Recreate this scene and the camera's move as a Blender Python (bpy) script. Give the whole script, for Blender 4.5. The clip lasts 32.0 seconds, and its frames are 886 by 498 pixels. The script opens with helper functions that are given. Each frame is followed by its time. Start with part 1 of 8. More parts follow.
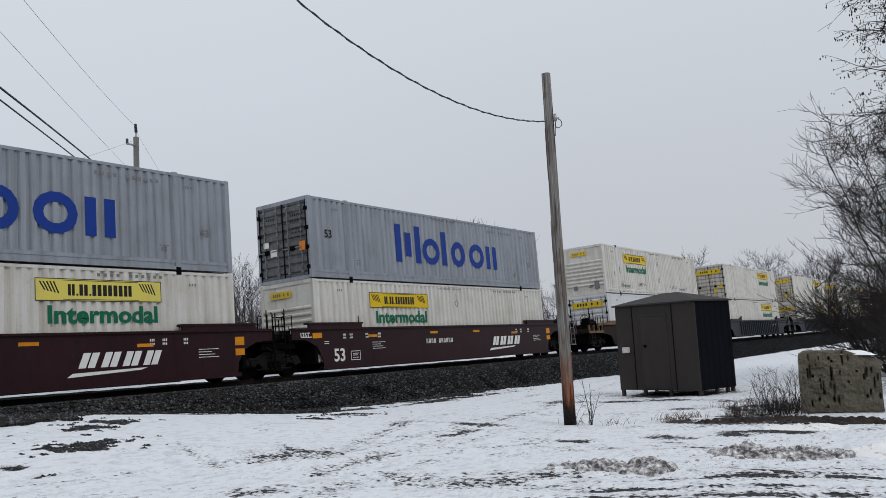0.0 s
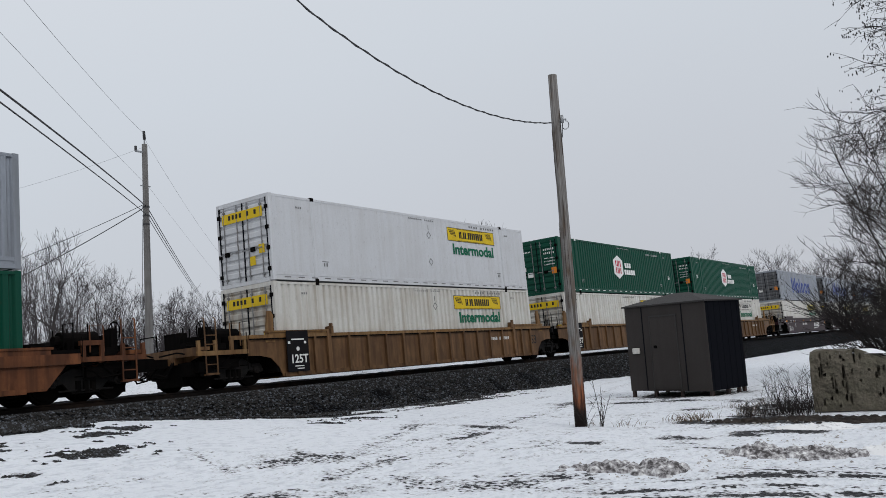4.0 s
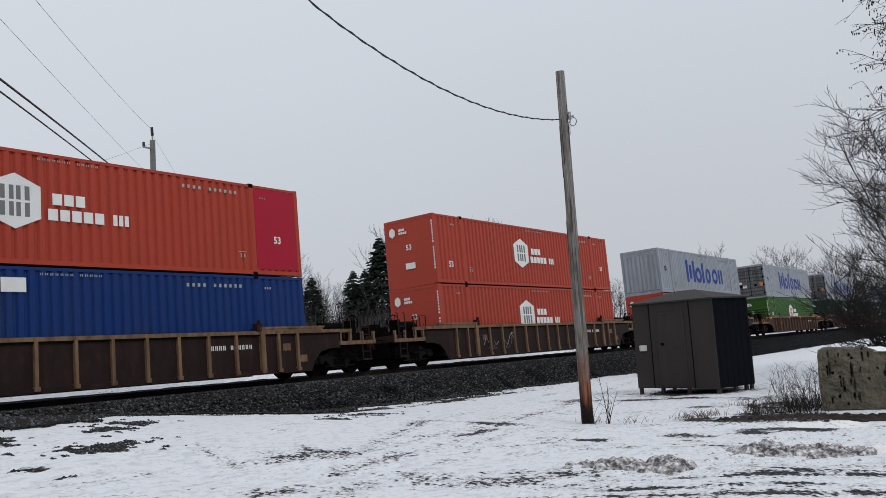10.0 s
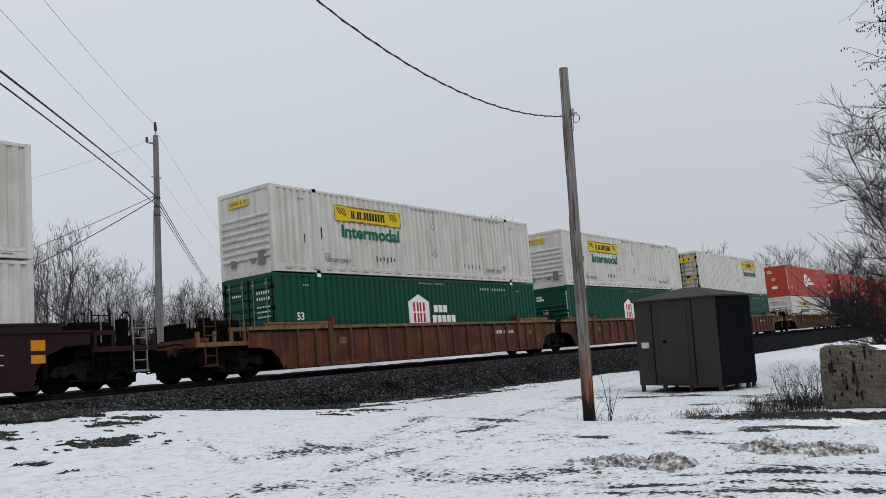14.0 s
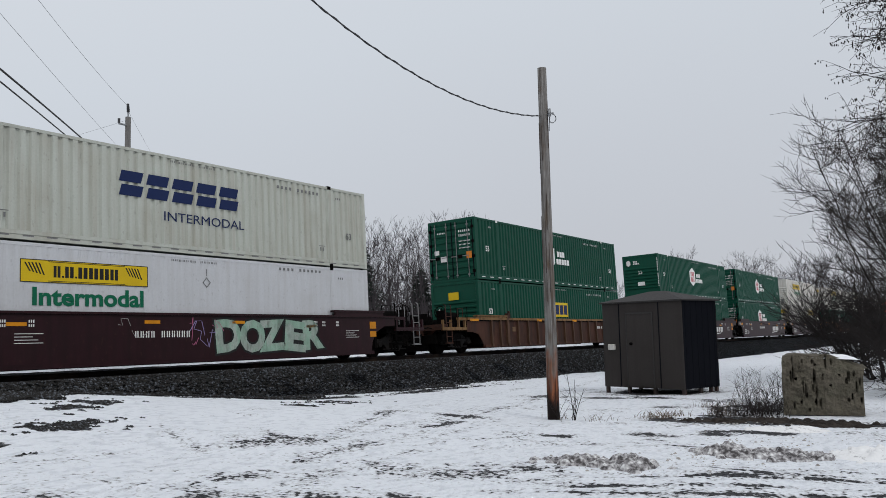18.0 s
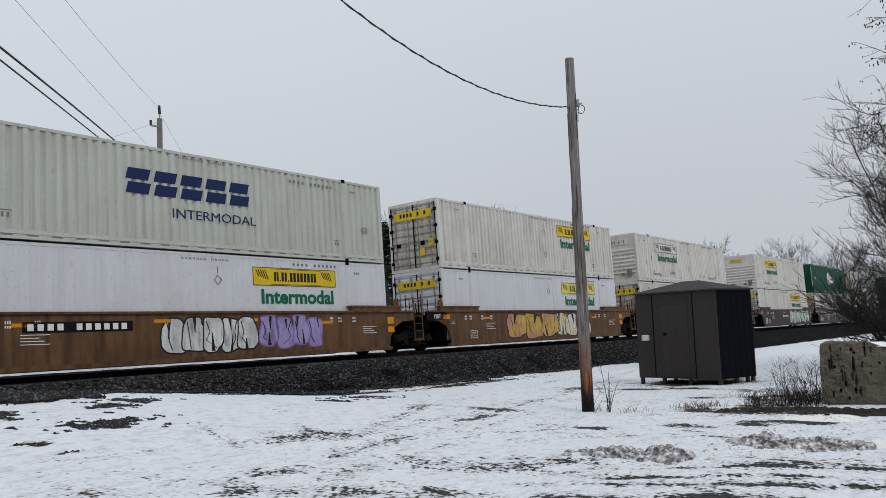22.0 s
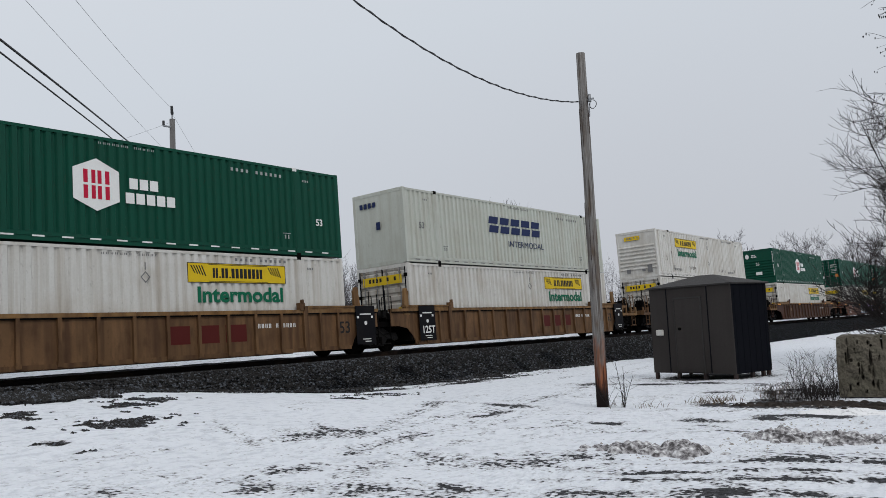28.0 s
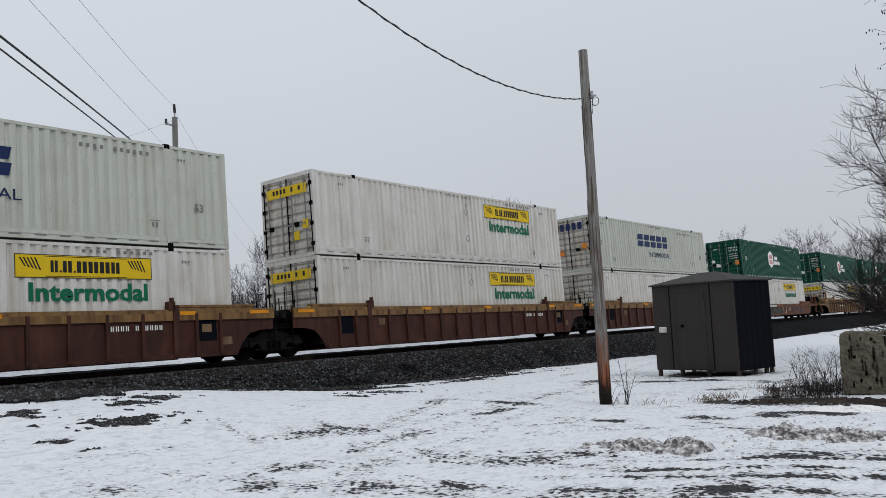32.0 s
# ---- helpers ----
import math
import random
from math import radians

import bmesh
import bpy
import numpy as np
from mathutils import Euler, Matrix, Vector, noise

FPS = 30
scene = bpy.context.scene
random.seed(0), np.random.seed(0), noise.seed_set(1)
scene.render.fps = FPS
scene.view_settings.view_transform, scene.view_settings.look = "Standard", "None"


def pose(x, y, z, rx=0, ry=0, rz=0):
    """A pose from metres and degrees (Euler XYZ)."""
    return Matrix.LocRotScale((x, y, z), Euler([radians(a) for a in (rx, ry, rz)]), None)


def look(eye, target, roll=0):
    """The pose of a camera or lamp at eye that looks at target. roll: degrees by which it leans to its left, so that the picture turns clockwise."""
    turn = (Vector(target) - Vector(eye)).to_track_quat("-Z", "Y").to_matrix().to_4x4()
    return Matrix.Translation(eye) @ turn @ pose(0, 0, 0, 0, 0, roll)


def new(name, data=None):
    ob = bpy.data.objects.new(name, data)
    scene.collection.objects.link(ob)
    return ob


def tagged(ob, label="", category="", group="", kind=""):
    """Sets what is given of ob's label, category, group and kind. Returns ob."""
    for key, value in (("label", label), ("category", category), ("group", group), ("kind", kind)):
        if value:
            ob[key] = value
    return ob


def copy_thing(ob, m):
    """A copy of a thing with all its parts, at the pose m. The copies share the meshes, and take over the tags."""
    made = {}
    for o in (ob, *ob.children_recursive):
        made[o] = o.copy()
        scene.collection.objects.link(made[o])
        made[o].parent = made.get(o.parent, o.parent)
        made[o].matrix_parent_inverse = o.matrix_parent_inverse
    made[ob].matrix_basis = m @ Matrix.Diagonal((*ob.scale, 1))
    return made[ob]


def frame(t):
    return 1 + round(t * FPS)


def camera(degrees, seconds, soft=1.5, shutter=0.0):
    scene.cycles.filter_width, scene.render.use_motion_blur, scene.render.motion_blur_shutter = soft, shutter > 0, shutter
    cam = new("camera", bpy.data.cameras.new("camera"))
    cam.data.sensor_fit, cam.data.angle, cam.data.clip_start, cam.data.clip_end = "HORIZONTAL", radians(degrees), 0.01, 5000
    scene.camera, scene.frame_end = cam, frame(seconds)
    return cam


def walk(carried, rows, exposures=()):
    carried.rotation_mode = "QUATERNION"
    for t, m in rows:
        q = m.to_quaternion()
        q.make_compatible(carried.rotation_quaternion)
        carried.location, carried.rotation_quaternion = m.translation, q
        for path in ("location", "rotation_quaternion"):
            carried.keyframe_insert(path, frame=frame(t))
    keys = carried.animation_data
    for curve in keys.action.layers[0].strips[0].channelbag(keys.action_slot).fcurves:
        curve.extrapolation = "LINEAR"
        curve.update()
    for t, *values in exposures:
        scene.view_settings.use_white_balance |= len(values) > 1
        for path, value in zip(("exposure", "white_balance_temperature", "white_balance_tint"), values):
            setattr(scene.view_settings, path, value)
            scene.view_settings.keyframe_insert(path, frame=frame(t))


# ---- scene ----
# ---------- camera: hand-held, standing still, turning a little ----------
EYE = Vector((0.0, -19.807, 1.6))
# seconds, heading from +y towards +x, tilt, roll (degrees)
PATH = [
    (0.0, 55.16, 6.38, -3.11),    (0.5, 55.21, 6.48, -3.19),    (1.0, 55.19, 6.56, -3.23),
    (1.5, 55.16, 6.55, -3.28),    (2.0, 54.97, 6.57, -3.36),    (2.5, 54.90, 6.59, -3.50),
    (3.0, 54.75, 6.61, -3.57),    (3.5, 54.68, 6.61, -3.68),    (5.5, 54.34, 6.64, -3.87),
    (6.0, 54.31, 6.65, -3.92),    (6.5, 54.27, 6.67, -3.98),    (7.0, 54.28, 6.65, -3.93),
    (7.5, 54.30, 6.61, -3.86),    (8.0, 54.23, 6.59, -3.85),    (8.5, 54.15, 6.54, -3.86),
    (9.0, 54.10, 6.53, -3.85),    (9.5, 54.12, 6.46, -3.76),    (10.0, 54.09, 6.41, -3.55),
    (10.5, 54.13, 6.30, -3.43),    (11.0, 54.02, 6.26, -3.34),    (11.5, 53.93, 6.23, -3.30),
    (12.0, 53.84, 6.22, -3.33),    (12.5, 53.80, 6.22, -3.37),    (13.0, 53.79, 6.21, -3.32),
    (13.5, 53.85, 6.17, -3.30),    (14.0, 53.90, 6.17, -3.28),    (14.5, 53.86, 6.16, -3.24),
    (16.5, 54.78, 6.08, -2.73),    (17.0, 54.70, 6.00, -2.63),    (17.5, 54.62, 5.91, -2.21),
    (18.0, 55.84, 5.75, -1.24),    (18.5, 55.41, 5.65, -1.36),    (19.0, 55.08, 5.54, -1.46),
    (19.5, 54.74, 5.50, -1.54),    (20.0, 54.51, 5.46, -1.61),    (20.5, 54.30, 5.43, -1.74),
    (21.0, 54.04, 5.41, -1.84),    (21.5, 53.86, 5.39, -2.04),    (22.0, 53.72, 5.40, -2.19),
    (22.5, 53.59, 5.38, -2.24),    (23.0, 53.40, 5.38, -2.33),    (23.5, 53.40, 5.34, -2.33),
    (24.0, 53.36, 5.31, -2.39),    (24.5, 53.29, 5.27, -2.41),    (25.0, 53.24, 5.22, -2.42),
    (25.5, 53.18, 5.21, -2.48),    (27.5, 52.92, 5.22, -2.64),    (28.0, 52.83, 5.22, -2.73),
    (28.5, 52.73, 5.21, -2.79),    (29.0, 52.73, 5.18, -2.82),    (29.5, 52.74, 5.17, -2.85),
    (30.0, 52.76, 5.13, -2.84),    (30.5, 52.71, 5.09, -2.84),    (31.0, 52.73, 5.05, -2.81),
    (31.5, 52.67, 5.08, -2.88),    (32.0, 52.64, 5.06, -2.83),
]

def aim(heading, tilt, roll):
    h, e = radians(heading), radians(tilt)
    way = Vector((math.sin(h) * math.cos(e), math.cos(h) * math.cos(e), math.sin(e)))
    return look(EYE, EYE + way, roll)


cam = camera(55.995, 32.0, soft=0.8)
walk(cam, [(t, aim(a, b, c)) for t, a, b, c in PATH])

# ---------- overcast daylight ----------
world = bpy.data.worlds.new("overcast_sky")
scene.world = world
world.use_nodes = True
wn, wl = world.node_tree.nodes, world.node_tree.links
wn.clear()
w_out = wn.new("ShaderNodeOutputWorld")
w_sky = wn.new("ShaderNodeTexSky")
w_sky.sky_type, w_sky.sun_disc = "NISHITA", False
w_sky.sun_elevation, w_sky.sun_rotation = radians(40), radians(204)
w_bg1 = wn.new("ShaderNodeBackground")
w_bg1.inputs["Strength"].default_value = 0.05
w_bg2 = wn.new("ShaderNodeBackground")
w_co = wn.new("ShaderNodeTexCoord")
w_sep = wn.new("ShaderNodeSeparateXYZ")
w_ramp = wn.new("ShaderNodeValToRGB")
w_ramp.color_ramp.elements[0].color = (0.535, 0.555, 0.605, 1)
w_ramp.color_ramp.elements[0].position = 0.0
w_ramp.color_ramp.elements[1].color = (0.80, 0.83, 0.88, 1)
w_ramp.color_ramp.elements[1].position = 1.0
w_mid = w_ramp.color_ramp.elements.new(0.36)
w_mid.color = (0.640, 0.685, 0.745, 1)
w_noise = wn.new("ShaderNodeTexNoise")
w_noise.inputs["Scale"].default_value = 1.6
w_noise.inputs["Detail"].default_value = 2.0
w_add = wn.new("ShaderNodeMath")
w_add.operation = "MULTIPLY_ADD"
w_add.inputs[1].default_value = 0.10
w_sub = wn.new("ShaderNodeMath")
w_sub.operation = "SUBTRACT"
w_sub.inputs[1].default_value = -0.19
w_mix = wn.new("ShaderNodeMixShader")
w_mix.inputs[0].default_value = 0.95
wl.new(w_co.outputs["Generated"], w_sep.inputs[0])
wl.new(w_co.outputs["Generated"], w_noise.inputs["Vector"])
wl.new(w_noise.outputs["Fac"], w_add.inputs[0])
w_side = wn.new("ShaderNodeMath")
w_side.operation = "MULTIPLY_ADD"
w_side.inputs[1].default_value = -0.30
wl.new(w_sep.outputs["X"], w_side.inputs[0])
wl.new(w_sep.outputs["Z"], w_side.inputs[2])
wl.new(w_side.outputs[0], w_add.inputs[2])
wl.new(w_add.outputs[0], w_sub.inputs[0])
wl.new(w_sub.outputs[0], w_ramp.inputs[0])
wl.new(w_ramp.outputs[0], w_bg2.inputs[0])
wl.new(w_sky.outputs[0], w_bg1.inputs[0])
wl.new(w_bg1.outputs[0], w_mix.inputs[1])
wl.new(w_bg2.outputs[0], w_mix.inputs[2])
wl.new(w_mix.outputs[0], w_out.inputs[0])

sun_data = bpy.data.lights.new("veiled_sun", "SUN")
sun_data.energy, sun_data.angle, sun_data.color = 0.75, radians(16), (1.0, 0.98, 0.96)
sun = new("veiled_sun", sun_data)
sun.matrix_basis = look((-24, -54, 50), (0, 0, 0))
scene.view_settings.exposure = 0.0

# ---------- materials ----------
MATS = {}


def material(name, colour, rough=0.6, metal=0.0, grain=0.0, stain=0.0, stain_colour=(0.05, 0.04, 0.035), streak=0.0,
             scale=3.0, bump=0.0, bump_scale=40.0, vary=0.0, spec=0.5, fleck=0.0, fleck_colour=(0.09, 0.045, 0.025), bloom=0.0, bloom_colour=(0.2, 0.09, 0.04)):
    """A painted or raw surface: base colour, fine grain, stains at a second scale, vertical streaks and relief."""
    if name in MATS:
        return MATS[name]
    m = bpy.data.materials.new(name)
    m.use_nodes = True
    n, l = m.node_tree.nodes, m.node_tree.links
    b = n["Principled BSDF"]
    b.inputs["Roughness"].default_value, b.inputs["Metallic"].default_value = rough, metal
    b.inputs["Specular IOR Level"].default_value = spec
    co = n.new("ShaderNodeTexCoord")
    rgb = n.new("ShaderNodeRGB")
    rgb.outputs[0].default_value = (*colour, 1)
    last = rgb.outputs[0]
    info = n.new("ShaderNodeObjectInfo")
    shift = n.new("ShaderNodeVectorMath")
    shift.operation = "ADD"
    spread = n.new("ShaderNodeVectorMath")
    spread.operation = "SCALE"
    spread.inputs[0].default_value = (37.0, 11.0, 5.0)
    l.new(info.outputs["Random"], spread.inputs["Scale"])
    l.new(co.outputs["Object"], shift.inputs[0])
    l.new(spread.outputs[0], shift.inputs[1])

    def mixed(fac, colour2, amount, kind="MIX"):
        mx = n.new("ShaderNodeMix")
        mx.data_type, mx.blend_type = "RGBA", kind
        mu = n.new("ShaderNodeMath")
        mu.operation = "MULTIPLY"
        mu.inputs[1].default_value = amount
        l.new(fac, mu.inputs[0])
        l.new(mu.outputs[0], mx.inputs[0])
        l.new(last, mx.inputs[6])
        mx.inputs[7].default_value = (*colour2, 1)
        return mx.outputs[2]

    def noise_fac(sc, lo, hi, stretch=(1, 1, 1), detail=4):
        mp = n.new("ShaderNodeMapping")
        mp.inputs["Scale"].default_value = stretch
        l.new(shift.outputs[0], mp.inputs[0])
        t = n.new("ShaderNodeTexNoise")
        t.inputs["Scale"].default_value, t.inputs["Detail"].default_value = sc, detail
        l.new(mp.outputs[0], t.inputs["Vector"])
        r = n.new("ShaderNodeMapRange")
        r.inputs[1].default_value, r.inputs[2].default_value = lo, hi
        l.new(t.outputs["Fac"], r.inputs[0])
        return r.outputs[0]

    if vary:
        last = mixed(info.outputs["Random"], tuple(c * 0.45 for c in colour), vary)
    if bloom:
        last = mixed(noise_fac(scale * 0.22, 0.46, 0.62, (1, 1, 1.6), 9), bloom_colour, bloom)
        last = mixed(noise_fac(scale * 1.1, 0.50, 0.62, (1, 1, 0.45), 9), tuple(c * 1.15 for c in bloom_colour), bloom * 0.8)
        last = mixed(noise_fac(scale * 1.7, 0.52, 0.68, (1.3, 1.3, 0.4), 9), tuple(c * 0.16 for c in bloom_colour), bloom * 0.75)
    if grain:
        last = mixed(noise_fac(scale * 9, 0.35, 0.7), tuple(c * 0.6 for c in colour), grain)
    if streak:
        last = mixed(noise_fac(scale, 0.44, 0.68, (2.2, 2.2, 0.12)), stain_colour, streak)
    if stain:
        last = mixed(noise_fac(scale * 0.45, 0.48, 0.68, detail=7), stain_colour, stain)
    if fleck:
        last = mixed(noise_fac(scale * 5.5, 0.63, 0.69, (1, 1, 0.55), 6), fleck_colour, fleck)
    l.new(last, b.inputs["Base Color"])
    if bump:
        t = n.new("ShaderNodeTexNoise")
        t.inputs["Scale"].default_value, t.inputs["Detail"].default_value = bump_scale, 5
        l.new(shift.outputs[0], t.inputs["Vector"])
        bp = n.new("ShaderNodeBump")
        bp.inputs["Strength"].default_value, bp.inputs["Distance"].default_value = bump, 0.02
        l.new(t.outputs["Fac"], bp.inputs["Height"])
        l.new(bp.outputs[0], b.inputs["Normal"])
    MATS[name] = m
    return m


def paint(name, colour, dirt=0.25, rust=(0.10, 0.055, 0.035), rough=0.5, bloom=0.0, bloom_colour=(0.16, 0.06, 0.025)):
    return material(name, colour, rough, 0.0, 0.18, dirt * 0.8, rust, dirt * 1.25, 2.2, 0.08, 25.0, vary=0.14, spec=0.16, fleck=0.35 + 0.5 * bloom,
                    fleck_colour=tuple(0.5 * c + 0.5 * r for c, r in zip(colour, (0.05, 0.022, 0.012))), bloom=bloom, bloom_colour=bloom_colour)


P_SILVER = material("silver_paint", (0.285, 0.308, 0.345), 0.40, 0.40, 0.18, 0.24, (0.12, 0.12, 0.12), 0.40, 2.2, 0.08, 25.0, vary=0.10, spec=0.3)
# darker silver for the doors: the end's shade is put in with the grime
P_DOOR = material("shaded_grimy_silver_door", (0.135, 0.140, 0.150), 0.5, 0.35, 0.3, 0.45, (0.05, 0.045, 0.042), 0.55, 3.0, 0.12, 25.0, vary=0.2, spec=0.25, fleck=0.5)
P_WHITE = paint("white_paint", (0.60, 0.59, 0.555), 0.34, (0.30, 0.25, 0.19))
P_WHITE_DOOR = paint("grimy_white_door_paint", (0.50, 0.48, 0.44), 0.6, (0.20, 0.15, 0.10))
P_PLAIN = paint("smooth_white_paint", (0.57, 0.58, 0.60), 0.16, (0.34, 0.32, 0.30))
P_BONE = paint("bone_paint", (0.47, 0.49, 0.44), 0.24, (0.28, 0.24, 0.18))
P_GREEN = paint("green_paint", (0.0012, 0.057, 0.034), 0.20, (0.006, 0.035, 0.022), 0.5)
P_LIME = paint("lime_paint", (0.027, 0.088, 0.012), 0.2, (0.02, 0.05, 0.014), 0.5)
P_ORANGE = paint("orange_red_paint", (0.37, 0.050, 0.029), 0.18, (0.25, 0.05, 0.03), 0.45)
P_RED = paint("red_paint", (0.32, 0.036, 0.03), 0.12, (0.22, 0.03, 0.03), 0.42)
P_CRIMSON = paint("crimson_paint", (0.36, 0.010, 0.030), 0.1, (0.2, 0.02, 0.03), 0.42)
P_BLUE = paint("blue_paint", (0.005, 0.03, 0.14), 0.2, (0.02, 0.03, 0.09), 0.42)
P_MAROON = paint("maroon_paint", (0.0220, 0.0050, 0.0078), 0.5, (0.012, 0.0040, 0.0050), 0.5, bloom=0.3, bloom_colour=(0.026, 0.008, 0.011))
P_TAN = paint("tan_paint", (0.128, 0.070, 0.033), 0.6, (0.055, 0.027, 0.014), 0.6, bloom=0.6, bloom_colour=(0.17, 0.092, 0.043))
P_OCHRE = paint("ochre_paint", (0.125, 0.068, 0.032), 0.62, (0.045, 0.022, 0.013), 0.6, bloom=0.5, bloom_colour=(0.15, 0.075, 0.032))
P_RUST = paint("rust_paint", (0.082, 0.028, 0.014), 0.62, (0.026, 0.012, 0.009), 0.65, bloom=0.75, bloom_colour=(0.15, 0.052, 0.022))
P_AMBER = paint("amber_brown_paint", (0.108, 0.040, 0.018), 0.62, (0.040, 0.018, 0.011), 0.65, bloom=0.75, bloom_colour=(0.19, 0.07, 0.028))
P_BROWN = paint("brown_paint", (0.050, 0.0195, 0.0130), 0.55, (0.028, 0.017, 0.013), 0.65, bloom=0.6, bloom_colour=(0.075, 0.030, 0.018))
P_DARKBROWN = paint("dark_brown_paint", (0.0205, 0.0096, 0.0090), 0.5, (0.011, 0.0075, 0.007), 0.7, bloom=0.6, bloom_colour=(0.031, 0.0145, 0.0118))
P_OXIDE = paint("dull_oxide_paint", (0.053, 0.0195, 0.0150), 0.55, (0.028, 0.014, 0.011), 0.65, bloom=0.6, bloom_colour=(0.082, 0.031, 0.019))
P_SLATE = paint("slate_paint", (0.02, 0.024, 0.033), 0.35, (0.03, 0.03, 0.03), 0.6)
P_DUSTY = paint("dusty_rib_paint", (0.080, 0.042, 0.027), 0.5, (0.05, 0.03, 0.02), 0.65, bloom=0.4, bloom_colour=(0.11, 0.06, 0.035))
P_CHORD = paint("sun_bleached_chord_paint", (0.205, 0.122, 0.055), 0.55, (0.065, 0.030, 0.015), 0.65, bloom=0.5, bloom_colour=(0.21, 0.105, 0.032))
P_BEIGE = paint("beige_rib_paint", (0.185, 0.115, 0.066), 0.6, (0.07, 0.04, 0.024), 0.6, bloom=0.5, bloom_colour=(0.20, 0.12, 0.065))
# dirty, oily metal; the shade under the cars is put into its near-black colour
IRON = material("dirty_iron_with_shade", (0.0036, 0.0034, 0.0034), 0.9, 0.0, 0.3, 0.4, (0.009, 0.007, 0.006), 0.2, 4, 0.2, 30, spec=0.03)
IRON_FRAME = material("oily_cast_steel_with_shade", (0.0048, 0.0045, 0.0045), 0.7, 0.0, 0.5, 0.5, (0.014, 0.010, 0.008), 0.3, 5, 0.3, 30, spec=0.18)
STEEL_BAR = material("galvanised_bar", (0.20, 0.205, 0.21), 0.5, 0.5, 0.2, 0.3, (0.12, 0.08, 0.05), 0.2, 4)
RAIL = material("worn_rail_steel", (0.008, 0.0065, 0.006), 0.85, 0.0, 0.3, 0.4, (0.05, 0.03, 0.02), 0.0, 4, spec=0.1)
I_BLUE = material("blue_lettering", (0.010, 0.036, 0.21), 0.5, grain=0.15, scale=6, spec=0.12)
I_NAVY = material("navy_lettering", (0.012, 0.022, 0.075), 0.5, grain=0.15, scale=6, spec=0.12)
I_GREEN = material("green_lettering", (0.006, 0.115, 0.060), 0.5, grain=0.15, scale=6, spec=0.12)
I_YELLOW = material("yellow_panel", (0.62, 0.43, 0.015), 0.5, grain=0.2, stain=0.2, stain_colour=(0.35, 0.2, 0.02), scale=5, spec=0.12)
I_FADED = material("faded_yellow_panel", (0.62, 0.53, 0.11), 0.55, grain=0.2, stain=0.25, stain_colour=(0.4, 0.36, 0.2), scale=5, spec=0.12)
I_BLACK = material("black_lettering", (0.018, 0.018, 0.018), 0.55, grain=0.2, scale=6, spec=0.12)
I_GREY = material("faint_grey_lettering", (0.17, 0.17, 0.17), 0.6, grain=0.3, scale=8, spec=0.12)
I_WHITE = material("white_lettering", (0.72, 0.72, 0.70), 0.55, grain=0.25, stain=0.15, stain_colour=(0.4, 0.38, 0.35), scale=6, spec=0.12)
I_FAINT = material("faint_white_lettering", (0.34, 0.36, 0.35), 0.6, grain=0.5, stain=0.4, stain_colour=(0.15, 0.16, 0.15), scale=9, spec=0.12)
I_RED = material("red_lettering", (0.42, 0.012, 0.040), 0.5, grain=0.15, scale=6, spec=0.12)
I_BRICK = material("faded_red_lettering", (0.080, 0.012, 0.010), 0.6, grain=0.3, scale=6, spec=0.12)
I_STICKER = material("orange_sticker", (0.62, 0.20, 0.03), 0.5, grain=0.2, scale=6, spec=0.12)
BLACK_PANEL = material("black_panel_paint", (0.006, 0.006, 0.008), 0.7, grain=0.2, stain=0.2, stain_colour=(0.03, 0.024, 0.018), scale=4, spec=0.08)
I_ORANGE = material("orange_reflector", (0.62, 0.24, 0.012), 0.5, grain=0.2, stain=0.3, stain_colour=(0.2, 0.08, 0.02), scale=6, spec=0.12)
# near-black for the door seals and for the painted shade of side openings
NEAR_BLACK = material("seal_and_opening_shade", (0.004, 0.005, 0.008), 0.8, spec=0.05)
SPRAYS = {k: material("spray_" + k, c, 0.5, grain=0.4, stain=0.4, stain_colour=tuple(x * 0.4 for x in c), scale=7, spec=0.12) for k, c in dict(
    white=(0.66, 0.67, 0.66), grey=(0.36, 0.35, 0.34), teal=(0.30, 0.50, 0.48), sky=(0.26, 0.42, 0.58), purple=(0.22, 0.12, 0.34),
    lilac=(0.33, 0.27, 0.50), yellow=(0.62, 0.46, 0.06), pink=(0.45, 0.14, 0.24), black=(0.02, 0.02, 0.02), mint=(0.30, 0.46, 0.36), moss=(0.050, 0.052, 0.036), plum=(0.10, 0.048, 0.040)).items()}


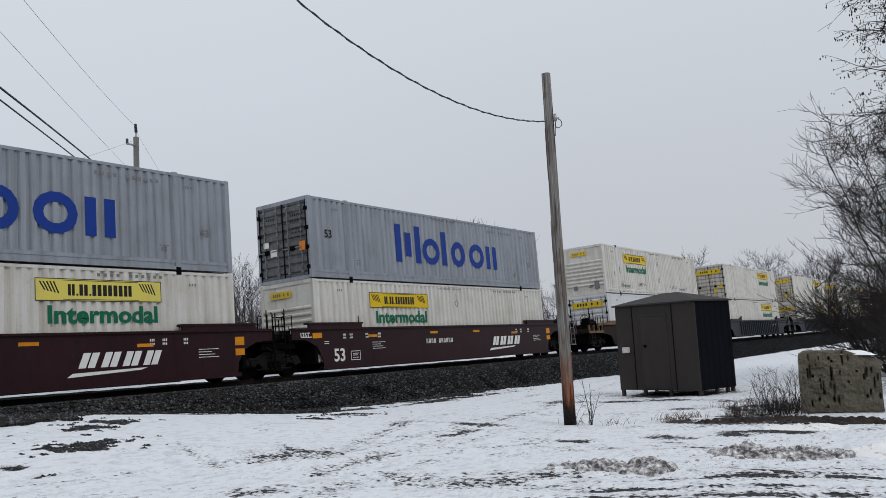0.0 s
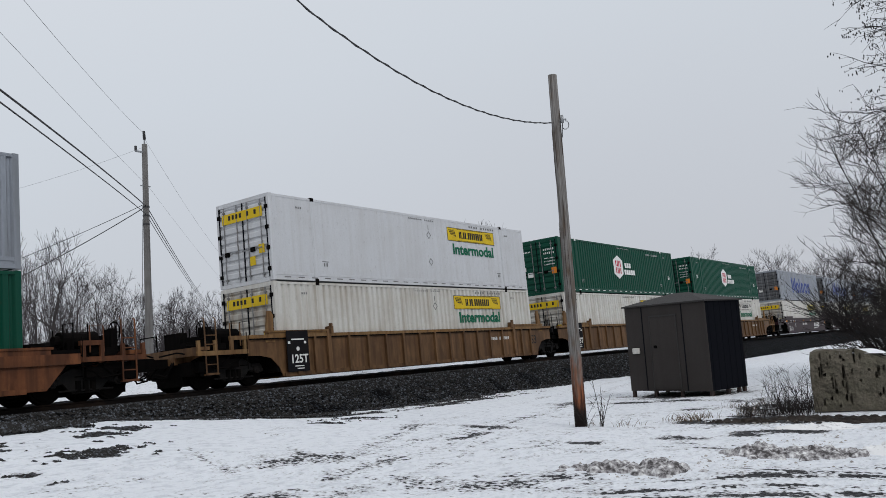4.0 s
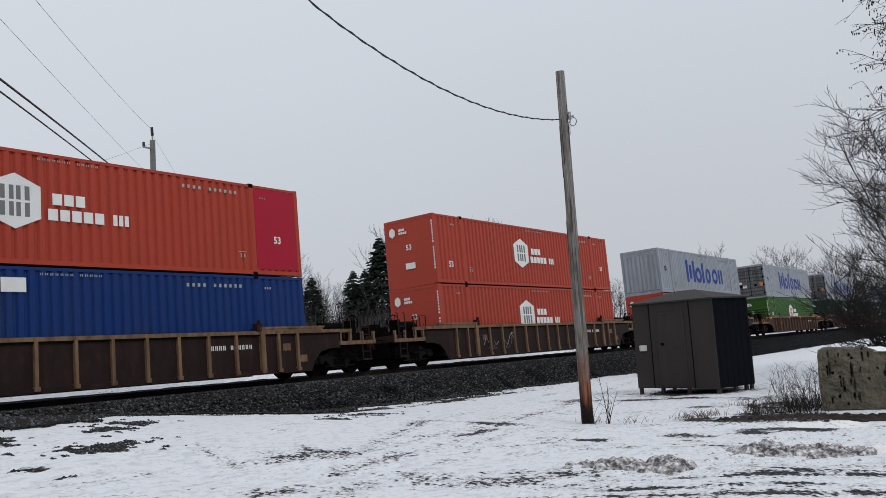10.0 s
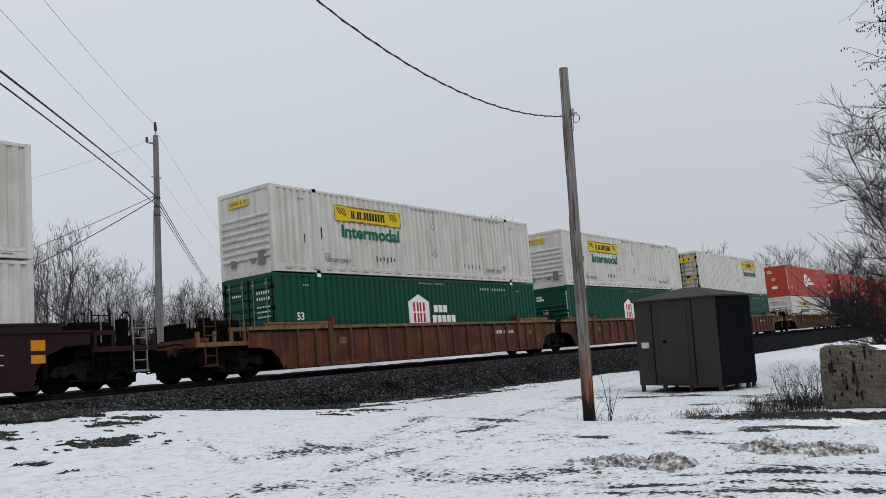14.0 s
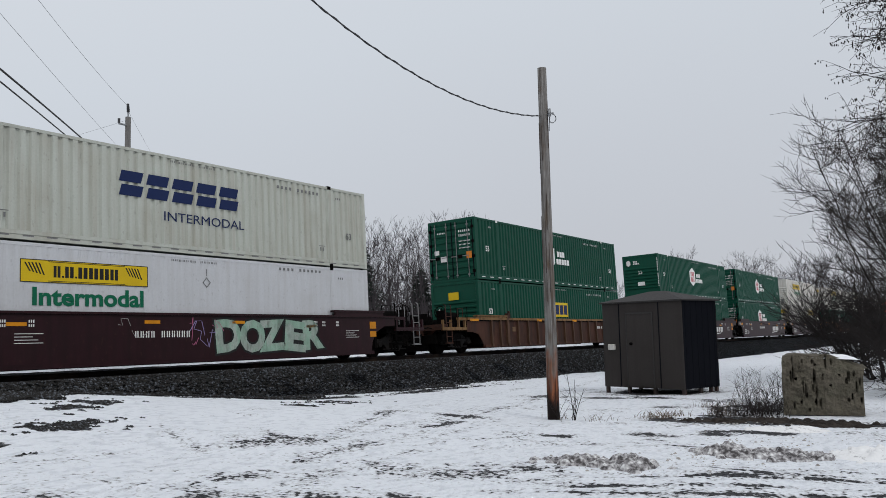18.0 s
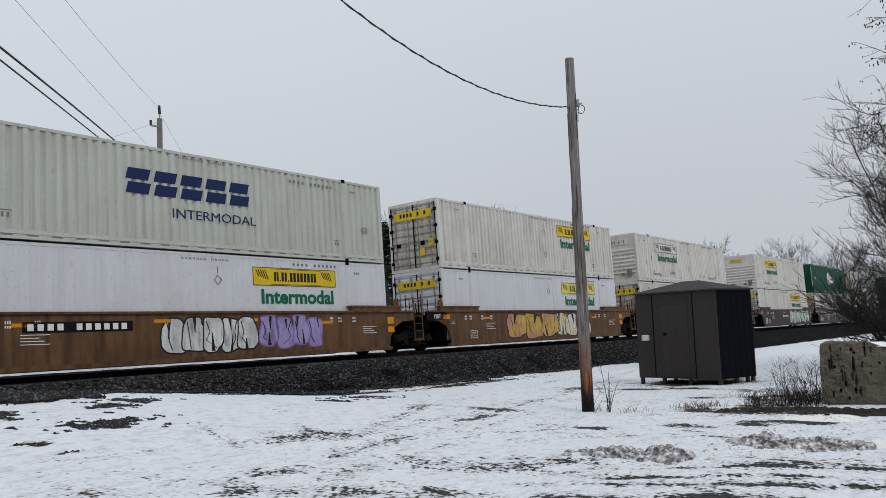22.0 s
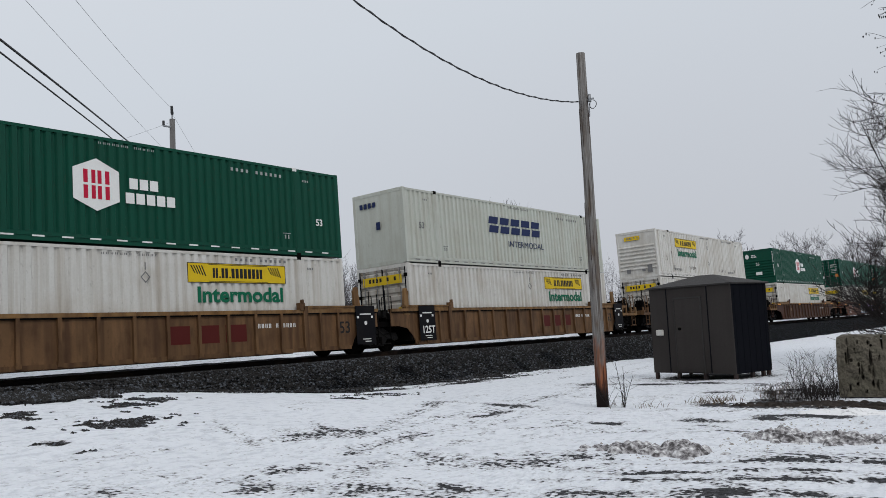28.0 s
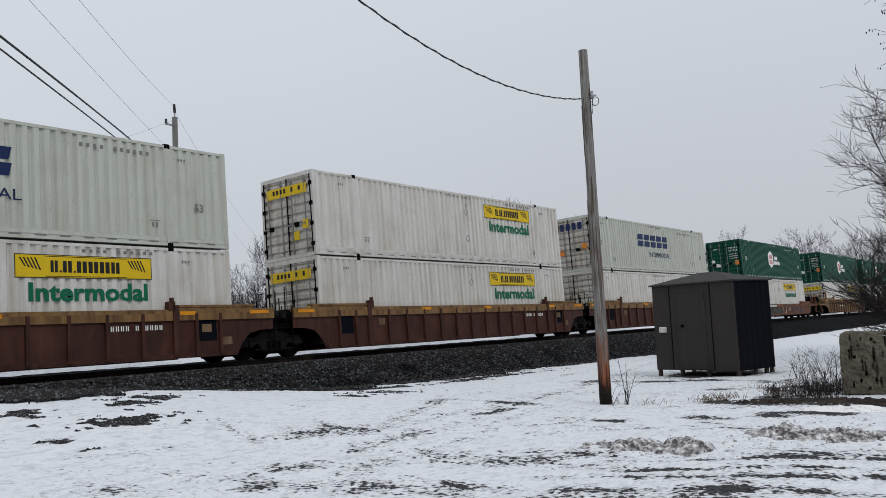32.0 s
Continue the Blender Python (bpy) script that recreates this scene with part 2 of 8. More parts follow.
# ---------- mesh helpers ----------
class Shape:
    """Vertices and faces gathered piece by piece, then made into one mesh."""

    def __init__(self):
        self.v, self.f = [], []

    def add(self, verts, faces):
        o = len(self.v)
        self.v.extend(verts)
        self.f.extend(tuple(i + o for i in f) for f in faces)
        return self

    def box(self, x0, x1, y0, y1, z0, z1):
        return self.add([(x0, y0, z0), (x1, y0, z0), (x1, y1, z0), (x0, y1, z0), (x0, y0, z1), (x1, y0, z1), (x1, y1, z1), (x0, y1, z1)],
                        [(0, 3, 2, 1), (4, 5, 6, 7), (0, 1, 5, 4), (1, 2, 6, 5), (2, 3, 7, 6), (3, 0, 4, 7)])

    def slab(self, outline, y0, y1):
        """An outline in x, z, pulled from y0 to y1."""
        k = len(outline)
        vs = [(x, y0, z) for x, z in outline] + [(x, y1, z) for x, z in outline]
        fs = [tuple(range(k)), tuple(range(2 * k - 1, k - 1, -1))]
        fs += [(i, i + k, (i + 1) % k + k, (i + 1) % k) for i in range(k)]
        return self.add(vs, fs)

    def tube(self, points, radii, sides=6, caps=True):
        ps = [Vector(p) for p in points]
        rs = radii if isinstance(radii, (list, tuple)) else [radii] * len(ps)
        vs, fs = [], []
        for i, p in enumerate(ps):
            d = (ps[min(i + 1, len(ps) - 1)] - ps[max(i - 1, 0)]).normalized()
            a = d.orthogonal().normalized()
            b = d.cross(a)
            for j in range(sides):
                w = 2 * math.pi * j / sides
                vs.append(tuple(p + rs[i] * (math.cos(w) * a + math.sin(w) * b)))
        for i in range(len(ps) - 1):
            for j in range(sides):
                k = (j + 1) % sides
                fs.append((i * sides + j, i * sides + k, (i + 1) * sides + k, (i + 1) * sides + j))
        if caps:
            fs.append(tuple(range(sides - 1, -1, -1)))
            fs.append(tuple(range((len(ps) - 1) * sides, len(ps) * sides)))
        return self.add(vs, fs)

    def disc(self, cx, y0, y1, cz, r, sides=20):
        return self.slab([(cx + r * math.cos(2 * math.pi * i / sides), cz + r * math.sin(2 * math.pi * i / sides)) for i in range(sides)], y0, y1)

    def mesh(self, name, mat, bevel=0.0, smooth=False):
        me = bpy.data.meshes.new(name)
        me.from_pydata(self.v, [], self.f)
        if bevel:
            bm = bmesh.new()
            bm.from_mesh(me)
            bmesh.ops.recalc_face_normals(bm, faces=bm.faces)
            bmesh.ops.bevel(bm, geom=[e for e in bm.edges if len(e.link_faces) == 2 and e.calc_face_angle(0) > 0.6], offset=bevel, segments=1, affect="EDGES")
            bm.to_mesh(me)
            bm.free()
        else:
            bm = bmesh.new()
            bm.from_mesh(me)
            bmesh.ops.recalc_face_normals(bm, faces=bm.faces)
            bm.to_mesh(me)
            bm.free()
        if smooth:
            me.polygons.foreach_set("use_smooth", [True] * len(me.polygons))
        me.materials.append(mat)
        return me


# marks too small to be told apart one by one
FINE = {"brake_rigging", "marking", "rail_slot", "rail_dash", "number_marking", "stencil", "scrawl", "rust_mark", "door_marking", "door_logo", "end_logo", "end_marking", "post_marking", "logo_text_block", "diamond_mark", "badge_stroke", "door_sticker"}


def part(name, shape, mat, parent, label="", bevel=0.0, smooth=False, at=None):
    """One mesh object under a thing or under a part."""
    me = shape if isinstance(shape, bpy.types.Mesh) else shape.mesh(name, mat, bevel, smooth)
    ob = new(name, me)
    ob.parent = parent
    if at is not None:
        ob.matrix_basis = at
    if name in FINE:
        tagged(ob, label, kind="stuff")
    elif label:
        ob["label"] = label
    return ob


def thing(name, label, category, group="", kind=""):
    return tagged(new(name), label, category, group, kind)


TEXTS = {}


def text_mesh(words, mat, height, bold=0.03, depth=0.002):
    """Words as a mesh that stands in the x, z plane, its left foot at the origin, read from -y."""
    key = (words, mat.name, height, bold)
    if key not in TEXTS:
        cu = bpy.data.curves.new("lettering", "FONT")
        cu.body, cu.size, cu.extrude = words, height / 0.70, depth
        cu.resolution_u, cu.offset = 3, height * bold
        ob = new("lettering", cu)
        bpy.context.view_layer.update()
        me = bpy.data.meshes.new_from_object(ob.evaluated_get(bpy.context.evaluated_depsgraph_get()))
        bpy.data.objects.remove(ob)
        me.transform(Matrix.Rotation(radians(90), 4, "X"))
        me.materials.clear()
        me.materials.append(mat)
        TEXTS[key] = me
    return TEXTS[key]


def words_width(me):
    return max(v.co.x for v in me.vertices) if len(me.vertices) else 0.0
# ---------- ground ----------
CANT, GRADE = radians(-2.25), -0.004


def toe(x):
    """Height of the snow at the foot of the ballast."""
    pts = [(-60, 0.70), (6, 0.70), (8, 0.66), (11, 0.42), (13, 0.24), (15.5, -0.02), (20, -0.17), (30, -0.27), (56, -0.50), (400, -1.9), (4000, -1.9)]
    for (a, p), (b, q) in zip(pts, pts[1:]):
        if x <= b:
            return p + (q - p) * max(0.0, (x - a)) / (b - a)
    return pts[-1][1]


def blend(a, b, x):
    t = min(1.0, max(0.0, (x - a) / (b - a)))
    return t * t * (3 - 2 * t)


def rail_z(x):
    return 0.747 + GRADE * (min(x, 420) - 15)


def along(px, py, line):
    """Distance of a point from a bent line."""
    best = 1e9
    for (ax, ay), (bx, by) in zip(line, line[1:]):
        dx, dy = bx - ax, by - ay
        t = min(1.0, max(0.0, ((px - ax) * dx + (py - ay) * dy) / (dx * dx + dy * dy)))
        best = min(best, math.hypot(px - ax - t * dx, py - ay - t * dy))
    return best


# tyre marks: how dark they are, then the line they follow
TRACKS = [(0.60, [(6.3, -12.7), (7.85, -12.53), (9.16, -12.33), (10.6, -12.14), (13.19, -11.36), (18.34, -10.06), (30, -6.8)]), (0.50, [(8.4, -11.8), (10.29, -10.95), (12.28, -10.16), (15.92, -8.61), (20.4, -7.6), (34, -5.0)]),
          (0.42, [(7.2, -11.2), (8.79, -11.67), (10.85, -11.46), (12.24, -11.30), (16, -9.9)]), (0.45, [(7.5, -13.4), (7.93, -13.81), (8.41, -14.25), (9.2, -14.8)]), (0.62, [(7.45, -14.0), (8.07, -14.59), (8.58, -14.95), (8.9, -15.2)]),
          (0.66, [(10.45, -13.17), (11.31, -13.55), (11.66, -14.16)]), (0.66, [(9.96, -13.71), (10.57, -14.03), (11.09, -14.86)]), (0.36, [(4.81, -10.39), (5.34, -10.64), (5.79, -10.67), (6.38, -10.8)]),
          (0.36, [(9.86, -9.02), (9.18, -10.03), (8.35, -11.36)]), (0.34, [(8.71, -8.33), (7.81, -9.5), (7.34, -10.49), (6.9, -11.3)]), (0.45, [(7.22, -11.18), (7.6, -11.37), (8.44, -11.79), (11.45, -10.45), (14.8, -8.4)]),
          (0.42, [(6.9, -13.2), (9.31, -13.14), (10.53, -12.54), (13, -12.1)]), (0.40, [(9.0, -19.8), (8.3, -16.9), (8.0, -14.0), (7.6, -12.0)]), (0.40, [(9.9, -19.8), (9.2, -17.0), (8.7, -15.2)]),
          (0.36, [(10.6, -19.8), (10.1, -18.4), (9.9, -16.5)]), (0.34, [(11.8, -15.2), (11.5, -16.6), (11.7, -18.6)]), (0.34, [(4.5, -12.2), (6.4, -12.9), (7.6, -13.9), (8.2, -16.0)])]


# lanes worn through to the gravel: how dark, half-width, line
LANES = [(0.55, 0.11, [(7.4, -15.3), (7.56, -15.62), (7.84, -16.52), (8.29, -17.48), (8.87, -18.71), (9.2, -19.8)]), (0.55, 0.08, [(7.95, -15.87), (8.32, -16.48), (8.67, -17.09), (8.89, -17.86), (9.16, -18.68), (9.6, -19.8)]),
         (0.48, 0.06, [(8.4, -15.4), (8.97, -16.58), (9.32, -17.2), (9.5, -18.01), (9.8, -19.2)]), (0.50, 0.05, [(9.79, -16.75), (9.59, -17.42), (9.81, -18.6), (10.1, -19.6)]),
         (0.58, 0.17, [(6.6, -14.6), (7.0, -15.8), (7.35, -16.9), (7.8, -18.1), (8.4, -19.8)]), (0.45, 0.25, [(5.6, -13.2), (6.2, -14.4), (6.6, -15.8), (7.0, -17.6), (7.4, -19.8)]),
         (0.36, 0.05, [(8.0, -13.2), (8.6, -14.3), (8.8, -15.4), (9.0, -16.2)]), (0.34, 0.05, [(10.64, -13.66), (11.48, -14.73), (11.22, -15.94), (11.3, -17.0)])]


# bare or trodden patches: place, half-widths, strength
BARE = [(11.7, -11.78, 0.75, 0.13, 0.62), (12.35, -15.2, 0.20, 0.38, 1.05), (12.75, -15.9, 0.2, 0.3, 0.95), (11.55, -13.9, 0.10, 0.30, 0.70), (11.5, -13.2, 0.10, 0.16, 0.66), (10.95, -13.75, 0.09, 0.28, 0.66), (13.1, -15.9, 0.13, 0.26, 0.8), (13.2, -16.75, 0.20, 0.42, 1.25), (5.4, -9.4, 0.18, 0.12, 0.8), (5.5, -10.2, 0.25, 0.12, 0.55), (14.4, -15.3, 0.36, 0.85, 1.3), (14.9, -17.2, 0.45, 1.1, 1.4), (15.1, -16.3, 0.38, 0.7, 1.3), (14.5, -15.5, 0.25, 0.6, 1.0),
        (15.3, -15.5, 0.5, 0.45, 0.8), (19.0, -12.1, 0.32, 1.5, 0.9), (21.3, -12.1, 1.1, 1.25, 1.5), (16.8, -13.9, 0.6, 0.35, 0.45),
        (13.1, -11.3, 0.22, 0.55, 0.5), (18.6, -14.6, 0.5, 0.6, 0.5), (17.0, -15.2, 0.7, 0.5, 0.6)]


# ragged patches of loose gravel: place, half-widths, stones tried
GRAVEL = [(6.85, -8.80, 0.62, 0.42, 5200), (7.9, -7.1, 0.45, 0.35, 2600), (6.0, -7.3, 0.30, 0.30, 1500), (8.7, -6.5, 0.5, 0.4, 2600), (12.4, -7.85, 0.55, 0.20, 1900), (13.7, -7.35, 0.7, 0.24, 2400), (15.0, -6.8, 0.6, 0.22, 1800),
          (16.3, -4.4, 2.0, 0.4, 5200), (12.0, -4.3, 1.8, 0.4, 3600), (22, -4.6, 3.2, 0.45, 4000), (5.35, -9.5, 0.16, 0.12, 160), (5.5, -10.2, 0.12, 0.08, 90)]


def ground_z(x, y):
    z = toe(x) * blend(-15.5, -4.0, y) if y < 1 else toe(x)
    if y > -3.4:
        z = toe(x) - 0.05 * blend(-3.4, -2.6, y)
    if y > 4:
        z += (rail_z(x) - 0.30 - z) * blend(4.0, 5.5, y) + 0.45 * blend(5.5, 8.5, y)
    return z


def surface(x, y):
    z = ground_z(x, y)
    near = 2.0 < x < 40 and -19.9 < y < -2.4
    dirt = 0.0
    if near:
        n1 = noise.noise(Vector((x * 0.55, y * 0.55, 3.1)))
        n2 = noise.noise(Vector((x * 2.3, y * 2.3, 7.7)))
        n3 = noise.noise(Vector((x * 7.0, y * 7.0, 1.3)))
        z += 0.035 * n1 + 0.014 * n2 + 0.005 * n3
        tracks = 0.0
        for grime, line in TRACKS:
            e = along(x, y, line) + 0.03 * n2
            if e < 0.34:
                w = max(0.0, 1 - e / 0.085) + 0.45 * max(0.0, 1 - abs(e - 0.17) / 0.07) + 0.16 * (1 - e / 0.34)
                z -= 0.012 * min(1.0, w)
                tracks += grime * w * (0.58 + 0.5 * n1 + 0.55 * n2 + 0.8 * n3)
        dirt += max(0.0, min(0.31, 1.15 * tracks))
        # wheel lanes at the mouth of the drive
        for grime, wide, line in LANES:
            e = along(x, y, line) / wide
            if e < 2.4:
                dirt += grime * math.exp(-e * e) * (0.74 + 0.42 * n2 + 0.5 * n3 + 0.3 * n1)
        # bare gravel: by the ballast, a worn patch in the lane mouth and along the verge of the block
        dirt += 0.95 * math.exp(-(((x - 16.3) / 2.2) ** 2 + ((y + 4.2 + 0.2 * (x - 16)) / 0.42) ** 2)) * (0.95 + 0.9 * n2)
        for px, py, ax, ay, g in BARE:
            dirt += g * math.exp(-(((x - px) / ax) ** 2 + ((y - py) / ay) ** 2)) * (0.85 + 0.9 * n2 + 0.6 * n3)
        for px, py, ax, ay, _ in GRAVEL:
            q = math.exp(-((x - px) / ax) ** 2 - ((y - py) / ay) ** 2)
            if q > 0.02:
                q += 0.55 * noise.noise(Vector((x * 2.6, y * 2.6, 4.0))) + 0.8 * noise.noise(Vector((x * 7.0, y * 7.0, 2.0)))
                dirt += 0.9 * blend(0.44, 0.64, q)
        dirt += 0.45 * blend(-4.9, -3.8, y) * (0.45 + 1.2 * n1 + 1.1 * n2)
        dirt += 0.30 * max(0.0, n1 + 0.6 * n2 + 0.3 * n3 - 0.08) * (1.0 - 0.5 * blend(-8.5, -6.5, y)) + 0.085 * blend(-7.5, -11.5, y)
    edge = -3.75 - 2.05 * blend(9.9, 8.3, x) - 0.25 * math.sin(x * 0.9) - 0.55 * noise.noise(Vector((x * 1.3, 4.0, y * 0.8))) - 0.40 * noise.noise(Vector((x * 4.1, 9.0, y * 3.0)))
    if y > edge and y < 4.6:
        dirt = 1.0
    elif 4.6 <= y < 16:
        dirt = 0.14 + 0.4 * noise.noise(Vector((x * 0.45, y * 0.6, 8.0)))
    return z, min(1.0, max(0.0, dirt))


def steps(cuts):
    out = []
    for a, b, d in cuts:
        k = max(1, round((b - a) / d))
        out += [a + (b - a) * i / k for i in range(k)]
    return out + [cuts[-1][1]]


gx = steps([(-3000, -400, 400), (-400, -60, 40), (-60, 2, 6), (2, 6, 0.2), (6, 17, 0.075), (17, 26, 0.15), (26, 42, 0.4), (42, 90, 2), (90, 420, 15), (420, 3600, 400)])
gy = steps([(-3000, -400, 400), (-400, -40, 40), (-40, -20, 2), (-20, -3.0, 0.085), (-3.0, -2.4, 0.2), (-2.4, 16, 0.9), (16, 120, 6), (120, 400, 40), (400, 3600, 400)])
g_v, g_d = [], []
for yy in gy:
    for xx in gx:
        zz, dd = surface(xx, yy)
        g_v.append((xx, yy, zz))
        g_d.append(dd)
gw = len(gx)
g_me = bpy.data.meshes.new("ground")
g_me.from_pydata(g_v, [], [(j * gw + i, j * gw + i + 1, (j + 1) * gw + i + 1, (j + 1) * gw + i) for j in range(len(gy) - 1) for i in range(gw - 1)])
g_me.attributes.new("dirt", "FLOAT", "POINT").data.foreach_set("value", g_d)
g_me.polygons.foreach_set("use_smooth", [True] * len(g_me.polygons))


def snow_material():
    m = bpy.data.materials.new("trodden_snow_over_gravel")
    m.use_nodes = True
    n, l = m.node_tree.nodes, m.node_tree.links
    b = n["Principled BSDF"]
    co = n.new("ShaderNodeTexCoord")
    at = n.new("ShaderNodeAttribute")
    at.attribute_name = "dirt"

    def tex(scale, detail, stretch=(1, 1, 1)):
        mp = n.new("ShaderNodeMapping")
        mp.inputs["Scale"].default_value = stretch
        l.new(co.outputs["Object"], mp.inputs[0])
        t = n.new("ShaderNodeTexNoise")
        t.inputs["Scale"].default_value, t.inputs["Detail"].default_value = scale, detail
        l.new(mp.outputs[0], t.inputs["Vector"])
        return t.outputs["Fac"]

    def math_node(op, a, c):
        q = n.new("ShaderNodeMath")
        q.operation = op
        for i, s in enumerate((a, c)):
            if isinstance(s, float):
                q.inputs[i].default_value = s
            else:
                l.new(s, q.inputs[i])
        return q.outputs[0]

    fine, mid = tex(16.0, 10), tex(3.0, 8)
    total = math_node("ADD", at.outputs["Fac"], math_node("MULTIPLY", math_node("SUBTRACT", fine, 0.5), 1.55))
    total = math_node("ADD", total, math_node("MULTIPLY", math_node("SUBTRACT", mid, 0.5), 0.7))
    edge = n.new("ShaderNodeMapRange")
    edge.inputs[1].default_value, edge.inputs[2].default_value = 0.47, 0.53
    l.new(total, edge.inputs[0])
    slush = n.new("ShaderNodeMapRange")
    slush.inputs[1].default_value, slush.inputs[2].default_value = 0.26, 0.56
    l.new(total, slush.inputs[0])
    grit = n.new("ShaderNodeValToRGB")
    grit.color_ramp.elements[0].color, grit.color_ramp.elements[0].position = (0.008, 0.008, 0.009, 1), 0.42
    grit.color_ramp.elements[1].color, grit.color_ramp.elements[1].position = (0.060, 0.062, 0.069, 1), 0.64
    l.new(tex(26.0, 5), grit.inputs[0])
    snow = n.new("ShaderNodeValToRGB")
    snow.color_ramp.elements[0].color, snow.color_ramp.elements[0].position = (0.69, 0.715, 0.76, 1), 0.36
    snow.color_ramp.elements[1].color, snow.color_ramp.elements[1].position = (0.815, 0.84, 0.88, 1), 0.50
    l.new(tex(5.0, 10, (1, 1.6, 1)), snow.inputs[0])

    def mix(f, a, c):
        q = n.new("ShaderNodeMix")
        q.data_type = "RGBA"
        l.new(f, q.inputs[0])
        l.new(a, q.inputs[6])
        if isinstance(c, tuple):
            q.inputs[7].default_value = c
        else:
            l.new(c, q.inputs[7])
        return q.outputs[2]

    grey = mix(slush.outputs[0], snow.outputs[0], (0.35, 0.342, 0.346, 1))
    l.new(mix(edge.outputs[0], grey, grit.outputs[0]), b.inputs["Base Color"])
    b.inputs["Roughness"].default_value = 0.75
    b.inputs["Specular IOR Level"].default_value = 0.25
    bp = n.new("ShaderNodeBump")
    bp.inputs["Strength"].default_value, bp.inputs["Distance"].default_value = 0.8, 0.06
    l.new(math_node("ADD", tex(18.0, 8), math_node("MULTIPLY", tex(4.5, 6), 1.6)), bp.inputs["Height"])
    l.new(bp.outputs[0], b.inputs["Normal"])
    return m


g_me.materials.append(snow_material())
tagged(new("ground", g_me), "snow-covered ground with tyre tracks and patches of gravel", "ground", kind="structure")

# ---------- railway: ballast, sleepers, rails ----------
STONE = material("ballast_stone", (0.115, 0.110, 0.104), 0.9, 0, 0.4, 0.3, (0.03, 0.028, 0.026), 0, 6.0, 0.5, 30.0, vary=0.5, spec=0.08)
WOOD_TIE = material("tarred_sleeper", (0.045, 0.035, 0.028), 0.85, 0, 0.4, 0.3, (0.02, 0.017, 0.015), 0, 5.0, 0.5, 20)


def train_at(x):
    """The pose of the track's middle, at the top of the rails."""
    return Matrix.Translation((x, 1.1666, 0.747 + GRADE * (x - 15))) @ Matrix.Rotation(math.atan(-GRADE), 4, "Y") @ Matrix.Rotation(CANT, 4, "X")


def ballast_material():
    """Crushed stone: each cell of a fine mosaic has its own grey and stands out of the dark joints."""
    m = bpy.data.materials.new("crushed_stone_bed")
    m.use_nodes = True
    n, l = m.node_tree.nodes, m.node_tree.links
    b = n["Principled BSDF"]
    b.inputs["Roughness"].default_value, b.inputs["Specular IOR Level"].default_value = 0.9, 0.05
    co = n.new("ShaderNodeTexCoord")
    vo = n.new("ShaderNodeTexVoronoi")
    vo.inputs["Scale"].default_value = 17.0
    l.new(co.outputs["Object"], vo.inputs["Vector"])
    sep = n.new("ShaderNodeSeparateColor")
    l.new(vo.outputs["Color"], sep.inputs[0])
    ramp = n.new("ShaderNodeValToRGB")
    ramp.color_ramp.elements[0].color, ramp.color_ramp.elements[0].position = (0.002, 0.002, 0.0024, 1), 0.42
    ramp.color_ramp.elements[1].color, ramp.color_ramp.elements[1].position = (0.070, 0.078, 0.093, 1), 1.0
    l.new(sep.outputs[0], ramp.inputs[0])
    edge = n.new("ShaderNodeMapRange")
    edge.inputs[1].default_value, edge.inputs[2].default_value, edge.inputs[3].default_value, edge.inputs[4].default_value = 0.25, 0.62, 1.0, 0.12
    l.new(vo.outputs["Distance"], edge.inputs[0])
    mul = n.new("ShaderNodeMix")
    mul.data_type, mul.blend_type = "RGBA", "MULTIPLY"
    mul.inputs[0].default_value = 1.0
    l.new(ramp.outputs[0], mul.inputs[6])
    l.new(edge.outputs[0], mul.inputs[7])
    l.new(mul.outputs[2], b.inputs["Base Color"])
    bp = n.new("ShaderNodeBump")
    bp.inputs["Strength"].default_value, bp.inputs["Distance"].default_value = 1.0, 0.05
    l.new(edge.outputs[0], bp.inputs["Height"])
    l.new(bp.outputs[0], b.inputs["Normal"])
    return m


track = thing("railway_track", "single railway track on a bed of dark grey crushed stone", "railway track", kind="structure")
b_v, b_f = [], []
bxs = steps([(-90, 2, 4), (2, 45, 0.35), (45, 100, 2), (100, 420, 10)])
prof = [(-6.6, -2.2), (-5.6, -1.75), (-4.9, -1.32), (-4.3, -0.96), (-3.6, -0.60), (-3.0, -0.37), (-2.4, -0.23), (-1.6, -0.19), (-0.8, -0.22), (0, -0.22),
        (0.8, -0.20), (1.4, -0.02), (1.9, 0.08), (2.5, 0.0), (3.4, -0.40), (4.6, -0.8)]
for xx in bxs:
    m = train_at(xx)
    for yl, zl in prof:
        jitter = 0.03 * noise.noise(Vector((xx * 2.1, yl * 3.0, 5.0))) - 0.02 + (0.13 * noise.noise(Vector((xx * 0.8, yl * 0.9, 1.0))) + 0.10 * noise.noise(Vector((xx * 2.6, yl * 2.0, 3.0))) if yl < -3.0 else 0.0)
        wav = 0.28 * noise.noise(Vector((xx * 0.7, 2.0, 9.0))) if yl < -3.5 else 0.0
        b_v.append(tuple(m @ Vector((0, yl + wav, zl + jitter))))
kk = len(prof)
b_f = [(i * kk + j, (i + 1) * kk + j, (i + 1) * kk + j + 1, i * kk + j + 1) for i in range(len(bxs) - 1) for j in range(kk - 1)]
bed = Shape().add(b_v, b_f)
part("ballast_bed", bed, ballast_material(), track, "bed of dark crushed stone", smooth=True)
rnd = random.Random(5)
stones = Shape()
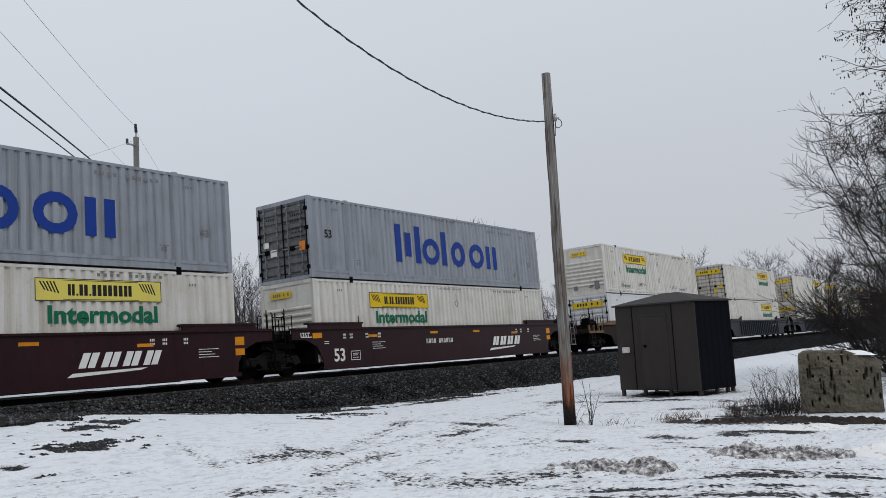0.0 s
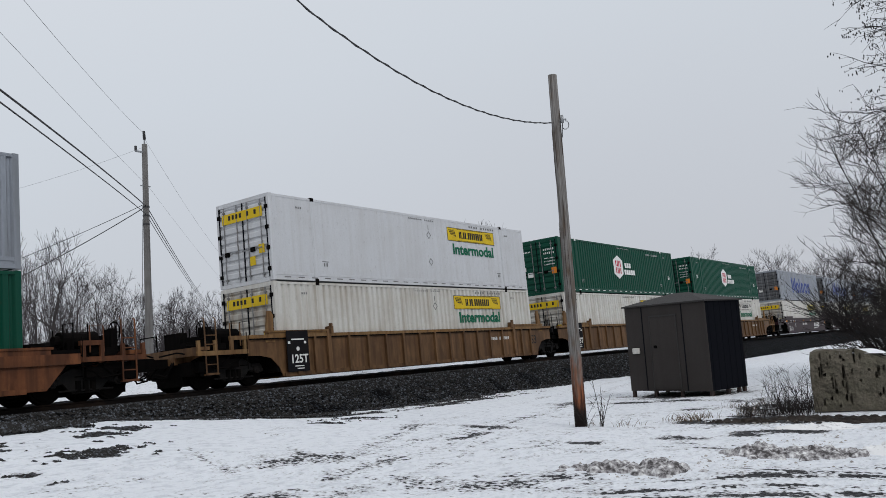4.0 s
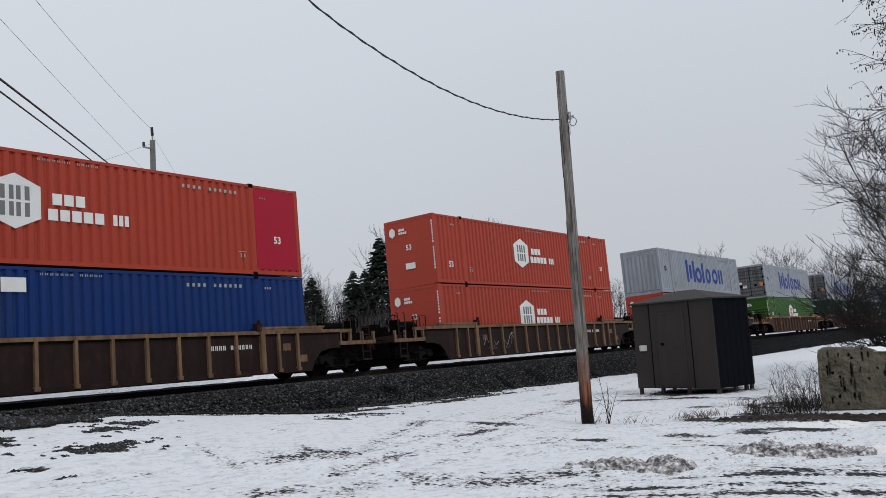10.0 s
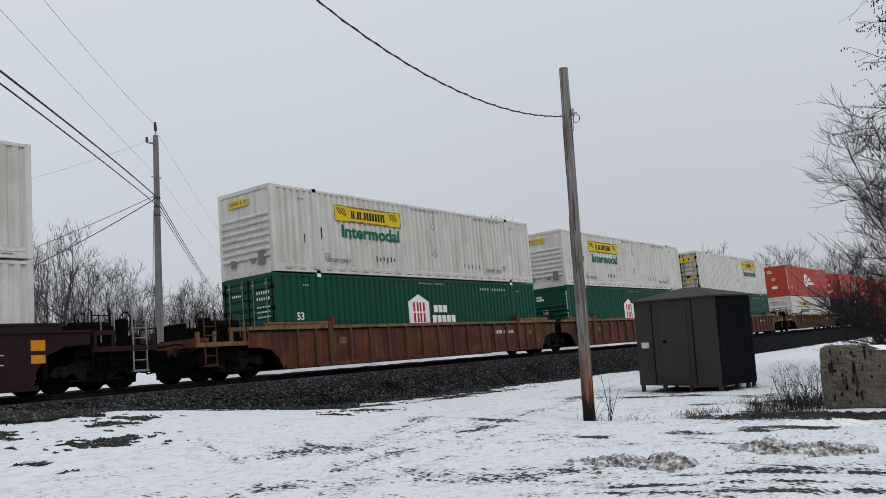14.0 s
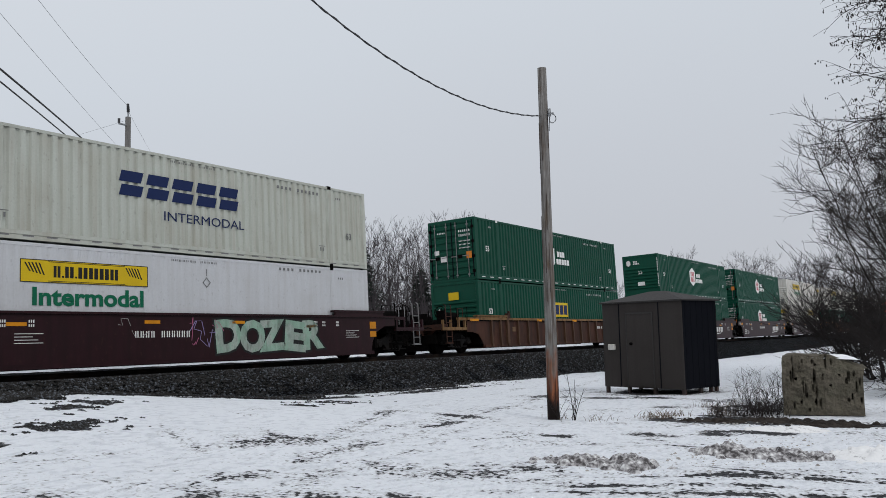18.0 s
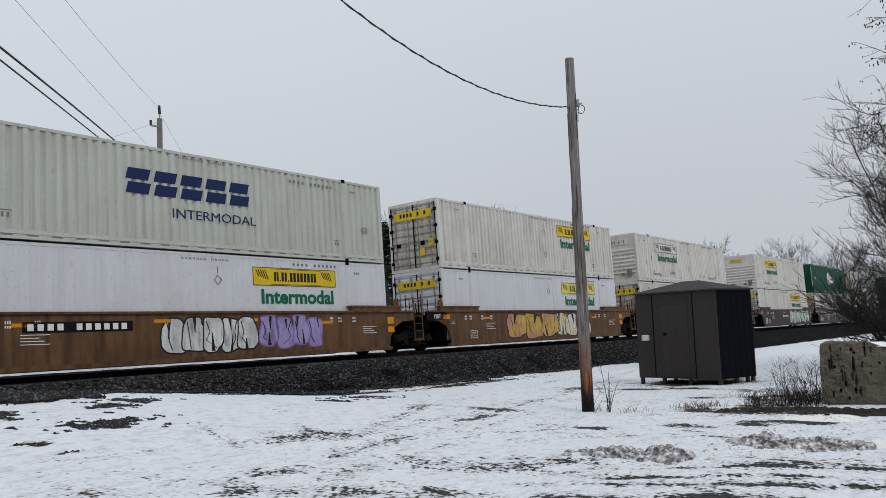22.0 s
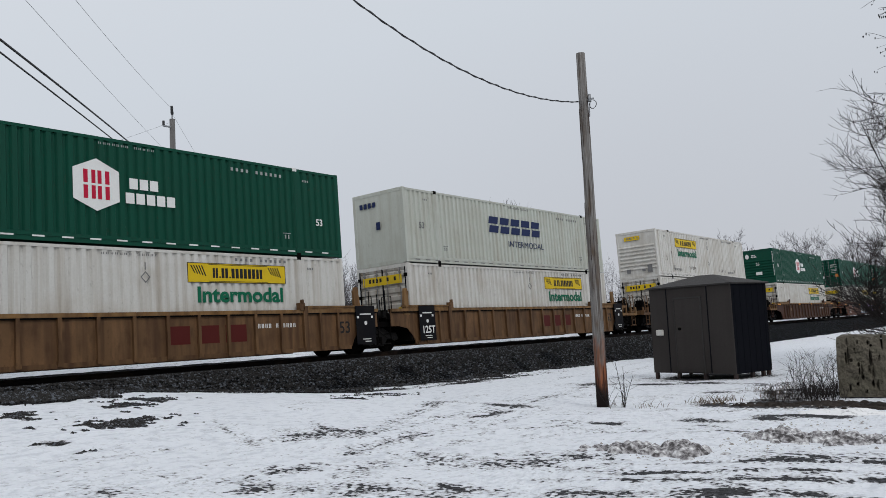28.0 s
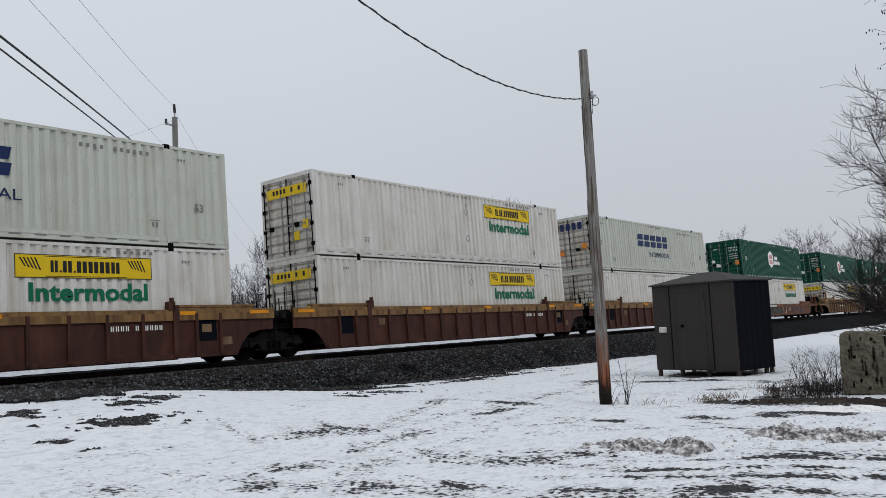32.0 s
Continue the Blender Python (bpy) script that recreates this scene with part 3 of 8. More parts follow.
for i in range(62000):
    xx = 6.0 + 40 * rnd.random() ** 1.5
    yl = -1.5 - (4.4 if xx > 10 else 6.2) * rnd.random()
    wy = yl + 1.1666
    p = train_at(xx) @ Vector((0, yl, -0.21 - 0.30 * max(0.0, -yl - 2.45) - 0.22 * max(0.0, -yl - 3.3)))
    gz = ground_z(p.x, p.y)
    if p.z < gz - 0.02 + 0.10 * noise.noise(Vector((xx * 0.9, wy * 1.5, 1.0))) and wy < -3.65 - 2.05 * blend(9.9, 8.3, xx) - 0.25 * math.sin(xx * 0.9) - 0.55 * noise.noise(Vector((xx * 1.3, 4.0, wy * 0.8))) - 0.40 * noise.noise(Vector((xx * 4.1, 9.0, wy * 3.0))) - 0.4 * rnd.random() ** 2:
        continue
    if wy < -3.4 and rnd.random() < 0.9 and surface(p.x, p.y)[1] < 0.55:
        continue
    z = max(p.z, gz)
    r = 0.017 + 0.027 * rnd.random()
    a, b, c = r * (0.7 + rnd.random() * 0.6), r * (0.7 + rnd.random() * 0.6), r * (0.5 + rnd.random() * 0.5)
    w = rnd.random() * 3.1
    cw, sw = math.cos(w), math.sin(w)
    pts = [(a, 0, 0), (0, b, 0.2 * c), (-a, 0.3 * b, 0), (0.2 * a, -b, 0), (0.1 * a, 0, c), (0, 0.1 * b, -c)]
    stones.add([(p.x + x * cw - y * sw, p.y + x * sw + y * cw, z + r * 0.5 + 0.012 + q) for x, y, q in pts],
               [(0, 1, 4), (1, 2, 4), (2, 3, 4), (3, 0, 4), (1, 0, 5), (2, 1, 5), (3, 2, 5), (0, 3, 5)])
# gravel lying bare in ragged patches off the foot of the bed
for hx, hy, ax, ay, count in GRAVEL:
    for i in range(count):
        x, y = hx + ax * rnd.uniform(-2.2, 2.2), hy + ay * rnd.uniform(-2.2, 2.2)
        q = math.exp(-((x - hx) / ax) ** 2 - ((y - hy) / ay) ** 2) + 0.55 * noise.noise(Vector((x * 2.6, y * 2.6, 4.0))) + 0.8 * noise.noise(Vector((x * 7.0, y * 7.0, 2.0)))
        if q < 0.56:
            continue
        z, _ = surface(x, y)
        r = 0.018 + 0.022 * rnd.random()
        k = [r * (0.6 + 0.6 * rnd.random()) for _ in range(5)]
        stones.add([(x + k[0], y, z), (x, y + k[1], z), (x - k[2], y, z), (x, y - k[3], z), (x, y, z + 0.6 * k[4]), (x, y, z - r)],
                   [(0, 1, 4), (1, 2, 4), (2, 3, 4), (3, 0, 4), (1, 0, 5), (2, 1, 5), (3, 2, 5), (0, 3, 5)])
st_me = bpy.data.meshes.new("ballast_stones")
st_me.from_pydata(stones.v, [], stones.f)
st_mat = STONE.copy()
for nd in list(st_mat.node_tree.nodes):
    if nd.bl_idname == "ShaderNodeRGB":
        geo = st_mat.node_tree.nodes.new("ShaderNodeNewGeometry")
        rmp = st_mat.node_tree.nodes.new("ShaderNodeValToRGB")
        rmp.color_ramp.elements[0].color = (0.004, 0.004, 0.0045, 1)
        rmp.color_ramp.elements[0].position = 0.68
        rmp.color_ramp.elements[1].color = (0.17, 0.190, 0.225, 1)
        st_mat.node_tree.links.new(geo.outputs["Random Per Island"], rmp.inputs[0])
        for ln in list(nd.outputs[0].links):
            st_mat.node_tree.links.new(rmp.outputs[0], ln.to_socket)
st_me.materials.append(st_mat)
tagged(part("ballast_stones", st_me, None, track), kind="stuff")
for side in (-0.755, 0.755):
    rail = Shape()
    o = [(-0.07, -0.172), (0.07, -0.172), (0.07, -0.16), (0.012, -0.14), (0.012, -0.05), (0.037, -0.035), (0.037, 0.0), (-0.037, 0.0), (-0.037, -0.035), (-0.012, -0.05), (-0.012, -0.14), (-0.07, -0.16)]
    rx = steps([(-90, 420, 15)])
    for xx in rx:
        m = train_at(xx)
        rail.v += [tuple(m @ Vector((0, side + y, z))) for y, z in o]
    q = len(o)
    rail.f += [(i * q + j, (i + 1) * q + j, (i + 1) * q + (j + 1) % q, i * q + (j + 1) % q) for i in range(len(rx) - 1) for j in range(q)]
    part("rail", rail, RAIL, track, "rusty steel rail with a worn top")
tie = Shape().box(-0.11, 0.11, -1.3, 1.3, -0.35, -0.175).mesh("sleeper", WOOD_TIE, 0.015)
for i in range(42):
    ob = part("sleeper", tie, None, track)
    ob.matrix_basis = train_at(4 + i * 0.55)

# ---------- weathered wooden pole with its service wire ----------
def pole_material():
    """Grey weathered wood with long dark checks; the foot is worn to a rusty red and tarred at the ground."""
    m = bpy.data.materials.new("weathered_pole_wood")
    m.use_nodes = True
    n, l = m.node_tree.nodes, m.node_tree.links
    b = n["Principled BSDF"]
    b.inputs["Roughness"].default_value, b.inputs["Specular IOR Level"].default_value = 0.9, 0.15
    co = n.new("ShaderNodeTexCoord")

    def tex(scale, stretch, lo, hi, detail=6):
        mp = n.new("ShaderNodeMapping")
        mp.inputs["Scale"].default_value = stretch
        l.new(co.outputs["Object"], mp.inputs[0])
        t = n.new("ShaderNodeTexNoise")
        t.inputs["Scale"].default_value, t.inputs["Detail"].default_value = scale, detail
        l.new(mp.outputs[0], t.inputs["Vector"])
        r = n.new("ShaderNodeMapRange")
        r.inputs[1].default_value, r.inputs[2].default_value = lo, hi
        l.new(t.outputs["Fac"], r.inputs[0])
        return r.outputs[0]

    def mix(f, a, c):
        q = n.new("ShaderNodeMix")
        q.data_type = "RGBA"
        l.new(f, q.inputs[0])
        for i, v in ((6, a), (7, c)):
            if isinstance(v, tuple):
                q.inputs[i].default_value = (*v, 1)
            else:
                l.new(v, q.inputs[i])
        return q.outputs[2]

    sep = n.new("ShaderNodeSeparateXYZ")
    l.new(co.outputs["Object"], sep.inputs[0])

    def below(z, soft, rag):
        add = n.new("ShaderNodeMath")
        add.operation = "MULTIPLY_ADD"
        add.inputs[1].default_value = rag
        l.new(tex(9.0, (1, 1, 0.25), 0.3, 0.7), add.inputs[0])
        l.new(sep.outputs["Z"], add.inputs[2])
        r = n.new("ShaderNodeMapRange")
        r.inputs[1].default_value, r.inputs[2].default_value = z + soft, z - soft
        l.new(add.outputs[0], r.inputs[0])
        return r.outputs[0]

    grey = mix(tex(60.0, (1, 1, 0.02), 0.36, 0.66), (0.25, 0.24, 0.23), (0.075, 0.066, 0.060))
    grey = mix(tex(7.0, (1, 1, 0.3), 0.48, 0.70), grey, (0.10, 0.075, 0.055))
    red = mix(tex(34.0, (1, 1, 0.035), 0.38, 0.62), (0.23, 0.085, 0.042), (0.060, 0.026, 0.018))
    whole = mix(below(1.45, 0.35, 0.9), grey, red)
    whole = mix(below(0.55, 0.12, 0.45), whole, (0.014, 0.010, 0.009))
    l.new(whole, b.inputs["Base Color"])
    bp = n.new("ShaderNodeBump")
    bp.inputs["Strength"].default_value, bp.inputs["Distance"].default_value = 0.8, 0.012
    l.new(tex(40.0, (1, 1, 0.025), 0.3, 0.7), bp.inputs["Height"])
    l.new(bp.outputs[0], b.inputs["Normal"])
    return m


WOOD = pole_material()
WOOD_TAR = material("tarred_pole_foot", (0.025, 0.017, 0.015), 0.8, 0, 0.3, 0.3, (0.07, 0.03, 0.02), 0.3, 5.0, 0.6, 18)
CABLE = material("black_cable", (0.02, 0.02, 0.022), 0.6)
WIRE_GREY = material("grey_wire", (0.16, 0.165, 0.17), 0.55, 0.3)
CHROME = material("galvanised_fitting", (0.30, 0.31, 0.32), 0.45, 0.7, 0.2, 0.2)

pole = thing("wooden_pole", "weathered grey wooden pole with a reddish foot in snow", "pole")
pole.matrix_basis = pose(13.76, -12.81, 0)
rp = random.Random(2)


def pole_shape(zs, r_of, sides=14, wob=0.006):
    s = Shape()
    pts = []
    for i, z in enumerate(zs):
        for j in range(sides):
            w = 2 * math.pi * j / sides
            r = r_of(z) + wob * noise.noise(Vector((math.cos(w) * 3, math.sin(w) * 3, z * 0.6)))
            pts.append((r * math.cos(w), r * math.sin(w), z))
    f = [(i * sides + j, i * sides + (j + 1) % sides, (i + 1) * sides + (j + 1) % sides, (i + 1) * sides + j) for i in range(len(zs) - 1) for j in range(sides)]
    f += [tuple(range(sides - 1, -1, -1)), tuple(range((len(zs) - 1) * sides, len(zs) * sides))]
    return s.add(pts, f)


def pole_r(z):
    return 0.112 - 0.0045 * z


part("pole_shaft", pole_shape([-0.15, 0.3, 0.95, 1.6, 2.4, 3.2, 4.0, 4.8, 5.6, 6.53], pole_r), WOOD, pole, "grey weathered wood with long cracks", smooth=True)
crack = Shape()
for i in range(9):
    w, z0 = 3.4 + rp.uniform(-1.2, 1.2), rp.uniform(1.0, 5.2)
    r = pole_r(z0) + 0.003
    crack.tube([(r * math.cos(w), r * math.sin(w), z0), ((r + 0.002) * math.cos(w + 0.05), (r + 0.002) * math.sin(w + 0.05), z0 + 0.4), (r * math.cos(w + 0.03), r * math.sin(w + 0.03), z0 + rp.uniform(0.6, 1.1))], 0.004, 4)
part("pole_cracks", crack, WOOD_TAR, pole)
hook = Shape().tube([(0.0, -0.02, 5.62), (-0.02, -0.22, 5.63)], 0.016, 6)
part("bracket", hook, CHROME, pole, "galvanised wire bracket", smooth=True)
part("insulator", Shape().tube([(-0.02, -0.14, 5.58), (-0.02, -0.14, 5.72)], [0.035, 0.025], 8), CHROME, pole, smooth=True)
loop = [(-0.02 + 0.0, -0.20 - 0.07 * math.sin(a * 0.6), 5.60 - 0.08 * (1 - math.cos(a * 0.6))) for a in range(0, 10)]
part("wire_loop", Shape().tube(loop + [(-0.03, -0.13, 5.42), (-0.02, -0.12, 5.30)], 0.008, 5), CABLE, pole)


def cable(name, start, end, sag_of, radius, mat, label, n=36, length=None, away=1.0):
    """A hanging wire in the upright plane through two places; sag_of gives its height by the way along."""
    a, b = Vector((*start, 0)), Vector((*end, 0))
    d = b - a
    full = d.length
    d.normalize()
    stop = length or full
    pts = []
    for i in range(n + 1):
        s = stop * i / n
        q = a + d * s
        pts.append(tuple(EYE + away * (Vector((q.x, q.y, sag_of(s))) - EYE)))
    ob = new(name, Shape().tube(pts, radius, 5).mesh(name, mat, smooth=True))
    return tagged(ob, label, "cable")


def hang(s):
    return 5.624 - 0.218 * s + 0.01766 * s * s + 0.001546 * s ** 3 + 0.00125 * s * s * max(0.0, 7.0 - s)


cable("service_cable", (13.76, -12.73), (0, -14), lambda s: hang(s), 0.010, CABLE, "twisted black overhead service cable sagging from the pole", 48, 13.0)
tw = Shape()
tpts = []
for i in range(420):
    s = 13.0 * i / 419
    q = Vector((13.76, -12.73, 0)).lerp(Vector((0, -14, 0)), s / 13.82)
    z = hang(s)
    w = s * 14
    tpts.append((q.x + 0.004 * math.cos(w), q.y + 0.010 * math.cos(w), z + 0.011 * math.sin(w)))
tw.tube(tpts, 0.007, 4)
tagged(new("service_cable_strand", tw.mesh("service_cable_strand", CABLE)), "black strand wound round the overhead service cable", "cable")

# ---------- utility pole behind the track and its lines ----------
FP = (19.4, 8.0)
WOOD_FAR = material("grey_pole_wood", (0.15, 0.145, 0.14), 0.85, 0, 0.3, 0.3, (0.05, 0.045, 0.04), 0.5, 5, 0.5, 18)
fpole = thing("utility_pole", "grey wooden utility pole behind the railway carrying power lines", "pole")
fpole.matrix_basis = Matrix.Translation(EYE + 1.3 * (Vector((*FP, -0.1)) - EYE)) @ Matrix.Scale(1.3, 4)
part("pole_shaft", pole_shape([0, 2, 4, 6, 8, 10.3], lambda z: 0.16 - 0.0055 * z), WOOD_FAR, fpole, smooth=True)
part("top_pin", Shape().tube([(0, 0, 10.25), (-0.02, -0.02, 10.55)], 0.03, 6), CHROME, fpole)
part("top_insulator", Shape().tube([(-0.12, -0.14, 10.78), (0.0, 0.0, 10.5)], [0.05, 0.06], 8), CABLE, fpole)
part("side_arm", Shape().box(-0.42, 0.0, -0.04, 0.04, 9.94, 10.0), CHROME, fpole, bevel=0.01)
part("side_insulator", Shape().tube([(-0.40, 0, 9.99), (-0.40, 0, 10.17)], 0.05, 8), CABLE, fpole)
part("cross_pin", Shape().box(-0.22, 0.22, -0.02, 0.02, 8.61, 8.65), CHROME, fpole)
for dz, rr in ((7.80, 0.135), (7.46, 0.135), (7.12, 0.135)):
    part("clamp", Shape().tube([(0, 0, dz - 0.03), (0, 0, dz + 0.03)], rr, 10), CABLE, fpole)
part("guy_strip", Shape().tube([(-0.17, -0.02, 7.3), (-0.5, -0.3, 3.2), (-0.62, -0.4, 0.2)], 0.012, 4), WIRE_GREY, fpole)
NP, QP = (-10.3, -25.8), (49, 42)
cable("power_line", FP, NP, lambda s: 10.62 - 0.150 * s + 0.0012 * s * s, 0.0065, WIRE_GREY, "thin grey power line running over the track", 30, 45, away=1.3)
cable("power_line", FP, NP, lambda s: 8.62 - 0.083 * s + 0.0003 * s * s, 0.0055, WIRE_GREY, "thin grey power line running over the track", 30, 45, away=1.3)
cable("telephone_cable", FP, NP, lambda s: 7.74 - 0.070 * s - 0.0006 * s * s, 0.026, CABLE, "thick black overhead cable running over the track", 30, 45, away=1.3)
cable("telephone_cable", FP, NP, lambda s: 7.42 - 0.068 * s - 0.0004 * s * s, 0.020, CABLE, "thick black overhead cable running over the track", 30, 45, away=1.3)
cable("power_line", FP, (52, 39), lambda s: 10.43 - 0.125 * s + 0.0018 * s * s, 0.006, WIRE_GREY, "thin grey power line leading off over the woods", 20, 46, away=1.3)
cable("power_line", FP, (52, 39), lambda s: 8.67 - 0.092 * s + 0.0005 * s * s, 0.005, WIRE_GREY, "thin grey power line leading off over the woods", 20, 46, away=1.3)
for z0, r in ((7.78, 0.022), (7.60, 0.022), (7.40, 0.018)):
    cable("telephone_cable", FP, QP, lambda s, z0=z0: z0 - 0.028 * s + 0.0003 * s * s, r, CABLE, "black overhead cable leading off to the woods", 20, 46, away=1.3)
cable("telephone_cable", FP, (10, 30), lambda s: 7.72 - 0.46 * s + 0.010 * s * s, 0.024, CABLE, "black cable hanging off to the side of the pole", 20, 13, away=1.3)
cable("telephone_cable", FP, (10, 30), lambda s: 7.84 - 0.33 * s + 0.006 * s * s, 0.016, CABLE, "black cable hanging off to the side of the pole", 20, 13, away=1.3)
cable("power_line", FP, (8, 26), lambda s: 10.1 - 0.30 * s + 0.010 * s * s, 0.006, WIRE_GREY, "thin wire hanging off to the side of the pole", 20, 13, away=1.3)

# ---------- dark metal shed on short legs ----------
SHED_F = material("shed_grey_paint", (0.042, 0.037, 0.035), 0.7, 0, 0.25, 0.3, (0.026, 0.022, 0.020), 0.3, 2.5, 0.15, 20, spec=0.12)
# far darker than the front; used on the side wall, ribs and front seams
SHED_S = material("shed_near_black", (0.0048, 0.0055, 0.0085), 0.8, 0, 0.25, 0.2, (0.007, 0.0075, 0.010), 0.2, 3, 0.15, 20, spec=0.06)
SHED_R = material("shed_roof_felt", (0.027, 0.0245, 0.024), 0.8, 0, 0.4, 0.3, (0.025, 0.022, 0.02), 0.2, 3, 0.5, 30)
shed = thing("metal_shed", "small dark grey shed with hipped roof on short legs", "shed")
SHED_M = Matrix.Translation((20.21, -13.11, 0.0)) @ Matrix.Rotation(math.atan2(0.962, 0.271), 4, "Z")
shed.matrix_basis = SHED_M
# local x runs along the front to the other corner, -y into the depth, the front is at y = 0 facing +y
SW, SD, Z0, Z1 = 2.46, 1.52, 0.10, 2.27
walls = Shape()
walls.box(0.0, SW, -0.03, 0.0, Z0, Z1)
part("front_wall", walls, SHED_F, shed, bevel=0.006)
part("back_wall", Shape().box(0.0, SW, -SD, -SD + 0.03, Z0, Z1), SHED_F, shed)
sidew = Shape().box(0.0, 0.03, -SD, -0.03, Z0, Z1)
part("side_wall", sidew, SHED_S, shed, "side wall, near-black beside the dark grey front")
part("side_wall", Shape().box(SW - 0.03, SW, -SD, -0.03, Z0, Z1), SHED_F, shed)
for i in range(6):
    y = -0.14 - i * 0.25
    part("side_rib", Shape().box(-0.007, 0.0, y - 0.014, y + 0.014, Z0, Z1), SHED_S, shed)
part("shed_floor", Shape().box(0.03, SW - 0.03, -SD + 0.03, -0.03, Z0, Z0 + 0.05), SHED_R, shed)
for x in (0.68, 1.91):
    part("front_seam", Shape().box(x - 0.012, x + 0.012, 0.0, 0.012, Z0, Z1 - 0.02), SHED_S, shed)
dx0, dx1 = 0.87, 1.67
part("shed_door", Shape().box(dx0, dx1, 0.0, 0.018, Z0 + 0.04, 1.98), SHED_F, shed, bevel=0.004)
for a, b, c, d in ((dx0 - 0.02, dx0, Z0, 2.0), (dx1, dx1 + 0.02, Z0, 2.0)):
    part("door_frame", Shape().box(a, b, 0.0, 0.024, c, d), SHED_R, shed)
part("door_frame", Shape().box(dx0 - 0.02, dx1 + 0.02, 0.0, 0.026, 1.98, 2.02), SHED_R, shed)
part("door_handle", Shape().tube([(1.53, 0.02, 1.22), (1.53, 0.07, 1.22)], 0.035, 10), IRON, shed, "dark round door knob")
for z in (0.5, 1.75):
    part("hinge", Shape().box(dx0 - 0.025, dx0 + 0.02, 0.018, 0.034, z - 0.045, z + 0.045), SHED_R, shed)
part("meter_box", Shape().box(2.05, 2.25, 0.0, 0.09, 1.06, 1.21), P_WHITE, shed, "small white box", bevel=0.015)
ov = 0.06
cx, cy, zt = SW / 2, -SD / 2, Z1 + 0.30
roof = Shape().add([(-ov, ov, Z1), (SW + ov, ov, Z1), (SW + ov, -SD - ov, Z1), (-ov, -SD - ov, Z1), (-ov, ov, Z1 + 0.035), (SW + ov, ov, Z1 + 0.035),
                    (SW + ov, -SD - ov, Z1 + 0.035), (-ov, -SD - ov, Z1 + 0.035), (cx - 0.25, cy, zt), (cx + 0.25, cy, zt)],
                   [(0, 1, 2, 3), (0, 4, 5, 1), (1, 5, 6, 2), (2, 6, 7, 3), (3, 7, 4, 0), (4, 8, 9, 5), (5, 9, 6), (6, 9, 8, 7), (7, 8, 4)])
part("shed_roof", roof, SHED_R, shed, "low dark hipped roof")
for i, (x, y) in enumerate(((0.06, -0.06), (0.9, -0.06), (1.7, -0.06), (SW - 0.06, -0.06), (0.06, -0.75), (0.06, -SD + 0.06), (0.06, -SD + 0.3), (SW - 0.06, -SD + 0.06))):
    part("shed_leg", Shape().box(x - 0.04, x + 0.04, y - 0.04, y + 0.04, -0.1, Z0), WOOD_TAR, shed)

# ---------- concrete block ----------
CONC = material("old_stained_concrete", (0.142, 0.125, 0.098), 0.95, 0, 0.9, 0.35, (0.050, 0.044, 0.031), 0.35, 9.0, 1.0, 34, spec=0.15, fleck=0.8, fleck_colour=(0.02, 0.018, 0.014), bloom=0.5, bloom_colour=(0.10, 0.098, 0.070))
SNOW_CAP = material("clean_snow", (0.84, 0.85, 0.87), 0.7, 0, 0.1, 0, bump=0.3, bump_scale=8, spec=0.25)
block = thing("concrete_block", "old stained concrete block with pitted face and snow on top", "concrete block")
bl = Shape()
nu, nw = 72, 60
BW, BH, BD = 1.30, 1.07, 0.9
rb = random.Random(8)
pits = [(rb.uniform(0.05, 0.97), rb.uniform(0.08, 0.92), rb.uniform(0.007, 0.015), rb.uniform(0.02, 0.10) * rb.uniform(0.4, 1.3), rb.uniform(0.05, 0.15)) for _ in range(38)]
for jz in range(nw + 1):
    for iu in range(nu + 1):
        u, z = iu / nu, jz / nw
        r = noise.noise(Vector((u * 5, z * 5, 2.2))) + 0.6 * noise.noise(Vector((u * 14, z * 12, 4.2))) + 0.35 * noise.noise(Vector((u * 34, z * 26, 1.2)))
        wear = 0.05 * math.exp(-(u / 0.06) ** 2) * z ** 8 + 0.20 * blend(0.62, 1.0, u) * z ** 6
        hole = max(d * math.exp(-(((u - pu) / wu) ** 2 + ((z - pz) / wz) ** 2) ** 2) for pu, pz, wu, wz, d in pits) if 0 < iu < nu and jz < nw else 0.0
        bl.v.append((u * BW + 0.5 * wear + (0.02 * noise.noise(Vector((z * 6, 5, 2))) if iu == 0 else 0), -0.040 * r - 0.02 + 0.06 * z ** 8 + wear * 0.5 + hole, z * BH * (1 - 0.05 * u - wear) + (0.05 * noise.noise(Vector((u * 6, 1, 1))) if jz == nw else 0)))
bl.f += [(j * (nu + 1) + i, j * (nu + 1) + i + 1, (j + 1) * (nu + 1) + i + 1, (j + 1) * (nu + 1) + i) for j in range(nw) for i in range(nu)]
o = len(bl.v)
for jz in range(nw + 1):
    for iu in range(nu + 1):
        u, z = iu / nu, jz / nw
        wear = 0.05 * math.exp(-(u / 0.06) ** 2) * z ** 8 + 0.16 * blend(0.62, 1.0, u) * z ** 6
        bl.v.append((u * BW + 0.5 * wear, BD, z * BH * (1 - 0.05 * u - wear)))
bl.f += [(o + j * (nu + 1) + i, o + (j + 1) * (nu + 1) + i, o + (j + 1) * (nu + 1) + i + 1, o + j * (nu + 1) + i + 1) for j in range(nw) for i in range(nu)]
top = nw * (nu + 1)
bl.f += [(top + i, top + i + 1, o + top + i + 1, o + top + i) for i in range(nu)]
for i in (0, nu):
    bl.f += [(j * (nu + 1) + i, (j + 1) * (nu + 1) + i, o + (j + 1) * (nu + 1) + i, o + j * (nu + 1) + i) for j in range(nw)]
part("block_body", bl, CONC, block, bevel=0.0)
cap = Shape()
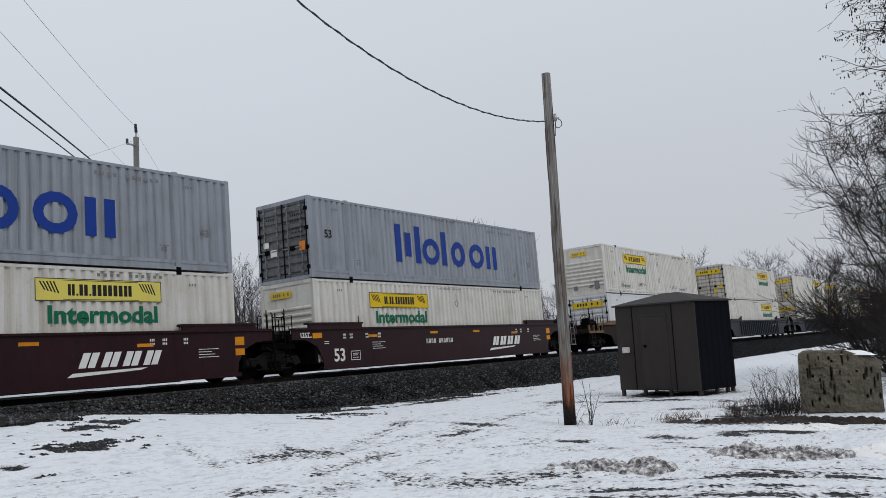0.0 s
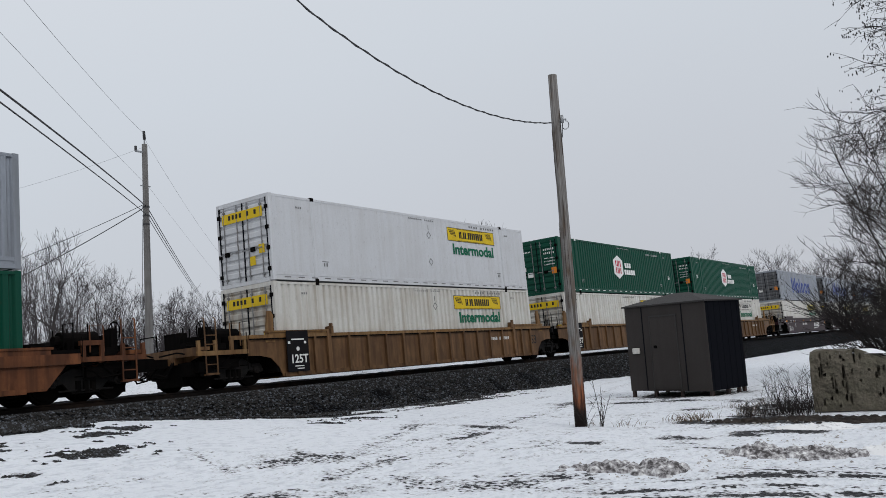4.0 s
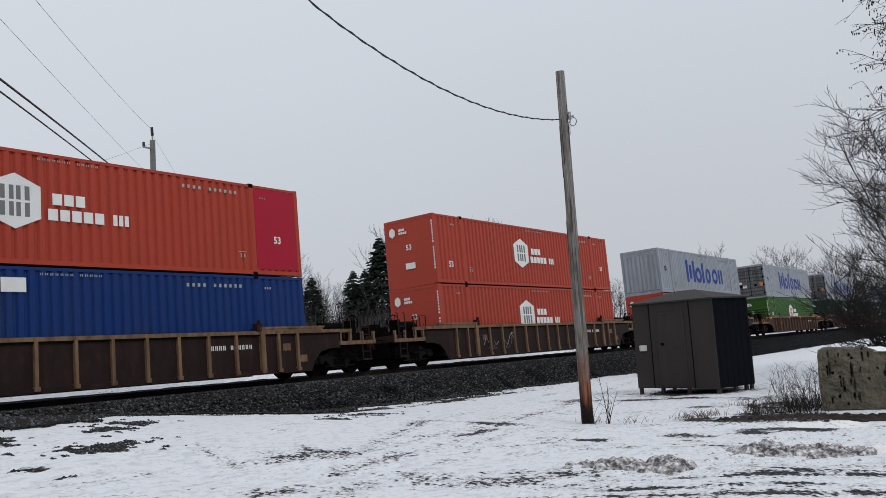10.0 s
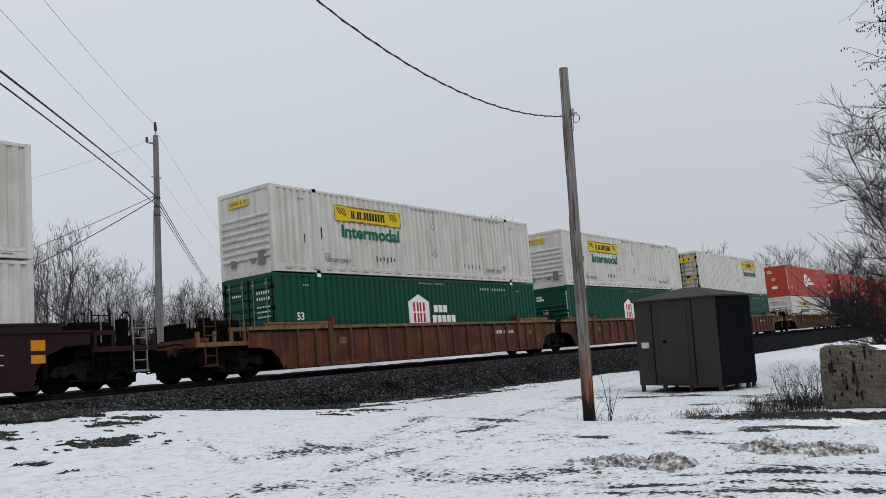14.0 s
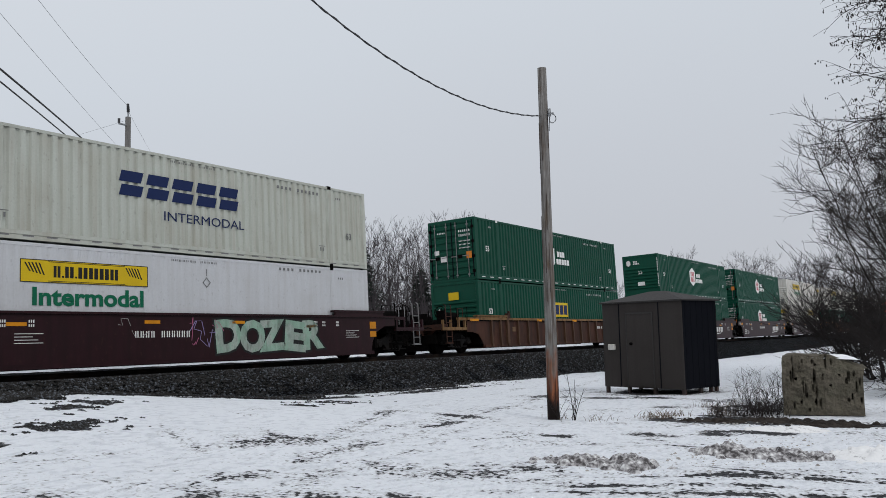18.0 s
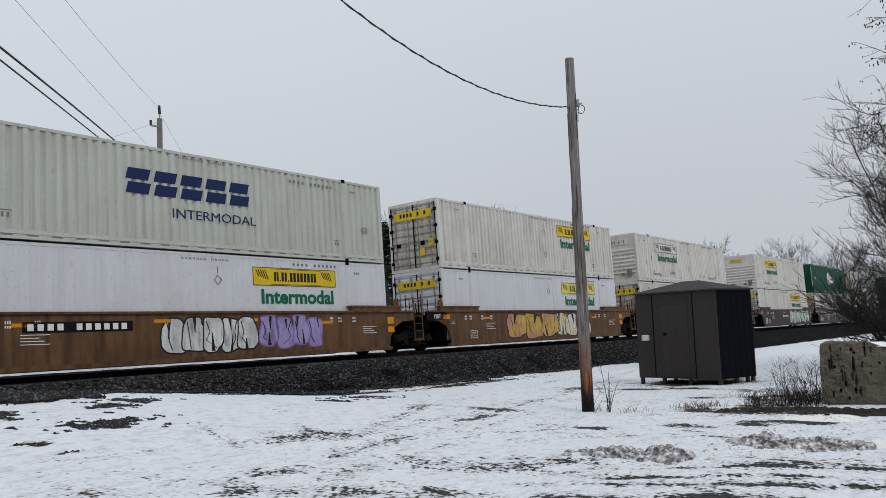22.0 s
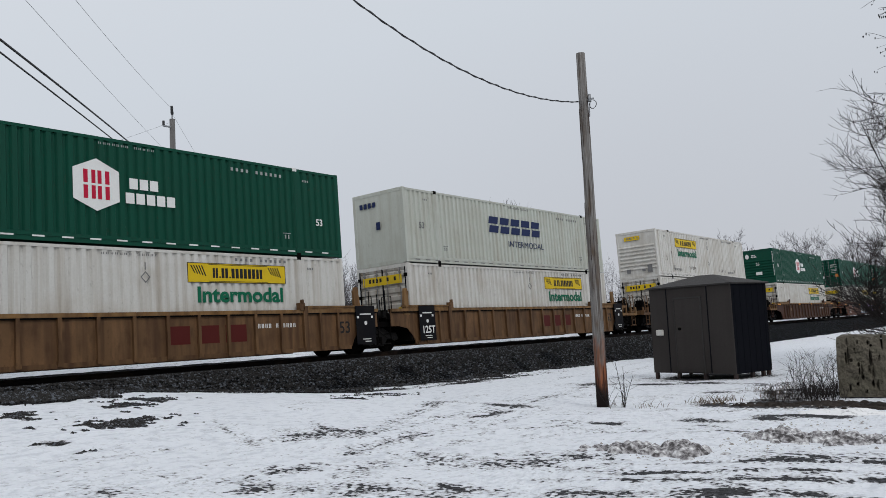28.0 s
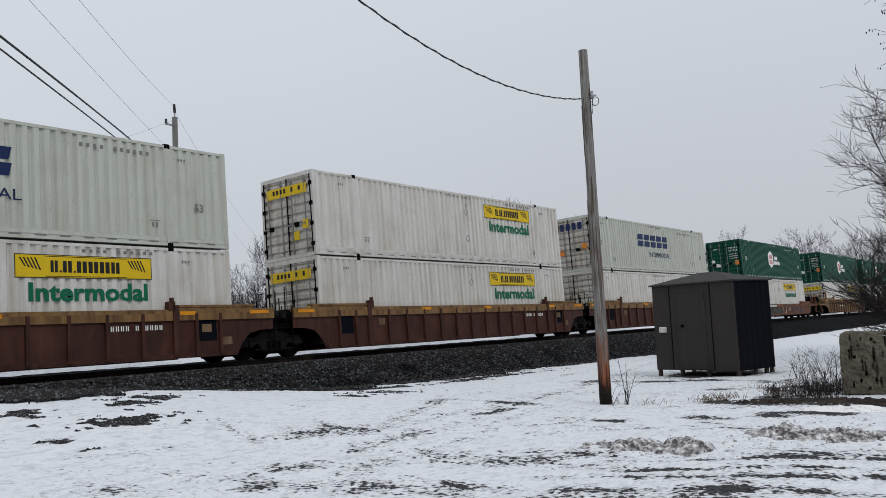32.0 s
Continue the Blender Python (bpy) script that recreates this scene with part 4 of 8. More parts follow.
for i in range(13):
    for j in range(5):
        u, w = i / 12, j / 4
        e = (1 - abs(2 * u - 1) ** 4) * (1 - abs(2 * w - 1) ** 4)
        cap.v.append((0.34 + u * 0.93, 0.03 + w * 0.82, BH * (1 - 0.05 * u) - 0.06 + 0.085 * e * blend(0.15, 0.6, u) * (0.8 + 0.5 * noise.noise(Vector((u * 4, w * 3, 0))))))
cap.f += [(i * 5 + j, (i + 1) * 5 + j, (i + 1) * 5 + j + 1, i * 5 + j + 1) for i in range(12) for j in range(4)]
part("snow_cap", cap, SNOW_CAP, block, "thin layer of snow", smooth=True)
block.matrix_basis = Matrix.Translation((15.88, -16.31, 0.02)) @ Matrix.Rotation(radians(-78), 4, "Z") @ Matrix.Scale(1, 4)
# ---------- bare trees, spruces and shrubs ----------
BARK = material("grey_bark", (0.052, 0.046, 0.046), 0.9, 0, 0.4, 0.3, (0.03, 0.026, 0.023), 0.3, 6, 0.5, 20, vary=0.3, spec=0.2)
TWIG = material("brown_twigs", (0.052, 0.046, 0.050), 0.9, 0, 0.3, 0.2, (0.03, 0.025, 0.025), 0, 6, spec=0.2)
TWIG_DARK = material("dark_twigs", (0.026, 0.022, 0.021), 0.9, 0, 0.3, 0.2, (0.02, 0.017, 0.017), 0, 6, spec=0.2)
NEEDLE = material("spruce_needles", (0.016, 0.025, 0.019), 0.85, 0, 0.4, 0.4, (0.010, 0.018, 0.013), 0, 3, vary=0.3, spec=0.2)
STRAW = material("dry_grass", (0.13, 0.098, 0.068), 0.9, 0, 0.4, 0.2, (0.1, 0.075, 0.05), 0, 8, spec=0.2)


def bough(out, tw, p, d, length, r, depth, rg, twig_r, rise=0.22, angle=0.62):
    """A branch that bends upwards, thins and forks into finer ones, down to a spray of twigs."""
    n = 3
    pts, rs = [tuple(p)], [r]
    q, e = Vector(p), Vector(d).normalized()
    for i in range(n):
        e = (e + Vector((rg.uniform(-1, 1), rg.uniform(-1, 1), rg.uniform(-0.5, 0.9) + rise)) * 0.17).normalized()
        q = q + e * (length / n)
        pts.append(tuple(q))
        rs.append(max(twig_r * 0.6, r * (1 - 0.5 * (i + 1) / n)))
    (out if depth > 2 else tw).tube(pts, rs, 5 if depth > 3 else 3, caps=False)
    if depth == 0:
        return
    kids = (3, 3, 3, 3, 3, 3, 3)[min(depth, 6)]
    turn = rg.uniform(0, 6.28)
    for k in range(kids):
        t = 1.0 if k == 0 else rg.uniform(0.35, 0.98)
        i = min(n - 1, int(t * n))
        a = Vector(pts[i]).lerp(Vector(pts[i + 1]), min(1.0, t * n - i))
        u = e.orthogonal().normalized()
        w = turn + k * 2.2 + rg.uniform(-0.5, 0.5)
        side = math.cos(w) * u + math.sin(w) * e.cross(u)
        open_ = rg.uniform(0.15, 0.35) if k == 0 else rg.uniform(0.6, 1.15) * angle
        bough(out, tw, a, e * math.cos(open_) + side * math.sin(open_), length * (rg.uniform(0.72, 0.9) if k == 0 else rg.uniform(0.5, 0.8)),
              max(twig_r, rs[-1] * (0.95 if k == 0 else rg.uniform(0.55, 0.8))), depth - 1, rg, twig_r, rise, angle)


def bare_tree(seed, height, stems=1, label="bare leafless tree with grey bark", twig_r=0.015, depth=5):
    """A broad-leaved tree in winter: a trunk that divides early into rising limbs."""
    rg = random.Random(seed)
    tr = thing("tree", label, "tree")
    trunk, tw = Shape(), Shape()
    for k in range(stems):
        w = rg.uniform(0, 6.28)
        off = 0.0 if stems == 1 else 0.35
        p = Vector((off * math.cos(w), off * math.sin(w), -0.3))
        lean = Vector((rg.uniform(-1, 1) * 0.10 + off * 0.6 * math.cos(w), rg.uniform(-1, 1) * 0.10 + off * 0.6 * math.sin(w), 1)).normalized()
        h = height * (1 if k == 0 else rg.uniform(0.72, 0.95))
        r0 = h * 0.0150 / stems ** 0.35
        clear = h * rg.uniform(0.16, 0.26)
        top = p + lean * (clear + 0.3)
        trunk.tube([tuple(p), tuple(p + lean * 0.5), tuple(top)], [r0 * 1.35, r0 * 1.05, r0 * 0.92], 7, caps=False)
        # the leader goes on up with limbs off it
        pts, rs = [top], [r0 * 0.9]
        d = lean.copy()
        for i in range(6):
            d = (d + Vector((rg.uniform(-1, 1), rg.uniform(-1, 1), 0.4)) * 0.13).normalized()
            pts.append(pts[-1] + d * (h - clear) * 0.115)
            rs.append(r0 * 0.9 * (1 - 0.13 * (i + 1)))
        trunk.tube([tuple(v) for v in pts], rs, 6, caps=False)
        n_b = rg.randint(7, 9)
        for b in range(n_b):
            t = (b + rg.random() * 0.8) / n_b
            i = min(5, int(t * 6))
            a = pts[i].lerp(pts[i + 1], t * 6 - i)
            w = b * 2.4 + rg.uniform(-0.4, 0.4)
            up = 0.55 + 0.9 * t
            bough(trunk, tw, a, (math.cos(w), math.sin(w), up), h * (0.215 - 0.085 * t) * rg.uniform(0.85, 1.15), rs[i] * rg.uniform(0.5, 0.72), depth - 1, rg, twig_r)
        bough(trunk, tw, pts[-1], d, h * 0.13, rs[-1], depth - 1, rg, twig_r)
    part("trunk", trunk, BARK, tr, smooth=True)
    part("crown", tw, TWIG, tr, "crown of fine bare twigs")
    high = max(max(v[2] for v in tw.v), 1.0)
    return tr, high


def place(tr, x, y, s=1.0, turn=0.0, first=False):
    z = ground_z(x, y) - 0.05
    m = Matrix.Translation((x, y, z)) @ Matrix.Rotation(turn, 4, "Z")
    if first:
        tr.matrix_basis = m @ Matrix.Scale(s, 4)
        return tr
    tr2 = copy_thing(tr, m)
    tr2.scale = (s, s, s)
    return tr2


# the edge of the woods: heading from +y, how high its tops stand over the eye (degrees)
SKYLINE = [(15, 9.4), (22, 9.6), (27.5, 9.8), (29.2, 8.8), (30.5, 7.0), (31.7, 6.4), (33.2, 5.0), (36.3, 4.9), (39.3, 4.7), (42, 6.4), (43.5, 6.7), (44.9, 5.0), (47, 4.7), (50, 7.4), (51.3, 8.1), (54.3, 8.1),
           (56.7, 8.5), (58.6, 8.0), (60, 5.6), (66, 4.5), (72, 4.7), (74.6, 4.4), (77, 4.8), (80, 4.6), (89, 4.4)]


def skyline(h):
    for (a, p), (b, q) in zip(SKYLINE, SKYLINE[1:]):
        if h <= b:
            return p + (q - p) * max(0.0, h - a) / (b - a)
    return SKYLINE[-1][1]


rt = random.Random(21)
protos = [bare_tree(100 + i, 12.0, stems=(1, 2, 1, 1, 2, 1)[i]) for i in range(6)]
# heading, distance, height over the eye in degrees
spots = [(27.5, 50, 10.0), (29.0, 56, 9.2), (25.2, 52, 9.4), (22.5, 56, 9.4), (30.4, 60, 7.2), (31.7, 62, 6.6), (33.0, 64, 5.3), (34.6, 62, 4.9), (36.2, 62, 5.1), (37.5, 60, 5.2), (38.6, 64, 4.9),
         (39.8, 66, 4.7), (41.0, 64, 5.6), (42.1, 62, 6.8), (43.4, 64, 7.0), (44.6, 68, 5.4), (46.6, 74, 4.9), (51.0, 72, 8.4), (52.2, 77, 7.9), (53.5, 78, 8.0), (54.4, 80, 8.4), (56.7, 80, 8.8), (58.4, 82, 8.4),
         (71.8, 112, 5.5), (74.5, 112, 4.7), (76.2, 118, 5.1), (77.2, 108, 5.2), (78.8, 120, 4.8)]
spots += [(h, rt.uniform(68, 92), skyline(h) * rt.uniform(0.68, 0.96)) for h in [19 + 1.9 * i for i in range(23)]]
spots += [(h, rt.uniform(110, 190), skyline(h) * rt.uniform(0.72, 0.97)) for h in [63 + 2.2 * i for i in range(11)]]
used = set()
for i, (h, far, up) in enumerate(spots):
    k = (i * 5 + i // 6) % 6
    x, y = far * math.sin(radians(h)), EYE.y + far * math.cos(radians(h))
    if y < 9.0:
        x, y = x * (9.0 - EYE.y) / (y - EYE.y), 9.0
        far = math.hypot(x, y - EYE.y)
    size = (EYE.z + far * math.tan(radians(up)) - ground_z(x, y)) / protos[k][1]
    place(protos[k][0], x, y, size, rt.uniform(0, 6.2), first=k not in used)
    used.add(k)

# undergrowth and far woods: thin stems in one mass
far = Shape()
rf = random.Random(4)
for i in range(3900):
    if i < 3500:
        h = rf.uniform(17, 62)
        away = rf.uniform(56, 88)
        up = skyline(h) * rf.uniform(0.30, 0.85) if i < 700 else rf.uniform(0.4, 2.7)
    else:
        h = rf.uniform(60, 86)
        away = rf.uniform(95, 200)
        up = skyline(h) * rf.uniform(0.30, 0.7)
    x, y = away * math.sin(radians(h)), max(8.0, EYE.y + away * math.cos(radians(h)))
    z = ground_z(x, y) - 0.1
    tall = max(1.2, EYE.z + away * math.tan(radians(up)) - z)
    q = Vector((x, y, z))
    d = Vector((rf.uniform(-0.2, 0.2), rf.uniform(-0.2, 0.2), 1))
    far.tube([tuple(q), tuple(q + d * tall * 0.5 + Vector((rf.uniform(-0.15, 0.15), 0, 0))), tuple(q + d * tall)], [0.035, 0.024, 0.01], 3, caps=False)
    for k in range(9):
        t = rf.uniform(0.2, 0.95)
        a = q + d * tall * t
        b = a + Vector((rf.uniform(-1, 1), rf.uniform(-1, 1), rf.uniform(0.3, 1.3))) * (0.35 + tall * 0.13 * (1.2 - t))
        far.tube([tuple(a), tuple(b)], [0.015, 0.007], 3, caps=False)
tagged(new("undergrowth", far.mesh("undergrowth", TWIG)), "tangle of bare saplings and brush at the edge of the woods", "undergrowth", kind="stuff")


def spruce(seed, height, wide=0.40):
    rg = random.Random(seed)
    sp = thing("spruce_tree", "dark green spruce with drooping boughs behind the railway", "tree")
    part("trunk", Shape().tube([(0, 0, -0.2), (0.03, 0, height * 0.5), (0, 0, height)], [height * 0.016, height * 0.01, 0.015], 7), BARK, sp, smooth=True)
    crown = Shape()
    levels = int(height * 4.4)
    for i in range(levels):
        t = (i + rg.random()) / levels
        z = height * (0.05 + 0.94 * t)
        rad = height * wide * (1 - t) ** 0.85 * rg.uniform(0.75, 1.15) + 0.10
        for k in range(rg.randint(10, 13)):
            w = rg.uniform(0, 6.28)
            dx, dy = math.cos(w), math.sin(w)
            length = rad * rg.uniform(0.7, 1.1)
            tipz = z - length * rg.uniform(0.15, 0.45)
            pts = [(0, 0, z), (dx * length * 0.55, dy * length * 0.55, z - length * 0.12), (dx * length, dy * length, tipz)]
            crown.tube(pts, [0.03, 0.02, 0.008], 3, caps=False)
            for m in range(12):
                f = rg.uniform(0.25, 1.0)
                cx, cy, cz = dx * length * f, dy * length * f, z + (tipz - z) * f
                sw = w + rg.choice((-1, 1)) * rg.uniform(0.4, 1.2)
                l2 = 0.14 + 0.40 * (1 - f * 0.6) * min(1, rad)
                ex, ey, ez = cx + math.cos(sw) * l2, cy + math.sin(sw) * l2, cz - l2 * rg.uniform(0.1, 0.6)
                wd = 0.13 + 0.11 * rg.random()
                px, py = -math.sin(sw) * wd, math.cos(sw) * wd
                crown.add([(cx + px, cy + py, cz), (cx - px, cy - py, cz - 0.02), (ex, ey, ez), ((cx + ex) / 2, (cy + ey) / 2, (cz + ez) / 2 + 0.07)],
                          [(0, 1, 2), (0, 3, 2), (1, 3, 2), (0, 1, 3)])
    part("crown", crown, NEEDLE, sp, "dense dark green needles")
    return sp


sp1 = spruce(3, 12.0)
for i, (h, away, up, w) in enumerate(((49.7, 68, 7.6, 0.3), (45.0, 64, 5.1, 1.0), (47.8, 70, 5.4, 2.0), (48.6, 74, 5.4, 3.0), (54.3, 76, 4.6, 1.3))):
    x, y = away * math.sin(radians(h)), EYE.y + away * math.cos(radians(h))
    place(sp1, x, y, (EYE.z + away * math.tan(radians(up)) - ground_z(x, y)) / 12.0, w, first=i == 0)

sp2 = spruce(6, 12.0, 0.22)
for i, (h, away, up, w) in enumerate(((58.5, 74, 7.3, 0.3), (59.5, 78, 4.9, 1.9))):
    x, y = away * math.sin(radians(h)), EYE.y + away * math.cos(radians(h))
    place(sp2, x, y, (EYE.z + away * math.tan(radians(up)) - ground_z(x, y)) / 12.0, w, first=i == 0)

# the thicket beside the concrete block, near the camera's side of the track
def switch(s, p, d, length, r0, r1, bend, rg, n=4, sides=3):
    """One whippy shoot; gives back its points and its last direction."""
    q, e = Vector(p), Vector(d).normalized()
    pts = [tuple(q)]
    for i in range(n):
        e = (e + Vector(bend) * (1.0 / n) + Vector((rg.uniform(-1, 1), rg.uniform(-1, 1), rg.uniform(-1, 1))) * 0.17).normalized()
        q = q + e * (length / n)
        pts.append(tuple(q))
    s.tube(pts, [r0 + (r1 - r0) * i / n for i in range(n + 1)], sides, caps=False)
    return [Vector(v) for v in pts], e


def thicket(seed, stems, height, reach, label, spread=0.9, limbs=22, lean=0.0):
    """A clump of upright stems whose crooked limbs reach out sideways, curl up and break into fine twigs."""
    rg = random.Random(seed)
    sh = thing("shrub", label, "shrub")
    wood, twigs = Shape(), Shape()
    for k in range(stems):
        w, r = rg.uniform(0, 6.28), spread * math.sqrt(rg.random())
        d = Vector((rg.uniform(-0.3, 0.3), rg.uniform(-0.25, 0.25) + lean, 1.0))
        pts, e = switch(wood, (r * math.cos(w), r * math.sin(w), -0.15), d, height * rg.uniform(0.65, 1.05), 0.035, 0.008, (0, 0.1, 0.0), rg, 8, 5)
        for b in range(limbs):
            t = 0.14 + 0.86 * ((b + rg.random()) / limbs) ** 0.9
            i = min(7, int(t * 8))
            a = pts[i].lerp(pts[i + 1], t * 8 - i)
            w = rg.uniform(0, 6.28)
            long = reach * rg.uniform(0.45, 1.1) * (1.15 - 0.95 * max(0.0, t - 0.28) - 0.5 * max(0.0, 0.28 - t))
            lp, le = switch(wood, a, (math.cos(w), math.sin(w), rg.uniform(0.0, 0.75)), long, 0.013, 0.005, (0, 0, rg.uniform(-0.25, 0.75)), rg, 6)
            for c in range(7):
                u = 0.15 + 0.85 * (c + rg.random()) / 7
                i = min(5, int(u * 6))
                p = lp[i].lerp(lp[i + 1], u * 6 - i)
                along_limb = (lp[i + 1] - lp[i]).normalized()
                sp, se = switch(twigs, p, along_limb + Vector((rg.uniform(-0.8, 0.8), rg.uniform(-0.8, 0.8), rg.uniform(-0.5, 0.9))), rg.uniform(0.3, 0.85), 0.0065, 0.0042, (0, 0, 0.25), rg, 3)
                for q in range(3):
                    td = se + Vector((rg.uniform(-0.9, 0.9), rg.uniform(-0.9, 0.9), rg.uniform(-0.4, 0.9)))
                    switch(twigs, sp[rg.randint(1, 3)], td, rg.uniform(0.12, 0.42), 0.0050, 0.0035, (0, 0, 0.1), rg, 2)
    part("wood", wood, TWIG_DARK, sh, smooth=True)
    part("crown", twigs, TWIG_DARK, sh, "tangle of fine crooked twigs")
    return sh


def seed_tree(seed, height, label):
    """A tree with level, drooping limbs and withered seeds hanging on its twigs."""
    rg = random.Random(seed)
    tr = thing("tree", label, "tree")
    wood, twigs, seeds = Shape(), Shape(), Shape()
    trunk, _ = switch(wood, (0, 0, -0.2), (0.02, 0.02, 1), height, 0.17, 0.03, (0, 0, 0.05), rg, 10, 8)
    for b in range(52):
        t = 0.34 + 0.66 * (b + rg.random()) / 52
        i = min(9, int(t * 10))
        a = trunk[i].lerp(trunk[i + 1], t * 10 - i)
        w = b * 2.4 + rg.uniform(-0.4, 0.4)
        long = (4.7 - 2.2 * abs(t - 0.62) / 0.4) * rg.uniform(0.75, 1.1)
        lp, le = switch(wood, a, (math.cos(w), math.sin(w), rg.uniform(0.1, 0.55)), long, 0.045, 0.011, (0, 0, -0.10), rg, 6, 4)
        for c in range(11):
            u = 0.25 + 0.75 * (c + rg.random()) / 11
            i = min(5, int(u * 6))
            p = lp[i].lerp(lp[i + 1], u * 6 - i)
            sp, se = switch(twigs, p, le + Vector((rg.uniform(-0.9, 0.9), rg.uniform(-0.9, 0.9), rg.uniform(-0.6, 0.5))), rg.uniform(0.6, 1.4), 0.011, 0.006, (0, 0, -0.15), rg)
            for q in range(4):
                v = sp[rg.randint(1, 4)]
                tp, te = switch(twigs, v, se + Vector((rg.uniform(-1, 1), rg.uniform(-1, 1), rg.uniform(-0.7, 0.5))), rg.uniform(0.2, 0.55), 0.007, 0.005, (0, 0, -0.1), rg, 2)
                if rg.random() < 0.75:
                    for k in range(rg.randint(1, 4)):
                        v2 = tp[-1] + Vector((rg.uniform(-0.10, 0.10), rg.uniform(-0.10, 0.10), rg.uniform(-0.13, 0.02)))
                        z = rg.uniform(0.022, 0.05)
                        seeds.add([tuple(v2 + Vector((0, 0, z))), tuple(v2 + Vector((z * 0.5, 0, 0))), tuple(v2 + Vector((-z * 0.3, z * 0.5, 0))), tuple(v2 + Vector((-z * 0.3, -z * 0.5, 0))), tuple(v2 - Vector((0, 0, 1.4 * z)))],
                                  [(0, 1, 2), (0, 2, 3), (0, 3, 1), (4, 2, 1), (4, 3, 2), (4, 1, 3)])
    part("trunk", wood, TWIG_DARK, tr, smooth=True)
    part("crown", twigs, TWIG_DARK, tr, "crown of drooping bare twigs")
    tagged(part("seed_tuft", seeds, TWIG_DARK, tr, "withered hanging seeds"), kind="stuff")
    return tr


seedy = seed_tree(301, 14.5, "leafless tree with drooping limbs and withered seeds")
place(seedy, 27.4, -19.3, 1.0, 4.0, first=True)
place(seedy, 31.5, -20.2, 1.05, 1.1)
wild = thicket(302, 7, 7.4, 2.0, "dense leafless shrub of crooked stems and fine twigs")
place(wild, 24.2, -18.15, 1.0, 0.0, first=True)
for x, y, z, w in ((25.4, -18.7, 1.1, 2.25), (26.8, -17.75, 0.85, 4.15), (28.6, -18.2, 1.12, 1.1)):
    place(wild, x, y, z, w)
low = thicket(303, 7, 2.4, 1.1, "low leafless shrub with thin stems behind the concrete block", 0.5, 9, 0.35)
place(low, 21.6, -18.3, 1.0, 0.0, first=True)
for x, y, z, w in ((20.4, -18.5, 0.75, 0.2), (26.4, -16.6, 1.2, -0.2), (28.6, -16.2, 1.45, 0.1)):
    place(low, x, y, z, w)


def weed(seed, height, count, spread, label, mat=None, name="dry_weed", thick=1.0):
    """A tuft of thin dry stalks with short side shoots."""
    rg = random.Random(seed)
    s = Shape()
    for i in range(count):
        w, r = rg.uniform(0, 6.28), spread * math.sqrt(rg.random())
        p = Vector((r * math.cos(w), r * math.sin(w), -0.04))
        d = Vector((rg.uniform(-0.5, 0.5), rg.uniform(-0.5, 0.5), 1))
        h = height * rg.uniform(0.3, 1.0)
        top = p + d * h
        s.tube([tuple(p), tuple(p + d * h * 0.5 + Vector((rg.uniform(-0.03, 0.03), rg.uniform(-0.03, 0.03), 0))), tuple(top)], [0.005 * thick, 0.004 * thick, 0.002 * thick], 3, caps=False)
        for k in range(5):
            a = p + d * h * rg.uniform(0.25, 0.95)
            b = a + Vector((rg.uniform(-1, 1), rg.uniform(-1, 1), rg.uniform(0.2, 1))) * h * 0.26
            s.tube([tuple(a), tuple(b)], [0.003, 0.0015], 3, caps=False)
    ob = tagged(new(name, s.mesh(name, mat or TWIG)), label, "weed")
    return ob


rw = random.Random(33)
w1 = weed(1, 0.92, 6, 0.08, "dry weed stalks beside the wooden pole", TWIG_DARK, thick=1.7)
w1.matrix_basis = pose(13.75, -13.25, 0.0)
w1b = weed(5, 0.55, 5, 0.08, "dry weed stalks beside the wooden pole", TWIG_DARK)
w1b.matrix_basis = pose(13.65, -12.98, 0.0)
w3 = weed(3, 0.90, 13, 0.45, "leafless low shrub beside the concrete block", TWIG_DARK, "low_shrub")
w3.matrix_basis = pose(16.9, -15.6, 0)
grass = Shape()
for gx0, gy0, count in ((14.75, -14.3, 60), (15.1, -14.5, 70), (14.5, -14.55, 40), (15.6, -15.3, 60), (16.3, -15.1, 50), (13.8, -13.7, 22), (16.9, -14.6, 30), (17.5, -14.9, 30), (14.0, -12.9, 16)):
    for i in range(count):
        x, y = rw.gauss(gx0, 0.16), rw.gauss(gy0, 0.15)
        z = surface(x, y)[0] - 0.02
        h = rw.uniform(0.03, 0.15)
        dx, dy = rw.uniform(-0.9, 0.9) * h, rw.uniform(-0.9, 0.9) * h
        grass.tube([(x, y, z), (x + dx * 0.4, y + dy * 0.4, z + h * 0.6), (x + dx, y + dy, z + h)], [0.005, 0.004, 0.002], 3, caps=False)
tagged(new("dry_grass", grass.mesh("dry_grass", STRAW)), "pale dry grass poking through the snow", "grass", kind="stuff")
for x, y, t in ((16.6, -15.75, 1.0), (15.9, -15.75, 2.1), (16.2, -16.0, 4.0), (17.2, -16.0, 5.0)):
    copy_thing(w3, pose(x, y, ground_z(x, y), 0, 0, t * 57))

w4 = weed(9, 0.36, 60, 0.36, "dense dark tuft of dead stalks beside the concrete block", TWIG_DARK, "weed_tuft")
w4.matrix_basis = pose(15.75, -15.75, ground_z(15.75, -15.75))
for x, y, t in ((16.1, -15.95, 40), (15.3, -15.5, 110), (15.6, -16.1, 200), (16.6, -15.9, 300)):
    copy_thing(w4, pose(x, y, ground_z(x, y), 0, 0, t))

